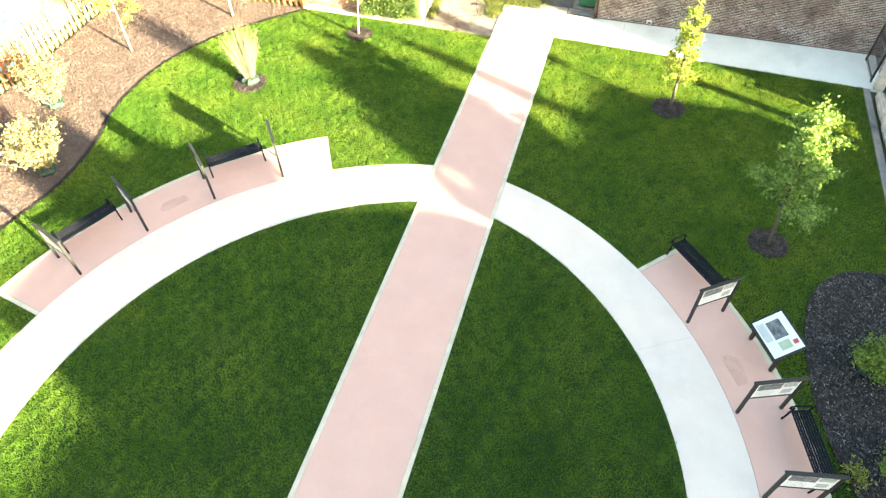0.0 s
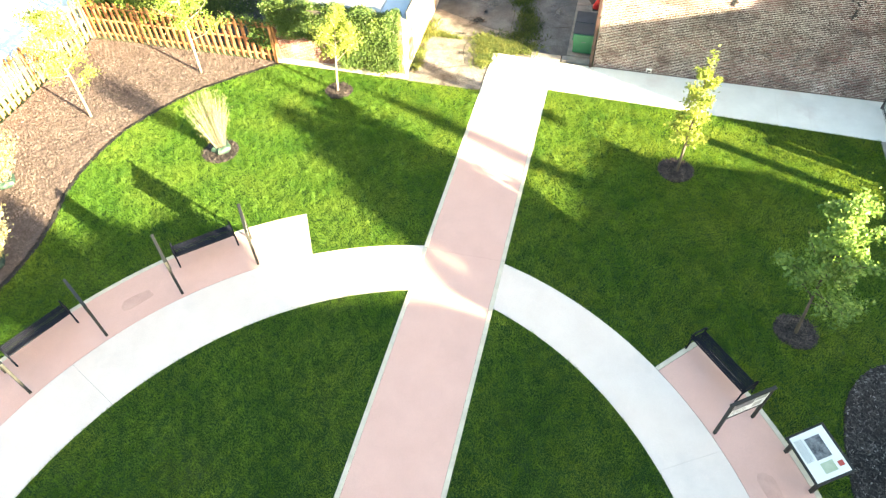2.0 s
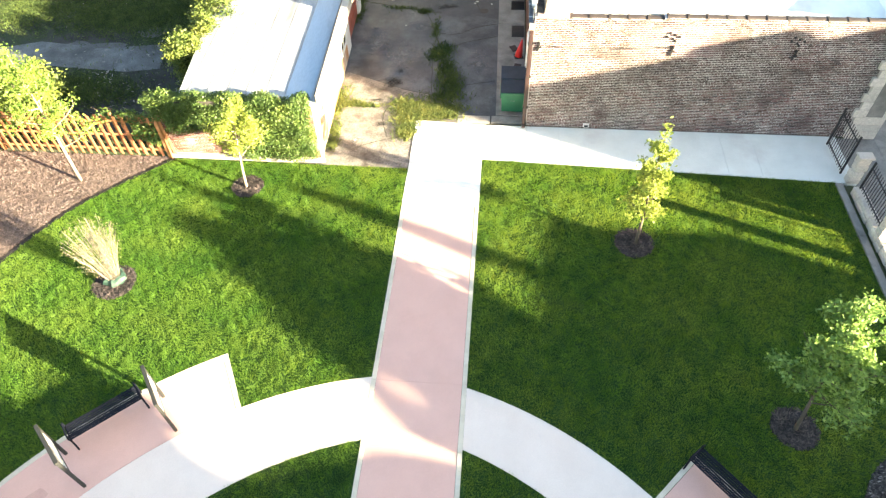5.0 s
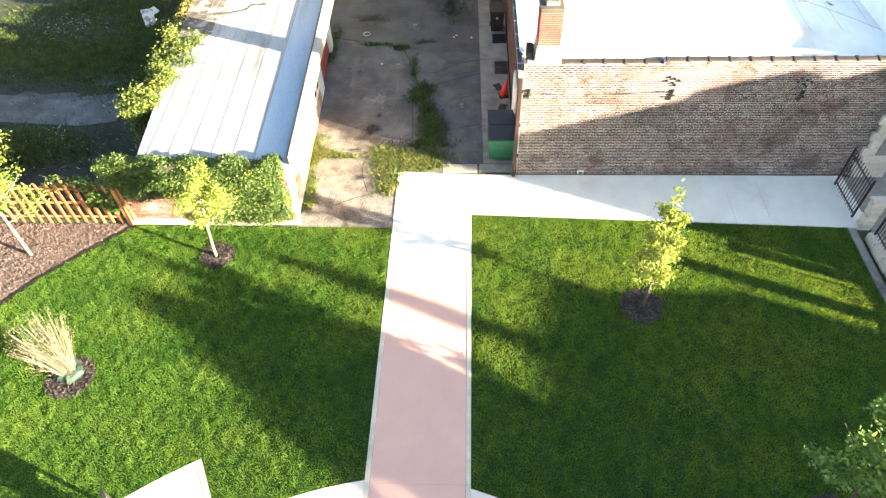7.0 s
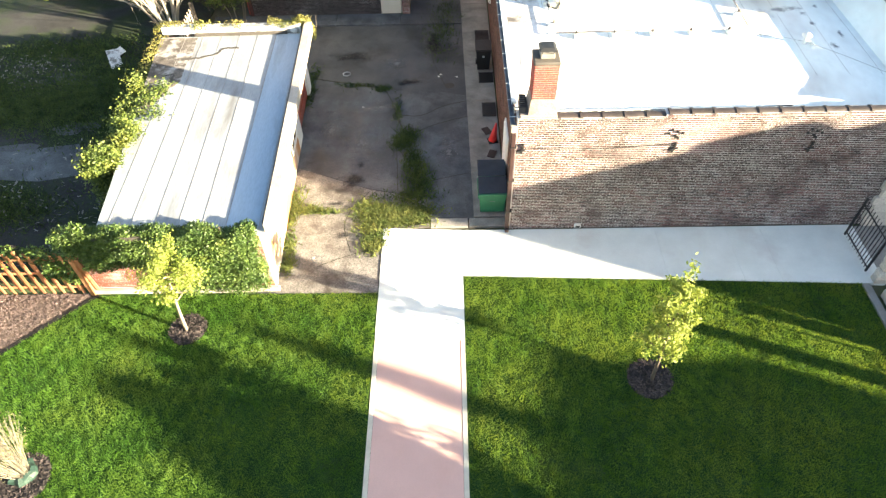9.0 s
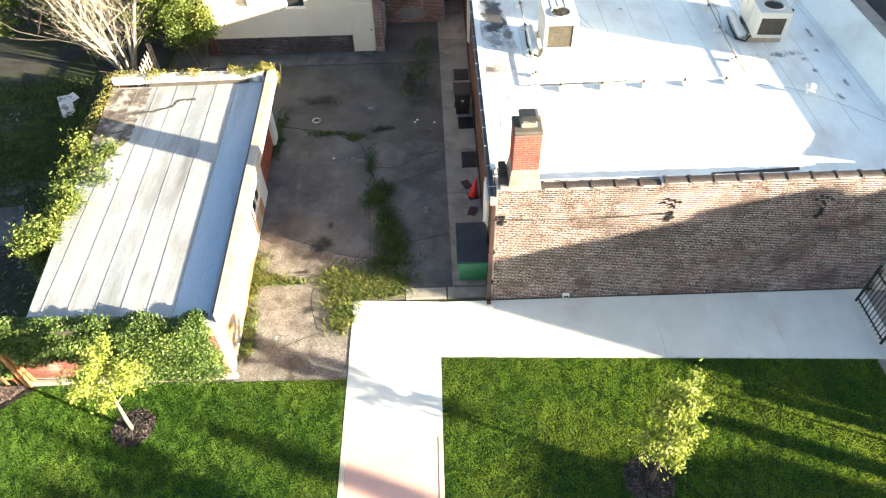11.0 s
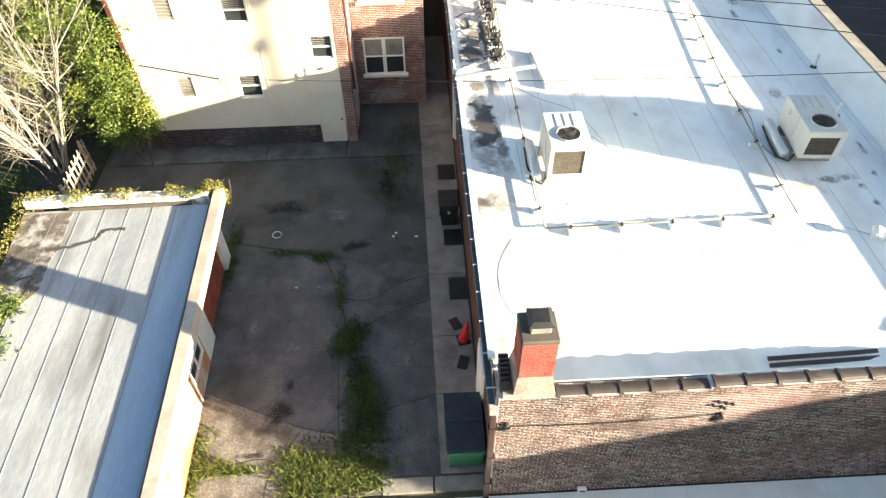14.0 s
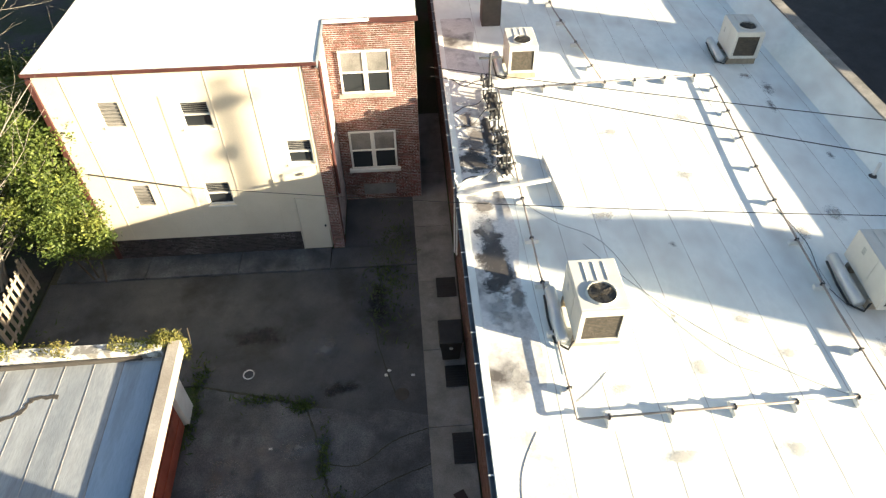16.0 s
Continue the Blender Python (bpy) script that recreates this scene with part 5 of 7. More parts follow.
# ---- wooden fence ----
def picket_fence(name, a, b, label, material, h=1.75, gap=0.105, w=0.095):
    a, b = Vector(a), Vector(b)
    d = (b - a).normalized()
    ang = math.degrees(math.atan2(d.y, d.x))
    f = thing(name, (a.x, a.y, 0), label, "fence", rz=ang)
    L = (b - a).length
    slat = Geo().box((0, 0, h / 2 + 0.03), (w, 0.018, h - 0.02), None, 0.006).mesh("slat")
    slat.materials.append(material)
    post = Geo().box((0, 0, (h + 0.1) / 2), (0.09, 0.09, h + 0.1), None, 0.01).mesh("post")
    post.materials.append(material)
    rail = Geo()
    x = 0.0
    r = random.Random(int(L * 10))
    side = 1
    while x < L:
        sl = part("slat", slat, None, f, at=pose(x, -0.04 * side, r.uniform(-.015, .015), 0, r.uniform(-1.2, 1.2), r.uniform(-2, 2)))
        x += w + gap * (0.55 if side > 0 else 0.55)
        side = -side
    x = 0.0
    while x < L + 0.2:
        part("post", post, None, f, at=pose(x, 0.06 if 0 < x < L else 0, 0))
        x += 2.4
    for z in (0.17 * h, 0.54 * h, 0.885 * h):
        part("rail", Geo().box((L / 2, 0, z), (L, 0.035, 0.085), None, 0.006), material, f)
    return f
picket_fence("wooden_fence", (-20.15, 21.68), (-11.35, 21.68), "orange-brown board-on-board wooden fence behind the mulch bed", M["wood_fence"])
picket_fence("wooden_fence", (-20.2, -7.5), (-20.2, 21.6), "orange-brown board-on-board wooden fence beside the mulch bed", M["wood_fence"])
picket_fence("old_fence", (-11.75, 34.6), (-11.9, 37.2), "weathered grey picket fence behind the garage", M["grey_wood"], 1.3)
corner_post = thing("fence_post", (-11.3, 21.6, 0), "stout wooden corner post at the fence end", "post")
part("post", Geo().box((0, 0, 0.9), (0.13, 0.13, 1.8), None, 0.012), M["wood_fence"], corner_post)
part("board", Geo().box((0.14, 0.05, 0.85), (0.1, 0.03, 1.7), pose(0, 0, 0, 0, -4, 10), 0.006), M["wood_fence"], corner_post)

# ---- iron fence and gate ----
bar = Geo().box((0, 0, 0.5), (0.022, 0.022, 1.0), None, 0.003).mesh("bar")
bar.materials.append(M["iron"])
def iron_run(name, y0, y1, x, z0, z1, label, cat):
    f = thing(name, (x, (y0 + y1) / 2, z0), label, cat)
    L = y1 - y0
    n = max(2, int(L / 0.13))
    for k in range(n + 1):
        part("bar", bar, None, f, at=Matrix.Translation((0, -L / 2 + L * k / n, 0)) @ Matrix.Diagonal((1, 1, z1 - z0, 1)))
    for z in (0.12, (z1 - z0) - 0.22):
        part("rail", Geo().box((0, 0, z), (0.035, L, 0.035), None, 0.004), M["iron"], f)
    for s in (-1, 1):
        part("post", Geo().box((0, s * L / 2, (z1 - z0) / 2), (0.06, 0.06, z1 - z0 + 0.06), None, 0.006), M["iron"], f)
    return f
iron_run("iron_gate", 22.1, 23.62, 12.3, 0.03, 1.58, "black iron gate closing the pavement by the brick wall", "gate")
for k in range(9):
    iron_run("iron_fence", 21.1 - 2.45 * (k + 1) + 0.35, 21.1 - 2.45 * k, 12.52, 0.28, 1.38, "black iron picket fence on the low stone wall", "fence")
pier_r = random.Random(4)
for k in range(10):
    yy = 21.5 - 2.45 * k if k else 21.72
    p = thing("stone_pier", (12.53, yy, 0), "rough limestone fence pier with flat cap", "pier", "fence piers")
    for j in range(4):
        part("stone", Geo().box((pier_r.uniform(-.02, .02), pier_r.uniform(-.015, .015), 0.14 + j * 0.265), (0.42, 0.30, 0.25), pose(0, 0, 0, 0, 0, pier_r.uniform(-4, 4)), 0.04), M["limestone"], p)
    part("cap", Geo().box((0, 0, 1.13), (0.5, 0.36, 0.08), None, 0.02), M["limestone"], p)

# ---- roof equipment ----
def condenser(loc, rz=0.0, L=1.44, H=1.02, W=1.02):
    u = thing("rooftop_condenser", loc, "cream metal rooftop air-conditioning unit with a round fan", "air conditioner", "rooftop units", rz)
    z0 = 0.28
    for y in (-0.55, 0.55):
        part("skid", Geo().box((0, y, 0.14), (1.05, 0.12, 0.28), None, 0.01), M["grey_wood"], u)
    body = Geo()
    body.span((-W / 2, -L / 2 + 0.06, z0), (W / 2, L / 2, z0 + H), 0.012)
    b = part("cabinet", body, M["ac_paint"], u)
    # top with fan well
    n = 28
    cy, R = -L / 2 + 0.46, 0.30
    g = Geo()
    ringo = []
    for k in range(n):
        a = 2 * math.pi * k / n
        ringo.append((R * math.cos(a), cy + R * math.sin(a)))
    vs = [(x, y, z0 + H + 0.05) for x, y in ringo] + [(x * 1.12, cy + (y - cy) * 1.12, z0 + H + 0.004) for x, y in ringo] + [(x * 0.97, cy + (y - cy) * 0.97, z0 + H + 0.008) for x, y in ringo]
    fs = [(k, (k + 1) % n, n + (k + 1) % n, n + k) for k in range(n)] + [(k, 2 * n + k, 2 * n + (k + 1) % n, (k + 1) % n) for k in range(n)]
    part("fan_ring", g.add(vs, fs), M["ac_paint"], u, "raised cream fan rim")
    well = Geo().add([(x * 0.97, cy + (y - cy) * 0.97, z0 + H + 0.006) for x, y in ringo], [tuple(range(n))])
    wp = part("fan_well", well, M["fan_dark"], u, "dark fan opening")
    for k in range(4):
        a = k * math.pi / 2 + 0.3
        part("blade", Geo().box((0.14 * math.cos(a), cy + 0.14 * math.sin(a), z0 + H + 0.02), (0.24, 0.11, 0.006), pose(0, 0, 0, 14, 0, math.degrees(a))), M["coil"], wp)
    part("hub", Geo().tube([(0, cy, z0 + H + 0.008), (0, cy, z0 + H + 0.045)], 0.06, 10), M["coil"], wp)
    gd = Geo()
    for r in (0.1, 0.17, 0.24):
        gd.tube([(r * math.cos(2 * math.pi * k / 20), cy + r * math.sin(2 * math.pi * k / 20), z0 + H + 0.052) for k in range(21)], 0.004, 4)
    for k in range(6):
        a = k * math.pi / 6
        gd.tube([(-0.3 * math.cos(a), cy - 0.3 * math.sin(a), z0 + H + 0.052), (0.3 * math.cos(a), cy + 0.3 * math.sin(a), z0 + H + 0.052)], 0.004, 4)
    part("fan_guard", gd, M["fan_dark"], wp, kind="stuff")
    for x in (-0.22, 0.0, 0.22):
        part("rib", Geo().box((x, L / 2 - 0.36, z0 + H + 0.008), (0.028, 0.54, 0.022), None, 0.008), M["ac_paint"], u)
    cl = part("coil", Geo().span((-W / 2 + 0.1, -L / 2 + 0.03, z0 + 0.10), (W / 2 - 0.14, -L / 2 + 0.055, z0 + H - 0.18)), M["coil"], u, "dusty brown condenser coil")
    for k in range(15):
        part("fin", Geo().box((-0.02, -L / 2 + 0.028, z0 + 0.13 + k * 0.048), (W - 0.26, 0.006, 0.012)), M["fan_dark"], cl)
    for a in ((-W / 2, z0, -W / 2 + 0.1, z0 + H), (W / 2 - 0.14, z0, W / 2, z0 + H), (-W / 2 + .1, z0 + H - 0.18, W / 2 - .14, z0 + H), (-W / 2 + .1, z0, W / 2 - .14, z0 + 0.10)):
        part("front_frame", Geo().span((a[0], -L / 2, a[1]), (a[2], -L / 2 + 0.058, a[3]), 0.006), M["ac_paint"], u)
    # side panel, label and hose
    part("access_panel", Geo().box((-W / 2 - 0.006, 0.2, z0 + 0.5), (0.012, 0.7, 0.7), None, 0.004), M["ac_paint"], u)
    part("label", Geo().box((-W / 2 - 0.014, 0.35, z0 + 0.62), (0.004, 0.12, 0.18)), M["print_grey"], u, "small grey label plate")
    part("duct", Geo().tube([(-W / 2 - 0.24, 0.85, 0.22), (-W / 2 - 0.24, 0.0, 0.22), (-W / 2 - 0.22, -0.58, 0.20)], 0.13, 12), M["duct"], u, "silver insulated duct", smooth=True)
    part("hose", Geo().tube([(-W / 2 - 0.38, 0.75, 0.15), (-W / 2 - 0.4, 0.1, 0.1), (-W / 2 - 0.36, -0.5, 0.06), (-W / 2 - 0.12, -0.72, 0.08), (-W / 2 + 0.02, -0.6, 0.22)], 0.028, 8), M["cable"], u, "black hose", smooth=True)
    return u
ac = condenser((3.99, 31.14, RZ))
condenser((10.78, 31.62, RZ), -4.5, 1.70, 0.84, 1.0)
for x, y, r in ((4.05, 42.05, 0), (11.65, 42.35, -4)):
    copy_thing(ac, pose(x, y, RZ, 0, 0, r) @ Matrix.Scale(0.92, 4))
part("mat_slab", Geo().span((3.15, 29.85, RZ), (4.6, 32.0, RZ + 0.012)), M["membrane"], roof, worldly=True)

def gas_line(name, pts, step, label):
    t = thing(name, (pts[0][0], pts[0][1], RZ), label, "pipe")
    z = RZ + 0.17
    part("pipe", Geo().tube([(x, y, z) for x, y in pts], 0.025, 8), M["pipe"], t, worldly=True, smooth=True)
    for (x0, y0), (x1, y1) in zip(pts[:-1], pts[1:]):
        L = math.hypot(x1 - x0, y1 - y0)
        n = max(1, int(L / step))
        ang = math.degrees(math.atan2(y1 - y0, x1 - x0))
        for k in range(n):
            s = (k + 0.5) / n
            blk = part("support", Geo().box((x0 + (x1 - x0) * s, y0 + (y1 - y0) * s, RZ + 0.065), (0.12, 0.34, 0.13), pose(0, 0, 0, 0, 0, ang), 0.012), M["white_paint"], t, "pale support block", worldly=True)
            part("clamp", Geo().box((x0 + (x1 - x0) * s, y0 + (y1 - y0) * s, RZ + 0.16), (0.035, 0.10, 0.09), pose(0, 0, 0, 0, 0, ang), 0.004), M["iron"], blk, worldly=True)
    return t
gas_line("gas_pipe", [(3.18, 28.72), (3.12, 33.0), (3.12, 37.5), (3.16, 40.6)], 1.35, "brown gas pipe on blocks along the white roof")
gas_line("gas_pipe", [(3.18, 28.72), (9.43, 28.82)], 1.05, "brown gas pipe on blocks across the white roof")
gas_line("gas_pipe", [(9.43, 28.82), (9.47, 31.0), (9.70, 35.4), (10.2, 40.85)], 1.35, "brown gas pipe on blocks along the white roof")
gas_line("gas_pipe", [(3.16, 40.6), (10.2, 40.95)], 0.9, "brown gas pipe on blocks across the white roof")
gas_line("gas_pipe", [(6.6, 41.0), (6.0, 46), (5.7, 55)], 1.4, "brown gas pipe on blocks along the white roof")

def wire(name, pts, r, label, mat="cable"):
    t = thing(name, pts[0], label, "cable")
    part("wire", Geo().tube([tuple(p) for p in pts], r, 5), M[mat], t, worldly=True)
def loose(pts, z, n=5):
    return [(x, y, z + roof_h(y) - RZ) for x, y in smooth_line(pts, n)]
wire("loose_cable", loose([(1.95, 25.4), (2.25, 25.5), (2.22, 26.0), (1.92, 26.9), (1.98, 27.8), (2.38, 28.6)], RZ + 0.009), 0.005, "thin grey cable lying on the white roof", "felt_seam")
wire("loose_cable", loose([(4.4, 33.6), (5.2, 32.3), (6.3, 30.9), (7.4, 29.9), (8.9, 28.9), (11.0, 28.2), (13.2, 26.0)], RZ + 0.009), 0.005, "thin grey cable lying on the white roof", "felt_seam")
wire("loose_cable", loose([(3.3, 29.2), (3.7, 29.5), (4.1, 29.9), (4.2, 30.2)], RZ + 0.009), 0.005, "thin grey cable lying on the white roof", "felt_seam")
wire("loose_cable", loose([(3.2, 35.2), (3.9, 34.4), (4.9, 33.6), (5.6, 31.6), (6.6, 30.0), (7.2, 29.6)], RZ + 0.01), 0.005, "thin grey cable lying on the white roof", "felt_seam")
wire("loose_cable", loose([(9.7, 34.5), (9.9, 33.2), (9.7, 32.0), (9.9, 31.2)], RZ + 0.006), 0.008, "thin dark cable lying on the white roof")
mv = thing("roof_vent", (11.0, 28.1, RZ), "white mushroom roof vent with a goose neck", "vent")
part("stack", Geo().tube([(0, 0, 0), (0, 0, 0.28)], 0.07, 12), M["white_paint"], mv)
part("hood", Geo().tube([(0, 0, 0.24), (0, 0, 0.29), (0, 0, 0.36)], [0.13, 0.15, 0.04], 12), M["white_paint"], mv, smooth=True)
part("elbow", Geo().tube([(0.05, -0.05, 0.1), (0.13, -0.14, 0.12), (0.16, -0.2, 0.05)], 0.05, 10), M["white_paint"], mv, smooth=True)
pv = thing("pipe_vent", (12.9, 35.6, RZ), "slim white vent pipe at the roof's edge", "vent")
part("pipe", Geo().tube([(0, 0, 0), (0, 0, 0.45)], 0.045, 10), M["white_paint"], pv)
part("collar", Geo().tube([(0, 0, 0), (0, 0, 0.06)], [0.12, 0.06], 10), M["tar"], pv)
copy_thing(pv, pose(12.4, 33.0, RZ))
# service mast, braces and insulators at the alley edge
mast = thing("service_mast", (2.80, 38.6, RZ), "dark cluster of service racks, insulators and cables on the roof", "service mast")
for k in range(9):
    y = -2.35 + k * 0.58
    part("post", Geo().box((0.0, y, 0.22), (0.06, 0.06, 0.44)), M["old_galv"], mast)
    part("rack_arm", Geo().box((0, y, 0.40), (0.40, 0.06, 0.06), pose(0, 0, 0, 0, 0, 9 * (k % 3) - 8), 0.006), M["white_paint" if k % 3 == 1 else "old_galv"], mast)
    for dx in (-0.14, 0.12):
        part("insulator", Geo().tube([(dx, y, 0.43), (dx, y, 0.50), (dx, y, 0.56)], [0.035, 0.06, 0.035], 8), M["fan_dark"], mast, "dark insulator")
    if k in (1, 2, 5, 6):
        part("meter_box", Geo().box((0.10, y + 0.22, 0.24), (0.30, 0.30, 0.34), pose(0, 0, 0, 0, 0, 7 * (k % 2)), 0.02), M["fan_dark"], mast, "dark electrical box")
for a, b, r, h in ((0.0, -0.03, 0.032, 0.34), (0.10, 0.06, 0.024, 0.42), (-0.12, -0.10, 0.022, 0.30), (0.16, 0.2, 0.016, 0.26)):
    part("conduit", Geo().tube([(a + 0.06 * math.sin(i * 1.3 + h * 9), -2.6 + 5.2 * i / 14, h + 0.05 * math.sin(i * 1.9 + a * 20)) for i in range(15)], r, 6), M["cable"], mast)
for k, (x0, y0, x1, y1) in enumerate(((-0.1, 2.2, -1.05, 2.9), (-0.1, 0.6, -1.2, 0.1), (0.0, -1.9, -1.2, -2.4), (-0.1, 1.4, -1.1, 1.1))):
    part("drop_cable", Geo().tube([(x0 + (x1 - x0) * i / 8, y0 + (y1 - y0) * i / 8 + 0.12 * math.sin(i * 0.9 + k), 0.38 - 0.36 * math.sin(math.pi * min(1, i / 6) / 2)) for i in range(9)], 0.013, 5), M["cable"], mast)
part("mast_pole", Geo().tube([(0.05, 1.9, 0), (0.05, 1.9, 1.5)], 0.04, 8), M["old_galv"], mast)
part("cross_arm", Geo().box((0.05, 1.9, 1.35), (0.7, 0.06, 0.06), None, 0.008), M["old_galv"], mast)
brace = thing("timber_brace", (2.4, 35.7, RZ), "whitewashed timber brace lying across the roof edge", "timber")
part("beam", Geo().box((0.3, 0.05, 0.14), (2.6, 0.10, 0.09), pose(0, 0, 0, 0, -3, 7), 0.012), M["white_paint"], brace)
part("beam", Geo().box((-0.35, 0.5, 0.14), (1.5, 0.08, 0.08), pose(0, 0, 0, 0, 4, 38), 0.012), M["white_paint"], brace)
part("stop", Geo().box((1.68, 0.27, 0.10), (0.05, 2.2, 0.20), pose(0, 0, 0, 0, 0, 5), 0.01), M["white_paint"], brace)
box = thing("junction_box", (2.75, 36.25, RZ), "grey electrical box on the roof", "electrical box")
part("case", Geo().box((0, 0, 0.18), (0.36, 0.30, 0.26), None, 0.015), M["white_paint"], box)
part("lid", Geo().box((0, 0, 0.325), (0.40, 0.34, 0.03), None, 0.008), M["old_concrete"], box)
part("foot", Geo().box((0, 0, 0.025), (0.3, 0.24, 0.05)), M["grey_wood"], box)
loose_strip = thing("loose_flashing", (8.5, 25.0, 3.89), "length of dark metal flashing lying by the parapet", "flashing")
for dy in (-0.07, 0.07):
    part("strip", Geo().box((0, dy, 0.03 + dy * 0.3), (2.3, 0.09, 0.05), pose(0, 0, 0, 16, -2.6, 0), 0.006), M["clay_tile"], loose_strip)
tank = thing("roof_stack", (3.5, 45.6, RZ), "dark square stack on the roof", "stack")
part("shaft", Geo().box((0, 0, 0.8), (0.7, 0.7, 1.6), None, 0.02), M["tar"], tank)
part("cap", Geo().box((0, 0, 1.64), (0.85, 0.85, 0.08), None, 0.02), M["old_concrete"], tank)

# overhead wires
def span_wire(a, b, sag, r, label):
    a, b = Vector(a), Vector(b)
    wire("overhead_wire", [a.lerp(b, i / 24) - Vector((0, 0, sag * 4 * (i / 24) * (1 - i / 24))) for i in range(25)], r, label)
span_wire((-9.3, BY - 0.03, 3.62), (-6.75, BY - 0.03, 2.98), 0.0, 0.022, "black service cable fixed to the beige wall")
span_wire((-6.75, BY - 0.03, 2.98), (29.7, 24.2, 12.0), 0.7, 0.010, "black service cable from the beige wall to the street pole")
span_wire((1.0, 40.5, 5.32), (29.7, 23.3, 10.5), 0.25, 0.012, "black overhead cable over the white roof")
span_wire((1.0, 39.95, 5.34), (26.0, 21.5, 10.3), 0.2, 0.013, "black overhead cable over the white roof")
# ---- bins and clutter in the alley ----
dp = thing("dumpster", (1.02, 25.5, 0.03), "green metal dumpster with dark plastic lids", "dumpster")
part("body", Geo().add([(-0.40, -0.70, 0.08), (0.40, -0.70, 0.08), (0.40, 0.70, 0.08), (-0.40, 0.70, 0.08), (-0.44, -0.78, 0.95), (0.44, -0.78, 0.95), (0.44, 0.74, 1.10), (-0.44, 0.74, 1.10)],
     [(0, 3, 2, 1), (4, 5, 6, 7), (0, 1, 5, 4), (1, 2, 6, 5), (2, 3, 7, 6), (3, 0, 4, 7)]), M["green_bin"], dp)
part("rim", Geo().box((0, -0.78, 0.93), (0.92, 0.05, 0.06), None, 0.01), M["green_bin"], dp)
for y, z in ((-0.38, 1.0), (0.37, 1.085)):
    part("lid", Geo().box((0, y, z), (0.94, 0.74, 0.035), pose(0, 0, 0, 5.6, 0, 0), 0.012), M["dark_lid"], dp, "dark blue-black lid")
for x in (-0.3, 0.3):
    for y in (-0.55, 0.55):
        part("wheel", Geo().tube([(x - .02, y, 0.05), (x + .02, y, 0.05)], 0.055, 10), M["black_plastic"], dp)
for s in (-1, 1):
    part("side_pocket", Geo().box((s * 0.45, -0.1, 0.6), (0.06, 0.9, 0.12), None, 0.01), M["green_bin"], dp)
part("notice", Geo().box((0.0, -0.745, 0.60), (0.16, 0.006, 0.03), pose(0, 0, 0, 5, 0, 0)), M["print_dark"], dp, "dark unreadable mark")
cart = thing("wheeled_bin", (1.08, 33.55, 0.03), "black wheeled rubbish bin against the brick wall", "bin")
part("body", Geo().add([(-0.24, -0.26, 0.05), (0.24, -0.26, 0.05), (0.24, 0.24, 0.05), (-0.24, 0.24, 0.05), (-0.31, -0.36, 0.98), (0.31, -0.36, 0.98), (0.31, 0.34, 1.02), (-0.31, 0.34, 1.02)],
     [(0, 3, 2, 1), (4, 5, 6, 7), (0, 1, 5, 4), (1, 2, 6, 5), (2, 3, 7, 6), (3, 0, 4, 7)]), M["black_plastic"], cart)
part("lid", Geo().box((0, 0.0, 1.03), (0.68, 0.80, 0.06), pose(0, 0, 0, 3, 0, 0), 0.025), M["black_plastic"], cart)
part("handle", Geo().tube([(-0.25, 0.42, 0.96), (0.25, 0.42, 0.96)], 0.02, 8), M["black_plastic"], cart)
for x in (-0.27, 0.27):
    part("wheel", Geo().tube([(x - .03, 0.27, 0.12), (x + .03, 0.27, 0.12)], 0.12, 14), M["black_plastic"], cart)
part("badge", Geo().tube([(0, -0.375, 0.72), (0, -0.345, 0.72)], 0.05, 12), M["white_junk"], cart, "round pale emblem")
for i, (x, y, w, l) in enumerate(((1.14, 36.1, 0.62, 0.80), (1.18, 32.75, 0.60, 0.70), (1.20, 30.55, 0.54, 0.86))):
    gr_ = thing("cellar_grate", (x, y, 0.03), "black iron grate over a cellar light", "grate", "cellar grates")
    part("frame", Geo().box((0, 0, 0.02), (w, l, 0.04), None, 0.006), M["black_plastic"], gr_)
    for k in range(7):
        part("bar", Geo().box((0, -l / 2 + l * (k + 1) / 8, 0.045), (w - 0.06, 0.025, 0.012)), M["iron"], gr_)
cone = thing("traffic_cone", (1.27, 28.62, 0.03), "red plastic cone leaning on the wall", "cone")
part("cone", Geo().tube([(-0.03, 0, 0.03), (0.02, 0.03, 0.35), (0.08, 0.08, 0.75)], [0.17, 0.11, 0.035], 14), M["red_plastic"], cone, smooth=True)
part("foot", Geo().box((-0.03, 0, 0.02), (0.36, 0.36, 0.04), pose(0, 0, 0, 0, 0, 12), 0.01), M["black_plastic"], cone)
for x, y, r in ((1.05, 29.2, 24), (1.18, 27.85, -18)):
    b = thing("loose_board", (x, y, 0.03), "dark square board lying on the footway", "board")
    part("board", Geo().box((0, 0, 0.02), (0.28, 0.42, 0.03), pose(0, 0, 0, 0, 0, r), 0.006), M["downspout"], b)
rg = thing("white_hoop", (-4.69, 33.25, -0.012), "small white hoop lying on the asphalt", "hoop")
part("ring", Geo().tube([(0.15 * math.cos(2 * math.pi * k / 20), 0.15 * math.sin(2 * math.pi * k / 20), 0.02) for k in range(21)], 0.02, 6), M["white_junk"], rg)
lit = random.Random(8)
for x, y in ((-0.79, 32.95), (-0.7, 33.1), (-0.03, 32.9), (-4.75, 22.95), (-3.8, 30.9)):
    w = thing("paper_scrap", (x, y, -0.008), "scrap of white paper on the asphalt", "litter", "litter")
    part("sheet", Geo().box((0, 0, 0.012), (lit.uniform(.07, .14), lit.uniform(.05, .1), 0.02), pose(0, 0, 0, lit.uniform(-12, 12), lit.uniform(-12, 12), lit.uniform(0, 90)), 0.004), M["white_junk"], w)
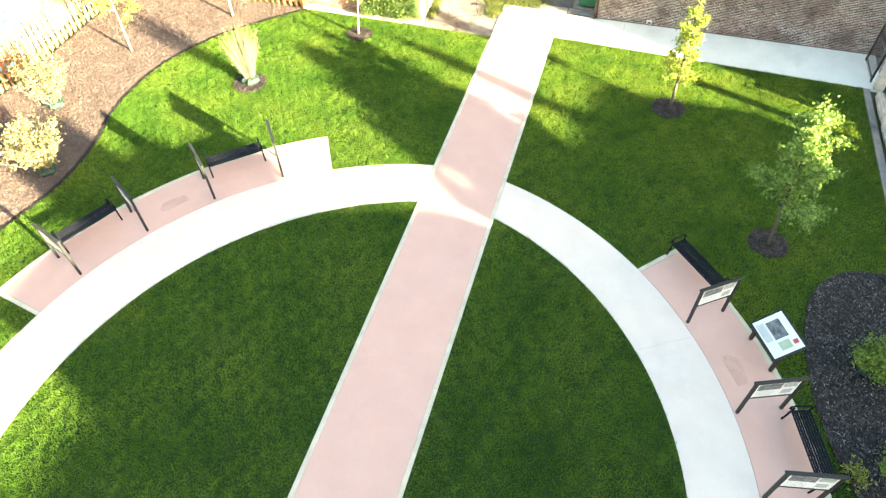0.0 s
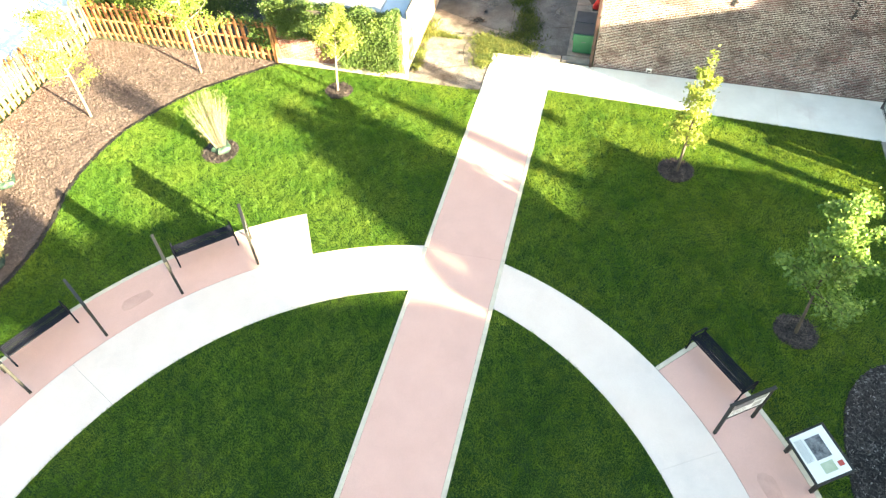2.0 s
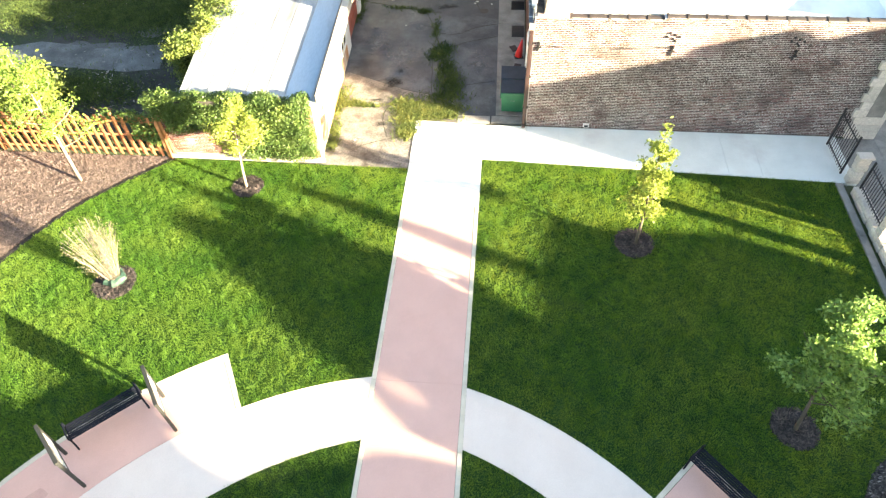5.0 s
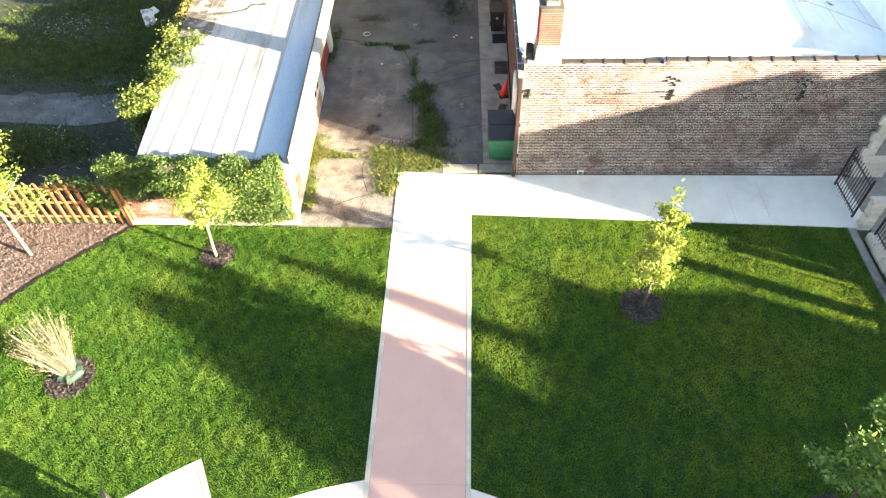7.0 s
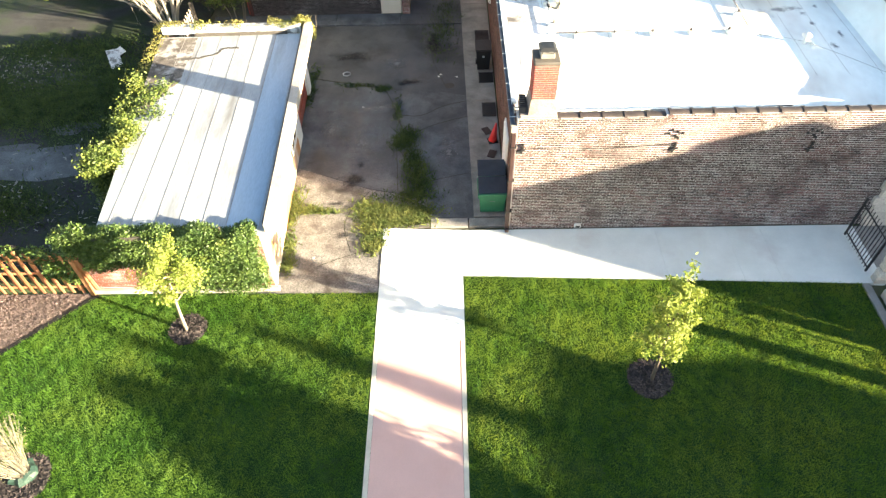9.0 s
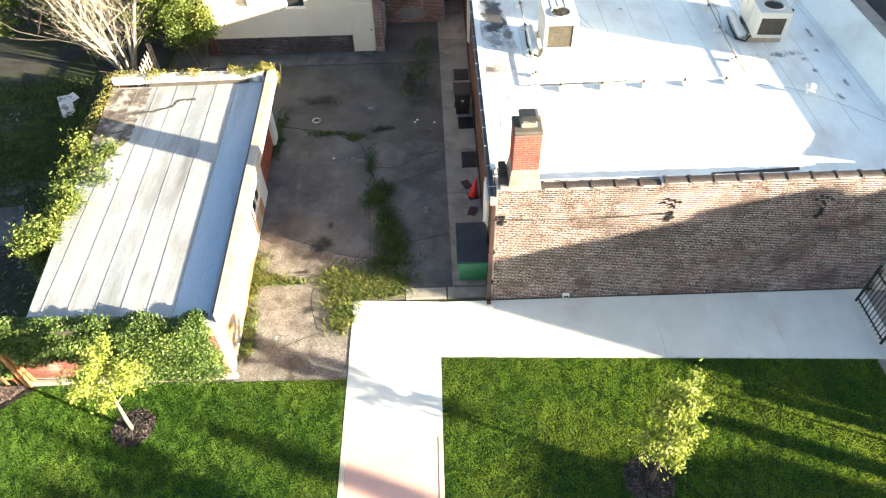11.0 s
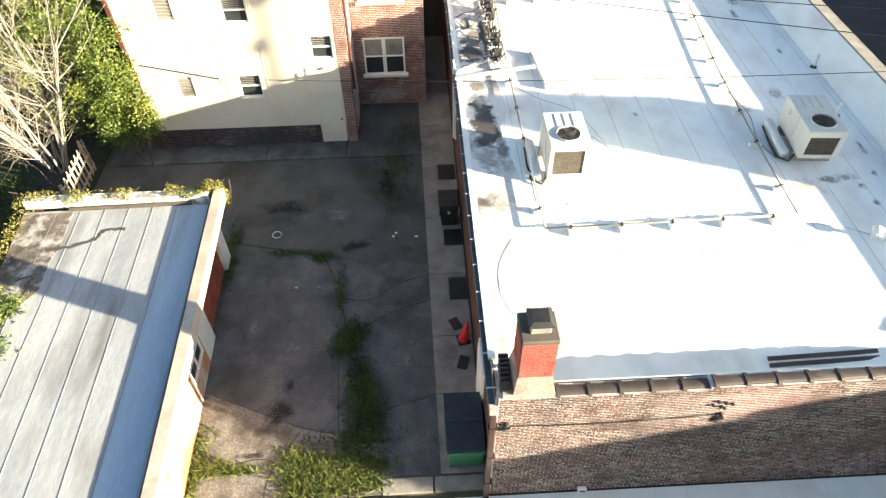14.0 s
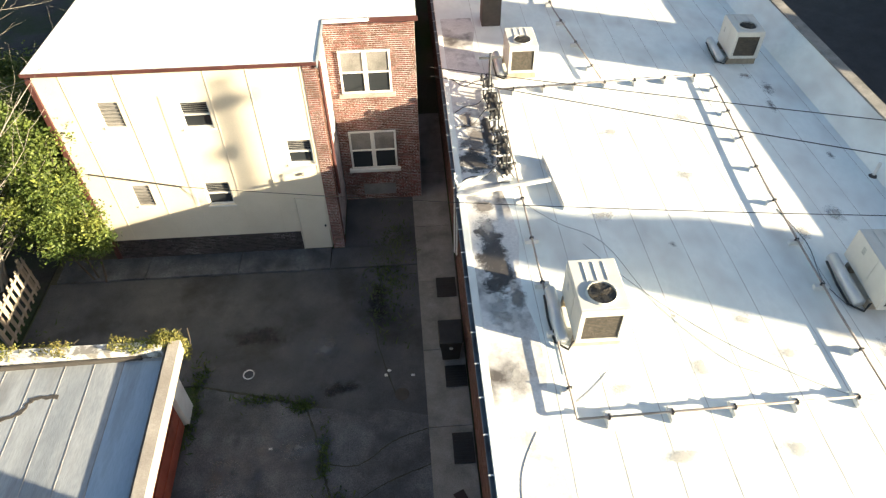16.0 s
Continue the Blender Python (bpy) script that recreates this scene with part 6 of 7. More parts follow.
junk = thing("broken_panel", (-15.08, 34.7, -0.02), "broken white panel lying in the vacant lot", "panel")
part("sheet", Geo().box((0, 0, 0.06), (0.5, 1.45, 0.05), pose(0, 0, 0, 5, 4, 28), 0.01), M["white_junk"], junk)
part("sheet", Geo().box((0.1, 0.5, 0.14), (0.35, 0.4, 0.05), pose(0, 0, 0, 16, -8, 50), 0.01), M["white_junk"], junk)
mh = thing("manhole_cover", (-0.35, 32.3, -0.012), "dark round manhole cover in the asphalt", "manhole cover")
part("lid", Geo().tube([(0, 0, 0), (0, 0, 0.012)], 0.2, 16), M["tar"], mh)

# ---- benches and signs ----
def bench(loc, rz):
    b = thing("garden_bench", loc, "dark navy slatted metal bench with curled arm rests", "bench", "garden benches", rz)
    L = 1.80
    for k in range(8):
        part("seat_slat", Geo().box((0, -0.215 + k * 0.061, 0.435 + 0.010 * abs(k - 2.5) ** 0.8), (L, 0.052, 0.016), pose(0, 0, 0, (k - 2.5) * 2.0, 0, 0), 0.005), M["black_metal"], b)
    for y in (-0.19, 0.19):
        part("rail", Geo().box((0, y, 0.405), (L, 0.03, 0.03), None, 0.004), M["black_metal"], b)
    for x in (-L / 2 - 0.02, L / 2 + 0.02):
        part("leg", Geo().tube([(x, -0.29, 0.0), (x, -0.24, 0.2), (x, -0.22, 0.42)], 0.026, 6), M["black_metal"], b)
        part("leg", Geo().tube([(x, 0.29, 0.0), (x, 0.24, 0.2), (x, 0.22, 0.45)], 0.026, 6), M["black_metal"], b)
        part("cross_bar", Geo().box((x, 0, 0.41), (0.04, 0.46, 0.04), None, 0.006), M["black_metal"], b)
        part("arm_rest", Geo().tube([(x, 0.22, 0.44), (x, 0.25, 0.60), (x, 0.17, 0.67), (x, -0.02, 0.66), (x, -0.18, 0.67), (x, -0.28, 0.63), (x, -0.29, 0.55), (x, -0.22, 0.51), (x, -0.17, 0.56)], 0.024, 6), M["black_metal"], b)
    return b
def pol(c, r, a):
    return (c[0] + r * math.cos(radians(a)), c[1] + r * math.sin(radians(a)))
first = None
for c, r, a in ((CLO, 12.88, 132.4), (CLO, 12.88, 155.2), (CRO, 12.60, 42.4), (CRO, 12.60, 16.2)):
    x, y = pol(c, r, a)
    if first is None:
        first = bench((x, y, TOP), a - 90)
    else:
        copy_thing(first, pose(x, y, TOP, 0, 0, a - 90))

def print_panel(s, p, y, w, z0, h, seed):
    """Plain bars and blocks of print on one face of a panel."""
    r = random.Random(seed)
    d = -1 if y < 0 else 1
    def blk(u0, v0, u1, v1, mat, name, lift=0.002):
        part(name, Geo().span((-w / 2 + u0 * w, y, z0 + v0 * h), (-w / 2 + u1 * w, y + d * lift, z0 + v1 * h)), M[mat], p)
    blk(0.05, 0.50, 0.60, 0.90, "print_dark", "picture")
    blk(0.63, 0.60, 0.95, 0.90, "print_grey", "picture")
    blk(0.90, 0.88, 0.97, 0.97, "print_red", "red_corner", 0.004)
    for k in range(5):
        blk(0.06, 0.40 - k * 0.075, 0.48 + r.uniform(-.06, .03), 0.415 - k * 0.075, "print_grey", "text_bar")
    blk(0.66, 0.14, 0.90, 0.44, "print_grey", "picture")
def sign(loc, rz, seed):
    s = thing("information_sign", loc, "dark brown two-post sign with a white printed panel", "sign", "information signs", rz)
    W = 1.14
    for x in (-W / 2, W / 2):
        part("post", Geo().box((x, 0, 0.76), (0.075, 0.075, 1.52), None, 0.008), M["sign_metal"], s)
    part("top_rail", Geo().box((0, 0, 1.50), (W + 0.16, 0.09, 0.06), None, 0.01), M["sign_metal"], s)
    part("bottom_rail", Geo().box((0, 0, 0.78), (W - 0.08, 0.05, 0.05), None, 0.008), M["sign_metal"], s)
    p = part("panel", Geo().box((0, 0, 1.135), (W - 0.09, 0.025, 0.66), None, 0.004), M["panel_white"], s, "white printed panel")
    for y in (-0.0135, 0.0135):
        print_panel(s, p, y, W - 0.09, 0.805, 0.66, seed)
    return s
first = None
for c, r, a in ((CLO, 12.17, 126.3), (CLO, 12.17, 137.9), (CLO, 12.17, 149.3), (CLO, 12.17, 160.7), (CRO, 11.9, 35.8), (CRO, 11.88, 21.75), (CRO, 11.88, 11.0)):
    x, y = pol(c, r, a)
    if first is None:
        first = sign((x, y, TOP), a, 1)
    else:
        copy_thing(first, pose(x, y, TOP, 0, 0, a))
x, y = pol(CRO, 12.66, 28.8)
lec = thing("tilted_panel", (x, y, TOP), "tilted white interpretive panel on two dark posts", "sign", rz=28.8)
tilt = pose(0, 0, 0, 0, -28, 0)
for s in (-0.5, 0.5):
    part("post", Geo().box((0.0, s, 0.40), (0.09, 0.09, 0.80), None, 0.008), M["sign_metal"], lec)
part("tray", Geo().box((0.16, 0, 0.90), (0.90, 1.22, 0.04), tilt, 0.01), M["sign_metal"], lec)
pn = part("panel", Geo().box((0.16 - 0.012, 0, 0.924), (0.78, 1.10, 0.016), tilt, 0.003), M["panel_white"], lec, "white printed panel")
def tilted(u0, v0, u1, v1, mat, name, up=0.012):
    cu, cv = (u0 + u1) / 2, (v0 + v1) / 2
    c = Vector((0.148, 0, 0.924)) + tilt.to_3x3() @ Vector((cv, cu, up))
    part(name, Geo().box(c, (abs(v1 - v0), abs(u1 - u0), 0.006), tilt), M[mat], pn)
tilted(0.40, -0.12, -0.12, 0.22, "print_dark", "picture")
tilted(-0.20, -0.12, -0.44, 0.16, "print_green", "picture")
tilted(-0.28, 0.22, -0.40, 0.34, "print_red", "red_corner")
for k in range(6):
    tilted(0.44, -0.34 + k * 0.03, -0.10, -0.328 + k * 0.03, "print_grey", "text_bar")

# ---- plants ----
def soft_tree(name, loc, h, base, rad, leafmat, n, seed, label, bark="bark", lean=(0, 0), leaf=0.06, trunk=0.045, limbs=11, up=0.75, cat="tree", shape=1.0):
    rng = np.random.default_rng(seed)
    r = random.Random(seed)
    t = thing(name, loc, label, cat)
    def spine(z):
        k = z / h
        return Vector((lean[0] * k + 0.05 * math.sin(3 * k + seed), lean[1] * k + 0.05 * math.cos(2.3 * k + seed), z))
    part("trunk", Geo().tube([spine(h * 0.92 * k / 8) for k in range(9)], [trunk * (1.25 - 1.1 * k / 8) for k in range(9)], 8), M[bark], t, smooth=True)
    br, pts = Geo(), []
    for k in range(limbs):
        z = base * 0.92 + (h - base) * 0.78 * (k / limbs) ** 0.9
        f = (z - base) / (h - base)
        reach = rad * max(0.3, (1 - f * 0.75) ** 0.8 * shape) * r.uniform(0.75, 1.2)
        a = k * 2.4 + r.uniform(-.4, .4)
        p0 = spine(z)
        end = p0 + Vector((math.cos(a) * reach, math.sin(a) * reach, reach * up * r.uniform(0.6, 1.2)))
        mid = p0.lerp(end, 0.5) + Vector((r.uniform(-.08, .08), r.uniform(-.08, .08), -0.04))
        br.tube([p0, mid, end], [trunk * 0.5, trunk * 0.32, trunk * 0.1], 5)
        for j in range(7):
            q = p0.lerp(end, 0.25 + 0.75 * r.random())
            e = q + Vector((r.gauss(0, 1), r.gauss(0, 1), r.gauss(0.35, 0.8))).normalized() * reach * r.uniform(0.2, 0.5)
            br.tube([q, e], [trunk * 0.16, trunk * 0.05], 4)
            for _ in range(3):
                pts.append((q.lerp(e, r.uniform(0.35, 1.1)), reach * 0.09 + 0.035))
    for k in range(12):
        pts.append((spine(h * (0.8 + 0.2 * k / 12)) , rad * 0.15))
    part("branchwork", br, M[bark], t)
    idx = rng.integers(0, len(pts), n)
    c = np.array([tuple(p[0]) for p in pts])[idx]
    s = np.array([p[1] for p in pts])[idx]
    p = c + rng.normal(0, 1, (n, 3)) * s[:, None] * np.array([1, 1, 0.8])
    part("crown", leaves("crown", p, leaf, M[leafmat], rng, 0.3), None, t)
    return t

def basin(loc, r, seed):
    b = thing("mulch_ring", loc, "dark mulch ring round a planting in the lawn", "mulch ring", "mulch rings")
    g = Geo()
    n, rr = 22, random.Random(seed)
    ring = [(r * (1 + rr.uniform(-.07, .07)) * math.cos(2 * math.pi * k / n), r * (1 + rr.uniform(-.07, .07)) * math.sin(2 * math.pi * k / n)) for k in range(n)]
    vs = [(x, y, -0.02) for x, y in ring] + [(x * 0.85, y * 0.85, 0.045) for x, y in ring] + [(x * 0.4, y * 0.4, 0.035) for x, y in ring]
    g.add(vs, [(k, (k + 1) % n, n + (k + 1) % n, n + k) for k in range(n)] + [(n + k, n + (k + 1) % n, 2 * n + (k + 1) % n, 2 * n + k) for k in range(n)] + [tuple(range(2 * n, 3 * n))])
    part("mound", g, M["dark_mulch"], b)
    rng = np.random.default_rng(seed)
    a, q = rng.uniform(0, 2 * np.pi, 900), np.sqrt(rng.uniform(0, 1, 900)) * r * 0.98
    tagged(part("mulch", chips("mulch_chips", np.stack([q * np.cos(a), q * np.sin(a), 0.05 + 0.012 * rng.random(900)], 1), 0.035, M["basin_chips"], rng), None, b), kind="stuff")
BASINS = [(4.95, 18.45, 0.62), (8.30, 12.47, 0.60), (-8.05, 20.25, 0.55), (-11.0, 15.85, 0.68)]
for i, (x, y, r) in enumerate(BASINS):
    basin((x, y, 0), r, i + 3)
soft_tree("young_tree", (4.95, 18.45, 0.03), 4.6, 1.15, 0.58, "leaf_yellow", 4000, 21, "slender young tree with yellow-green leaves in a mulch ring", lean=(0.1, 0.25), leaf=0.048, up=0.9, limbs=16)
soft_tree("young_tree", (8.30, 12.47, 0.03), 5.0, 1.35, 0.98, "leaf_fresh", 6600, 22, "spreading young tree with light green leaves in a mulch ring", lean=(-0.22, 0.40), leaf=0.056, up=0.75, trunk=0.042, limbs=17)
soft_tree("young_tree", (-8.05, 20.25, 0.03), 3.75, 1.45, 0.85, "leaf_yellow", 5000, 23, "small tree with a dense yellow crown in a mulch ring", "pale_bark", lean=(0.35, -0.1), leaf=0.04, up=0.8, limbs=12)
soft_tree("young_tree", (-14.07, 20.2, 0.02), 5.5, 1.6, 1.0, "leaf_lime", 4600, 24, "young tree with yellow-green leaves in the mulch bed", "pale_bark", leaf=0.043, up=0.8, limbs=14)
soft_tree("young_tree", (-16.9, 16.55, 0.02), 5.2, 1.5, 1.0, "leaf_yellow", 4000, 25, "young tree with yellow-green leaves in the mulch bed", "pale_bark", leaf=0.043, up=0.8, limbs=14)

def stem_bush(name, loc, h, rad, n, label, leafmat, nleaf, seed, bag=True, leaf=0.045, mat="straw"):
    r, rng = random.Random(seed), np.random.default_rng(seed)
    t = thing(name, loc, label, "shrub")
    g, tips = Geo(), []
    for k in range(n):
        a, q = r.uniform(0, 6.28), math.sqrt(r.random())
        top = Vector((math.cos(a) * rad * q, math.sin(a) * rad * q, h * r.uniform(0.7, 1.05) * (1 - 0.25 * q)))
        foot = Vector((math.cos(a) * 0.16 * q, math.sin(a) * 0.16 * q, 0.02))
        mid = foot.lerp(top, 0.5) + Vector((-math.cos(a), -math.sin(a), 0)) * 0.06 * q
        g.tube([foot, mid, top], [0.006, 0.005, 0.0025], 4, False)
        tips += [foot.lerp(top, s) for s in (0.45, 0.6, 0.75, 0.9, 1.0)]
        e = mid.lerp(top, 0.4) + Vector((r.gauss(0, .12), r.gauss(0, .12), r.uniform(.1, .3)))
        g.tube([mid.lerp(top, 0.2), e], [0.007, 0.003], 4, False)
        tips.append(e)
    part("brushwood", g, M[mat], t, "", "stuff")
    if nleaf:
        c = np.array([tuple(p) for p in tips])[rng.integers(0, len(tips), nleaf)]
        part("foliage", leaves("foliage", c + rng.normal(0, 0.07, (nleaf, 3)), leaf, M[leafmat], rng), None, t)
    if bag:
        b = Geo()
        n2 = 14
        vs = []
        for z, rr in ((0.0, 0.30), (0.10, 0.35), (0.20, 0.31), (0.25, 0.22)):
            vs += [(rr * (1 + 0.13 * math.sin(5 * k + z * 9)) * math.cos(2 * math.pi * k / n2), rr * (1 + 0.13 * math.cos(4 * k + z * 7)) * math.sin(2 * math.pi * k / n2), z + 0.02 * math.sin(3 * k)) for k in range(n2)]
        b.add(vs, [(j * n2 + k, j * n2 + (k + 1) % n2, (j + 1) * n2 + (k + 1) % n2, (j + 1) * n2 + k) for j in range(3) for k in range(n2)])
        part("root_bag", b, M["bag"], t, "green root bag")
    return t
stem_bush("dry_shrub", (-11.0, 15.95, 0.03), 2.8, 0.80, 115, "pale straw-coloured shrub in a green root bag", "straw_leaf", 1300, 31, leaf=0.022)
stem_bush("dry_shrub", (-15.45, 9.35, 0.02), 2.2, 1.15, 90, "pale yellow leafy shrub in a green root bag", "straw_leaf", 2600, 32, leaf=0.055)
stem_bush("dry_shrub", (-17.6, 12.6, 0.02), 2.2, 1.1, 80, "pale yellow leafy shrub in a green root bag", "straw_leaf", 2000, 33, leaf=0.055)
stem_bush("dry_shrub", (-17.9, 9.2, 0.02), 1.9, 1.0, 70, "pale yellow leafy shrub in the mulch bed", "straw_leaf", 1600, 34, leaf=0.05)
stem_bush("green_shrub", (10.75, 8.6, 0.02), 0.95, 0.75, 70, "low green shrub in the dark mulch bed", "leaf_lime", 2600, 35, True, 0.045, "bark")
stem_bush("green_shrub", (10.0, 5.35, 0.02), 0.35, 0.30, 20, "small yellow-green plant in the dark mulch bed", "leaf_yellow", 350, 36, False, 0.04, "bark")
stem_bush("green_shrub", (11.0, 5.9, 0.02), 0.8, 0.65, 60, "low green shrub in the dark mulch bed", "leaf_lime", 2000, 37, False, 0.045, "bark")

def leaf_mass(name, loc, blobs, n, leafmat, label, seed, leaf=0.09, spread=1.0, cat="bush", bark="bark"):
    """A bush: clumps of leaves round many centres, on thin stems."""
    rng, r = np.random.default_rng(seed), random.Random(seed)
    t = thing(name, loc, label, cat)
    g, cs = Geo(), []
    for (x, y, z, rr) in blobs:
        for _ in range(max(3, int(rr * 9))):
            v = Vector((r.gauss(0, 1), r.gauss(0, 1), r.gauss(0, 1))).normalized() * rr * r.uniform(0.55, 1.1)
            cs.append((x + v.x, y + v.y, max(0.1, z + v.z * 0.85), (0.10 + 0.16 * rr) * spread))
        if r.random() < 0.35:
            g.tube([(x * 0.25, y * 0.25, 0), (x * 0.7, y * 0.7, z * 0.5), (x, y, z)], [0.035, 0.025, 0.012], 5)
    part("brushwood", g, M[bark], t, "", "stuff")
    c = np.array(cs)
    i = rng.integers(0, len(c), n)
    p = c[i, :3] + rng.normal(0, 1, (n, 3)) * c[i, 3:4]
    p[:, 2] = np.maximum(p[:, 2], 0.03)
    part("foliage", leaves("foliage", p, leaf, M[leafmat], rng, 0.3), None, t)
    return t
bl = random.Random(77)
def heap(w, d, h, n, rr=0.5):
    return [(bl.uniform(-w, w), bl.uniform(-d, d), bl.uniform(0.25 * h, h), rr * bl.uniform(0.7, 1.3)) for _ in range(n)]
leaf_mass("lot_bush", (-10.9, 26.4, -0.02), heap(0.55, 1.9, 2.75, 30, 0.44), 44000, "leaf_green", "tall green bush growing against the garage", 41, 0.048)
leaf_mass("fence_bush", (-18.6, 23.0, -0.02), heap(1.4, 0.9, 3.0, 14, 0.7), 13000, "leaf_lime", "dense bush behind the wooden fence", 42, 0.06)
leaf_mass("fence_bush", (-17.0, 23.0, -0.02), heap(1.1, 0.7, 2.4, 13, 0.55), 11000, "leaf_green", "dense green bush behind the wooden fence", 43, 0.06)
leaf_mass("fence_bush", (-19.9, 23.3, -0.02), heap(0.9, 0.9, 2.9, 12, 0.6), 10000, "leaf_lime", "dense bush at the fence corner", 44, 0.06)
leaf_mass("rear_tree", (-11.6, 39.4, -0.05), heap(1.7, 1.9, 6.0, 46, 0.75), 62000, "leaf_green", "leafy green tree beside the beige building", 46, 0.052, cat="tree")
leaf_mass("rear_tree", (-14.6, 41.5, -0.05), heap(1.9, 2.0, 5.6, 34, 0.8), 16000, "leaf_green", "leafy green tree behind the vacant lot", 47, 0.11, cat="tree")
leaf_mass("rear_tree", (-10.0, 37.3, -0.05), [b for b in heap(0.9, 0.5, 3.9, 26, 0.45) if b[2] > 1.9], 13000, "leaf_green", "leafy shrub overgrowing the beige building's corner", 49, 0.05, cat="tree")
leaf_mass("rear_tree", (-19.5, 42.0, -0.05), heap(2.8, 1.8, 5.0, 40, 0.9), 15000, "leaf_green", "leafy green trees at the far side of the lot", 50, 0.12, cat="tree")

def bare_tree(loc, seed, h=6.2, n=7):
    r = random.Random(seed)
    t = thing("bare_tree", loc, "bare many-stemmed tree with pale bark and thin twigs", "tree")
    g = Geo()
    stems = []
    def grow(p, d, l, rad, depth):
        pts = [p]
        for _ in range(4):
            d = (d + Vector((r.gauss(0, .10), r.gauss(0, .10), r.gauss(0.03, .07)))).normalized()
            pts.append(pts[-1] + d * l / 4)
        (g if depth else stems[-1]).tube(pts, [rad * (1 - 0.16 * k) for k in range(5)], 7 if depth == 0 else 4, False)
        if depth < 3:
            for k in range((8, 5, 4)[depth]):
                q = pts[1 + k % 4]
                nd = (d + Vector((r.gauss(0, .55), r.gauss(0, .55), r.gauss(.05, .4)))).normalized()
                grow(q, nd, l * r.uniform(.38, .62), rad * 0.33, depth + 1)
    for k in range(n):
        a = k * 6.28 / n + r.uniform(-.3, .3)
        stems.append(Geo())
        grow(Vector((math.cos(a) * .3, math.sin(a) * .3, 0)), Vector((math.cos(a) * .26 + r.gauss(-.02, .1), math.sin(a) * .26 + .02, 1)).normalized(), h * r.uniform(.65, 1), 0.048, 0)
    for s in stems:
        part("stem", s, M["grey_bark"], t, smooth=True)
    part("twigwork", g, M["grey_bark"], t, "thin bare grey twigs", "stuff")
bare_tree((-13.3, 37.3, -0.05), 51, 6.0, 16)

# ivy on the garage front, rear parapet and fence end
def ivy(name, loc, boxes, n, label, seed, mat="leaf_ivy", leaf=0.058):
    rng = np.random.default_rng(seed)
    t = thing(name, loc, label, "ivy")
    vol = np.array([abs((b[3] - b[0]) * (b[5] - b[2]) + 0.3) for b in boxes])
    pick = rng.choice(len(boxes), n, p=vol / vol.sum())
    b = np.array(boxes)[pick]
    p = b[:, :3] + (b[:, 3:] - b[:, :3]) * rng.random((n, 3))
    p += np.stack([0.06 * np.sin(p[:, 2] * 5 + p[:, 0] * 3), 0.06 * np.sin(p[:, 0] * 4) * np.sin(p[:, 2] * 3), 0.07 * np.sin(p[:, 0] * 5)], 1)
    me = leaves("foliage", p - np.array(loc), leaf, M[mat], rng, 0.2)
    part("foliage", me, None, t)
    g = Geo()
    r = random.Random(seed)
    for k in range(14):
        bx = boxes[r.randrange(len(boxes))]
        x = r.uniform(bx[0], bx[3])
        g.tube([(x - loc[0], bx[4] - loc[1] + 0.0, bx[2] - loc[2]), (x + r.uniform(-.2, .2) - loc[0], bx[4] - loc[1], (bx[2] + bx[5]) / 2 - loc[2]), (x + r.uniform(-.4, .4) - loc[0], bx[4] - loc[1], bx[5] - loc[2])], 0.012, 4)
    part("vine", g, M["bark"], t)
ivy("ivy", (-8.2, 21.7, 0.2), [(-8.4, 21.30, 0.30, -5.75, 21.72, 2.75), (-7.9, 21.15, 1.1, -6.0, 21.6, 2.9), (-10.9, 21.35, 1.35, -8.3, 21.74, 2.65), (-11.4, 21.4, 1.7, -10.3, 21.9, 2.75), (-10.9, 21.45, 2.45, -5.8, 21.85, 2.85), (-10.9, 21.45, 2.5, -5.8, 21.85, 2.8)], 85000, "thick ivy hanging over the garage front wall", 61, "leaf_ivy", 0.032)
ivy("ivy", (-12.2, 21.8, 1.6), [(-13.4, 21.60, 1.45, -11.4, 22.0, 1.85), (-12.3, 21.50, 0.75, -11.4, 21.68, 1.6)], 1500, "ivy trailing over the wooden fence end", 62)
ivy("ivy", (-9.0, 32.3, 2.8), [(-11.6, 32.1, 2.75, -8.2, 32.5, 2.98), (-7.2, 32.1, 2.9, -5.8, 32.5, 3.05), (-6.2, 32.2, 2.2, -5.55, 32.6, 3.05), (-11.7, 29.5, 2.3, -11.1, 32.3, 2.7)], 5200, "yellowing ivy on the garage's rear parapet", 63, "leaf_dry", 0.034)

# ---- grass and weeds ----
rng = np.random.default_rng(7)
def lawn_points(n):
    x, y = rng.uniform(-17.2, 12.0, n), rng.uniform(-3.0, 22.1, n)
    px, py = x, y
    x, y = px + rng.normal(0, 0.022, n), py + rng.normal(0, 0.022, n)     # a ragged fringe along the paving
    ok = inside(edge_r + LAWN[len(LAWN_EDGE):], x, y) & ~inside(BED, x, y)
    ok &= ~((x > -2.62) & (x < 0.02))
    for ci, ri, co, ro, pad, left in ((CLI, RLI, CLO, RLO, PAD_L, True), (CRI, RRI, CRO, RRO, PAD_R, False)):
        sel = (x < -1.3) if left else (x >= -1.3)
        d_in, d_out = np.hypot(x - ci[0], y - ci[1]), np.hypot(x - co[0], y - co[1])
        ok &= ~(sel & (d_in > ri - 0.01) & (d_out < ro + 0.01))
        a = np.degrees(np.arctan2(y - co[1], x - co[0]))
        a = np.where(a < -90, a + 360, a)
        lo, hi = sorted(pad[:2])
        ok &= ~(sel & (a > lo - 0.7) & (a < hi + 0.7) & (d_out >= ro - 0.02) & (d_out < pad[2] + 0.14))
    for bx, by, br in BASINS:
        ok &= np.hypot(x - bx, y - by) > br * 0.93
    return np.stack([px, py, np.zeros(n)], 1)[ok]
pts = lawn_points(2100000)
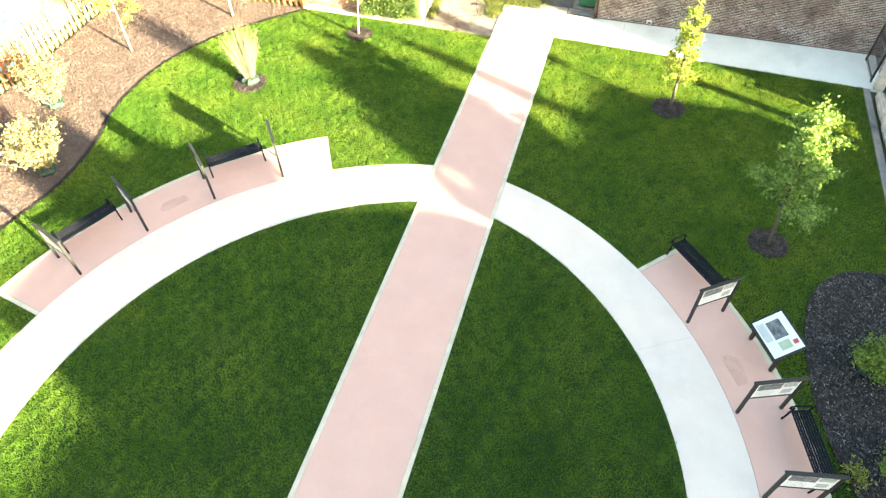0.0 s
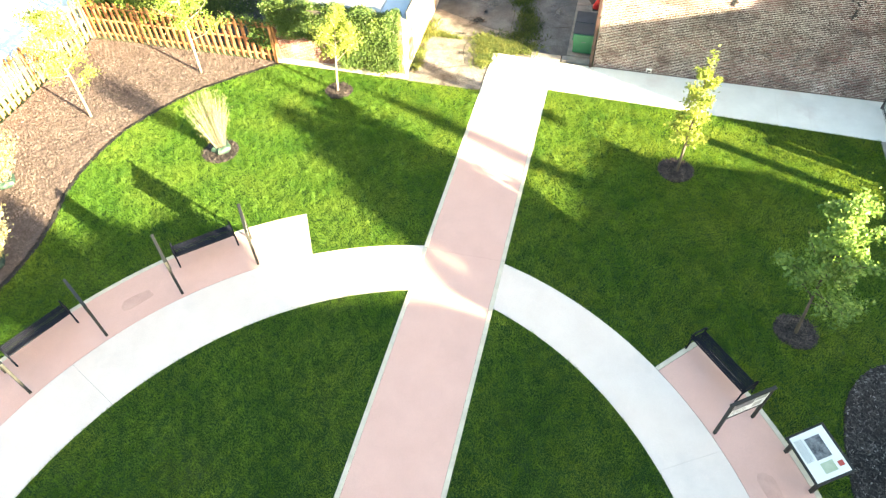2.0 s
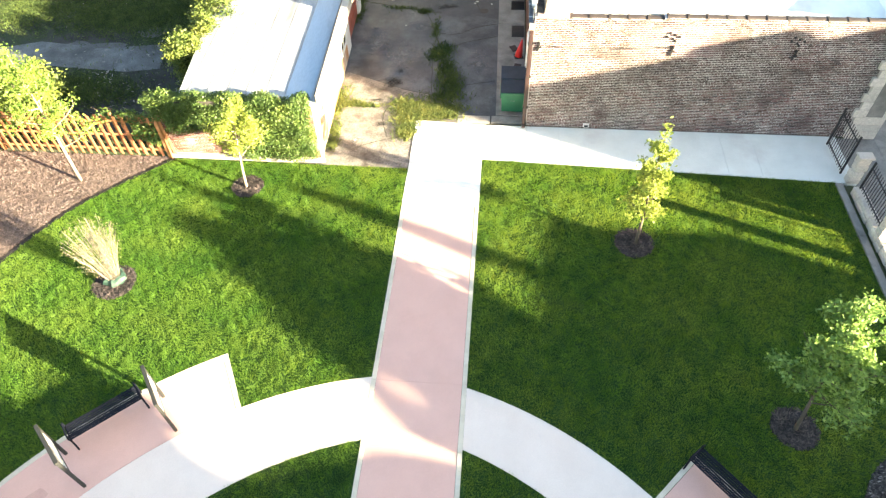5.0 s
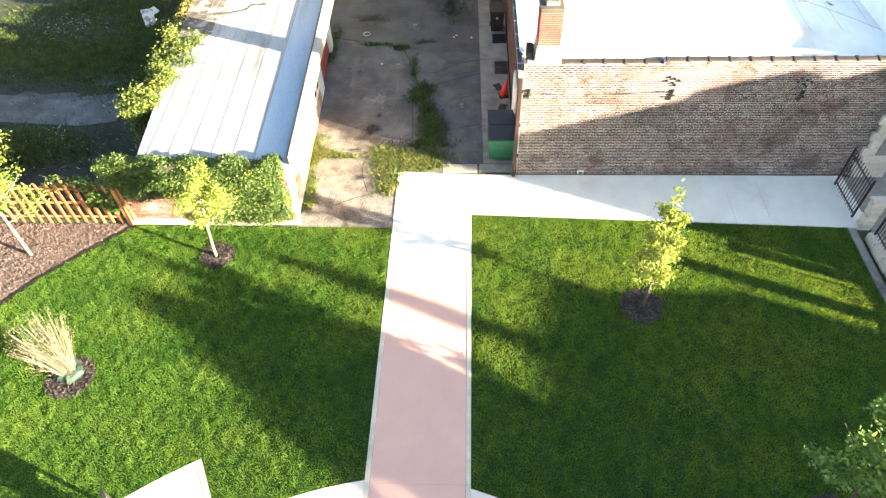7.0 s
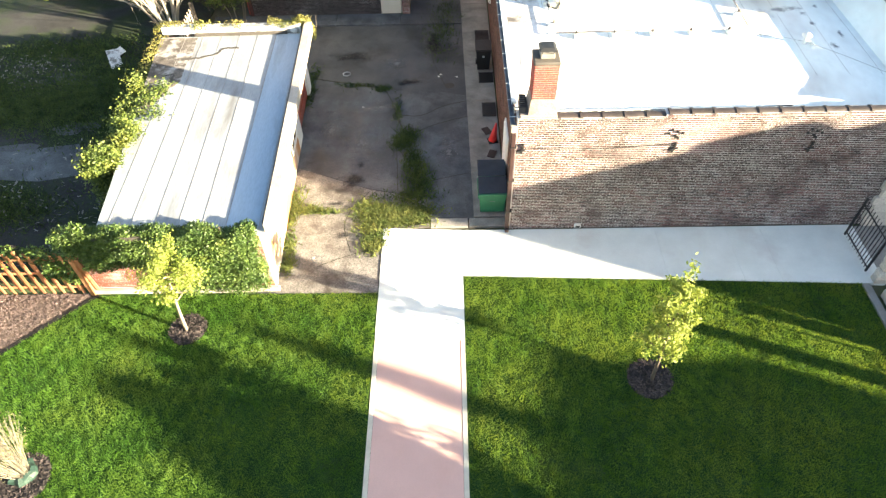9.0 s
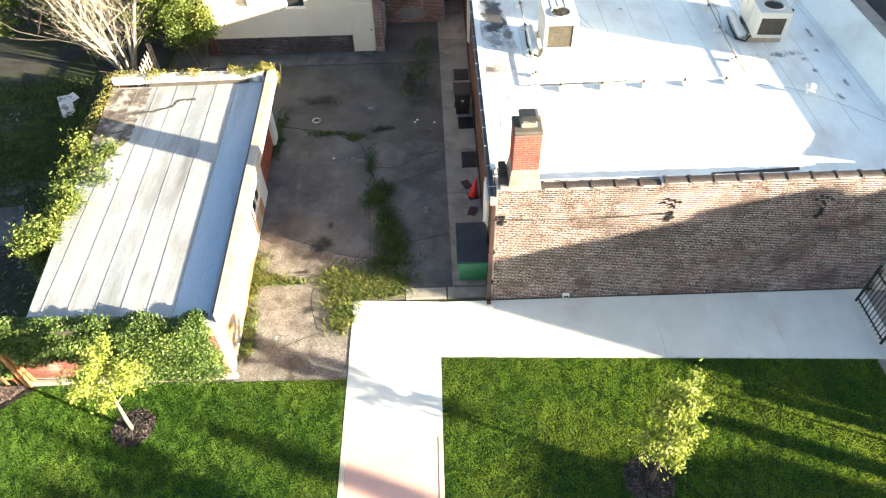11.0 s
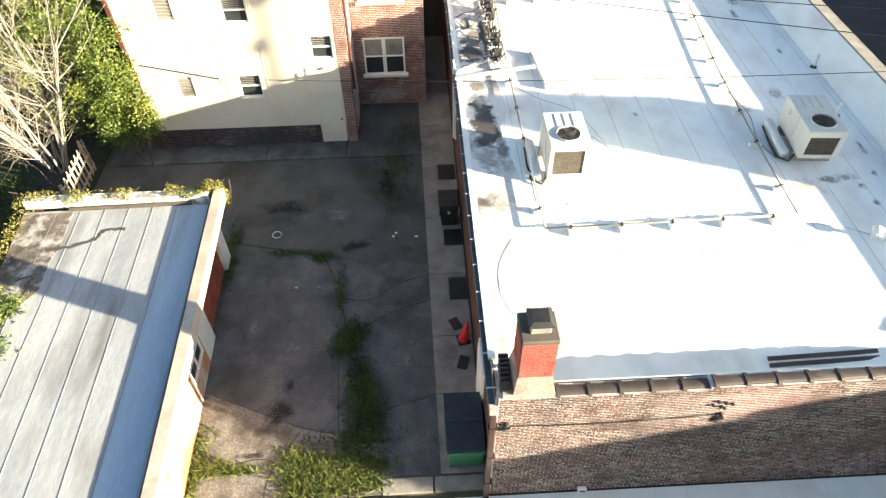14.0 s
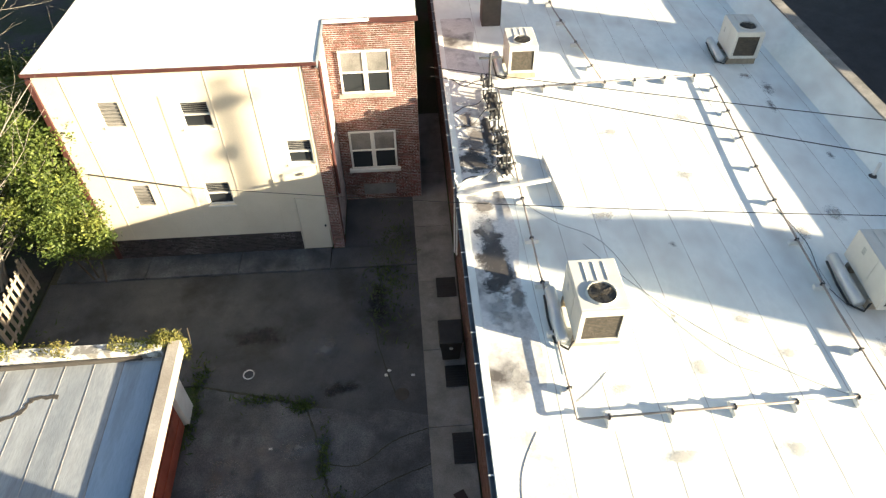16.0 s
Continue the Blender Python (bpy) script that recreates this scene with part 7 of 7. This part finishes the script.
part("lawn_grass", blades("lawn_grass", pts, 0.064, 0.0062, M["grass"], rng, 0.26, 0.15), None, None, "short mown green grass blades", "stuff")
bpy.data.objects["lawn_grass"]["category"] = "grass"

def chip_field(name, ring, n, z, size, mat, label):
    xs = np.array([p[0] for p in ring]); ys = np.array([p[1] for p in ring])
    x, y = rng.uniform(xs.min(), xs.max(), n), rng.uniform(max(ys.min(), -2), ys.max(), n)
    ok = inside(ring, x, y)
    p = np.stack([x, y, z + 0.02 * rng.random(n)], 1)[ok]
    p[:, 2] += 0.018 * (1 + ripple(p, 0.4, 5))
    ob = part(name, chips(name, p, size, M[mat], rng), None, None, label, "stuff")
    ob["category"] = "mulch"
chip_field("mulch_chips", mb, 210000, 0.015, 0.020, "chips", "loose brown wood chips on the mulch bed")
chip_field("dark_mulch_chips", BED, 26000, 0.026, 0.032, "dark_chips", "loose dark wood chips on the planting bed")

chip_field("pale_mulch_chips", BED, 2600, 0.046, 0.024, "grey_chips", "scattered pale wood chips on the dark planting bed")

def weed_patch(name, spots, n, h, label, seed, mat="weed"):
    r = np.random.default_rng(seed)
    s = np.array(spots)
    i = r.integers(0, len(s), n)
    p = np.stack([s[i, 0] + r.normal(0, 1, n) * s[i, 2], s[i, 1] + r.normal(0, 1, n) * s[i, 3], np.full(n, -0.01)], 1)
    ob = part(name, blades(name, p, h, 0.022, M[mat], r, 0.8), None, None, label, "stuff")
    ob["category"] = "weeds"
weed_patch("alley_weeds", [(-2.9, 24.4, .35, .25), (-2.3, 24.9, .45, .25), (-1.6, 25.0, .4, .2), (-3.1, 25.1, .3, .25), (-2.0, 24.5, .5, .1), (-2.9, 23.6, .2, .25)], 6000, 0.12, "yellow-green weeds at the alley's edge", 71)
weed_patch("alley_weeds", [(-1.95, 29.0, .2, .25), (-2.2, 28.6, .18, .25), (-1.7, 27.6, .2, .35), (-1.5, 26.9, .25, .35), (-1.45, 26.2, .25, .3), (-0.8, 36.5, .4, 1.2), (-0.5, 38.0, .35, .9), (-1.7, 25.7, .4, .15)], 5000, 0.11, "dark green weeds in the asphalt cracks", 72, "weed_dark")
weed_patch("alley_weeds", [(-5.7, 25.5, .15, .35), (-5.3, 25.1, .25, .1), (-5.75, 24.7, .12, .3), (-5.6, 23.4, .12, .25), (-5.5, 22.6, .1, .15), (-4.7, 25.0, .3, .05)], 1500, 0.16, "yellow-green weeds at the garage wall", 73)
weed_patch("alley_weeds", [(-6.05, 33.2, .15, .35), (-4.2, 32.4, .4, .08), (-3.1, 32.1, .2, .1), (-2.4, 30.6, .08, .5), (-6.0, 31.9, .1, .5)], 1100, 0.10, "dark green weeds in the asphalt cracks", 74, "weed_dark")
weed_patch("lot_grass", [(-18.0, 31.3, 1.6, .8), (-15.5, 31.5, 1.4, 1.0), (-13.2, 29.6, .4, 1.0), (-16.5, 25.3, 1.4, .6), (-20, 25.6, 1.5, .5), (-21, 33, 2, 1.2), (-13.0, 30.5, .5, 1.0), (-17, 35.5, 2, .6), (-19, 25.5, 1.6, .5), (-22, 31.5, 1.2, 1.0), (-15, 31.5, 2.2, 1.4), (-17, 31.8, 2.0, 1.0), (-14.2, 33.5, 1.4, .8)], 70000, 0.09, "rough grass tufts in the vacant lot", 75, "weed_dark")
rp = np.stack([rng.normal(-15.5, 2.2, 260), rng.normal(25.6, 1.6, 260), np.full(260, 0.01)], 1)
rp2 = np.stack([rng.normal(-18.6, 0.9, 260), rng.normal(34.0, 0.9, 260), np.full(260, 0.01)], 1)
rob = part("lot_rubble", chips("lot_rubble", np.concatenate([rp, rp2]), 0.06, M["rubble"], rng), None, None, "pale rubble strewn over the vacant lot", "stuff")
rob["category"] = "rubble"
for i, (cx, cy, rx, ry) in enumerate(((-17.6, 28.4, 1.3, .7), (-14.9, 29.9, .9, .4), (-16.2, 33.2, 1.4, .5), (-19.5, 31.5, .9, .5), (-14.0, 33.2, .7, .3))):
    solid("broken_asphalt", blot(cx, cy, rx, ry, -0.01, 90 + i), M["asphalt"], "broken asphalt patch in the vacant lot", "asphalt")
solid("broken_asphalt", Geo().prism([(-23.5, 27.6), (-20.0, 28.9), (-16.95, 28.5), (-14.5, 28.9), (-14.0, 28.0), (-13.85, 27.1), (-15.2, 26.8), (-19.0, 27.1), (-22.0, 26.7)], -0.05, -0.008), M["worn_asphalt"], "smooth grey asphalt patch in the vacant lot", "asphalt")
solid("dirt_pit", blot(-17.1, 34.95, 0.55, 0.35, -0.009, 97), M["tar"], "dark shallow pit in the vacant lot", "pit")
# ---- unseen neighbours, added and outlined to throw the garden's shade ----
nb = thing("brick_house", (32.5, 2.4, 0), "unseen brick house across the street, its front outlined to cast the lawn's shade", "house")
# outline traced back from the shade's edge on lawn and path
front = [(-3.8, 0), (8.42, 0), (8.42, 7.32), (6.9, 7.38), (5.3, 7.45), (3.95, 7.42), (3.98, 8.5), (3.5, 9.5), (2.95, 10.55), (2.65, 10.65), (1.7, 9.75), (1.3, 9.45), (0.86, 9.2), (0.35, 8.7), (0.28, 8.3), (-0.12, 8.25), (-0.45, 8.1), (-0.47, 7.88), (-1.12, 7.86), (-1.2, 7.3), (-3.8, 7.3)]
n = len(front)
part("front_wall", Geo().add([(30, y, z) for y, z in front] + [(30.3, y, z) for y, z in front], [tuple(range(n)), tuple(reversed(range(n, 2 * n)))] + [(k, n + k, n + (k + 1) % n, (k + 1) % n) for k in range(n)]), M["far_wall"], nb, worldly=True)
part("wall", Geo().span((30.31, -3.8, 0), (34.5, 8.42, 7.0)), M["far_wall"], nb, worldly=True)
# added roofline, parapets and towers that shape the shade on walls and roof
nb = thing("flat_building", (36, 26, 0), "unseen long flat-roofed building across the street, its roofline set to cast shade", "building")
part("wall", Geo().span((30, 12.3, 0), (42, 60, 8.94)), M["far_wall"], nb, worldly=True)
part("parapet", Geo().span((30, 12.3, 8.94), (31, 16.0, 9.28)), M["far_wall"], nb, worldly=True)
part("parapet", Geo().span((30, 14.7, 9.28), (31, 15.9, 9.56)), M["far_wall"], nb, worldly=True)
gable = [(22.15, 8.94), (25.05, 8.94), (25.0, 9.8), (24.75, 10.5), (23.5, 11.6), (22.15, 11.75)]
n = len(gable)
part("stair_tower", Geo().add([(30, y, z) for y, z in gable] + [(31.5, y, z) for y, z in gable], [tuple(range(n)), tuple(reversed(range(n, 2 * n)))] + [(k, n + k, n + (k + 1) % n, (k + 1) % n) for k in range(n)]), M["far_wall"], nb, worldly=True)
part("stair_tower", Geo().span((30, 33.2, 8.94), (33, 35.9, 12.6)), M["far_wall"], nb, worldly=True)
nb = thing("flat_building", (36, -15, 0), "unseen tall flat-roofed building across the street, its front outlined to cast shade", "building")
part("wall", Geo().span((30, -34, 0), (42, -13.4, 10.2)), M["far_wall"], nb, worldly=True)
# invented front and attics, fitted to the shade on the left lawn and bed
gable = [(-13.39, 0), (-0.95, 0), (-0.95, 7.3), (-1.1, 7.85), (-1.4, 8.25), (-1.7, 8.5), (-2.7, 8.9), (-3.5, 9.2), (-4.25, 9.5), (-4.1, 9.8), (-3.4, 10.0), (-3.3, 10.5), (-4.0, 10.9), (-13.39, 10.9)]
n = len(gable)
part("front_wall", Geo().add([(30, y, z) for y, z in gable] + [(30.4, y, z) for y, z in gable], [tuple(range(n)), tuple(reversed(range(n, 2 * n)))] + [(k, n + k, n + (k + 1) % n, (k + 1) % n) for k in range(n)]), M["far_wall"], nb, worldly=True)
part("rear_wing", Geo().span((30.41, -13, 0), (42, -6, 7.0)), M["far_wall"], nb, worldly=True)
part("attic", Geo().span((30, -13.4, 10.91), (31, -5.5, 11.45)), M["far_wall"], nb, worldly=True)
part("attic", Geo().span((30, -9.7, 11.46), (30.5, -6.9, 12.55)), M["far_wall"], nb, worldly=True)
# unseen pole, sized by the T-shaped shade on the beige wall
pole = thing("utility_pole", (29.7, 24.40, 0), "unseen wooden utility pole with a cross arm, sized to cast the T-shaped shade", "utility pole")
part("pole", Geo().tube([(0, 0, 0), (0, 0, 15.65)], [0.14, 0.11], 10), M["bark"], pole)
part("cross_arm", Geo().box((0, 0, 14.85), (0.10, 0.58, 0.42), None, 0.02), M["bark"], pole)
part("transformer", Geo().tube([(0, -0.16, 13.0), (0, -0.16, 13.5)], 0.13, 10), M["duct"], pole)
# leaf clumps strung along the outline to dapple the shade's edge
edge_r = random.Random(19)
knots = [(-0.40, 8.0), (-0.40, 8.35), (-0.12, 8.5), (0.31, 8.8), (0.86, 9.3), (1.25, 9.3), (1.7, 9.8), (2.65, 10.55), (2.9, 10.5), (3.4, 9.5), (3.85, 8.5), (3.85, 7.3), (5.3, 7.3), (6.9, 7.2), (8.4, 7.15)]
crowns = []
for (y0, z0), (y1, z1) in zip(knots[:-1], knots[1:]):
    for k in range(4):
        s = (k + edge_r.random()) / 4
        crowns.append((edge_r.uniform(-.2, .2), y0 + (y1 - y0) * s - 3.0 + edge_r.uniform(-.08, .08), z0 + (z1 - z0) * s - 0.26 + edge_r.uniform(-.16, .08), edge_r.uniform(0.10, 0.20)))
for (y0, z0), (y1, z1), r0, n in (((6.05, 7.3), (6.05, 9.3), 0.27, 20),):
    for k in range(n):
        s = k / n
        crowns.append((edge_r.uniform(-.2, .2), y0 + (y1 - y0) * s - 3.0 + edge_r.uniform(-.06, .06), z0 + (z1 - z0) * s, r0 * (1 - 0.45 * s)))
leaf_mass("street_tree", (29.4, 3.0, 0.0), crowns, 15000, "leaf_green", "unseen leaf clumps added along the house outline to fray its shade", 81, 0.07, 0.5, cat="tree")
# post added out of view for one more band of shade
up2 = thing("street_post", (16.0, 16.35, 0.0), "unseen stout post added to cast a band of shade", "post")
part("post", Geo().tube([(0, 0, 0), (0, 0, 2.65)], [0.22, 0.2], 10), M["bark"], up2)
part("cap", Geo().tube([(0, 0, 2.65), (0, 0, 2.75)], [0.24, 0.12], 10), M["bark"], up2)
pool = thing("covered_pool", (-24.2, 17.6, -0.08), "above-ground pool under a white cover beyond the wooden fence", "pool")
def rounded(x0, y0, x1, y1, r):
    return arc((x1 - r, y1 - r), r, 0, 90, 8) + arc((x0 + r, y1 - r), r, 90, 180, 8) + arc((x0 + r, y0 + r), r, 180, 270, 8) + arc((x1 - r, y0 + r), r, 270, 360, 8)
part("wall", Geo().prism(rounded(-27.2, 11.2, -21.2, 24.0, 2.4), -0.08, 1.02), M["pool_wall"], pool, "pale blue pool wall", worldly=True)
part("rim", Geo().strip(rounded(-27.32, 11.08, -21.08, 24.12, 2.5), rounded(-26.95, 11.45, -21.45, 23.75, 2.2), 1.02, 1.08), M["white_paint"], pool, worldly=True)
part("cover", Geo().prism(rounded(-26.94, 11.46, -21.46, 23.74, 2.2), 1.021, 1.06), M["pool_cover"], pool, "white cover with grey puddles", worldly=True)

# ---- brickwork, piece by piece ----
brick_wall(wall, 12.95 - 1.56, 4.43, Matrix.Translation((1.56, 24.10, 0)), M["brick"], (3.1, 3.05, 6.1, 4.4), 300, proud=0.005)
brick_wall(wall, 1.05, 4.43, Matrix.Translation((12.95, 24.10, 0)), M["brick"], proud=0.005)
brick_wall(WHERE and bpy.data.objects["side_wall"], 36.0, 4.1, pose(1.56, 60.5, 0, 0, 0, -90), M["annex_brick"])
brick_wall(garage_front, 5.55, 1.75, Matrix.Translation((-11.28, 21.75, 0.16)), M["garage_brick"], (0.4, 0.2, 2.2, 1.2), 160, 0.016)
brick_wall(shop, 8.0, 0.062, Matrix.Translation((5.68, 24.095, 4.431)), M["brick"], joint=0.018, proud=0.005)
brick_wall(chimney, 0.64, 1.04, Matrix.Translation((1.90, 24.24, 4.98)), M["red_brick"], (0, 0, 1, 2), 120, 0.013)
brick_wall(chimney, 0.64, 1.04, pose(1.90, 24.88, 4.98, 0, 0, -90), M["red_brick"], (0, 0, 1, 2), 120, 0.013)
brick_wall(chimney, 0.64, 1.04, pose(2.54, 24.24, 4.98, 0, 0, 90), M["red_brick"])
brick_wall(annex, AX1 - AX0, 6.9, Matrix.Translation((AX0, AY, 0)), M["annex_brick"], (1.6, 3.0, 2.5, 6.9), 240)
brick_wall(q, 0.36, 6.9, Matrix.Translation((BX1 + 0.002, BY - 0.01, 0)), M["annex_brick"], (0, 0, 1, 7), 250)
brick_wall(q, 0.36, 6.9, pose(BX1 + 0.362, BY - 0.01, 0, 0, 0, 90), M["annex_brick"])
brick_wall(base, -3.50 - BX0, 0.84, Matrix.Translation((BX0, BY + 0.02, 0)), M["shaded_brick"], (2, 0, 5, 0.84), 200)
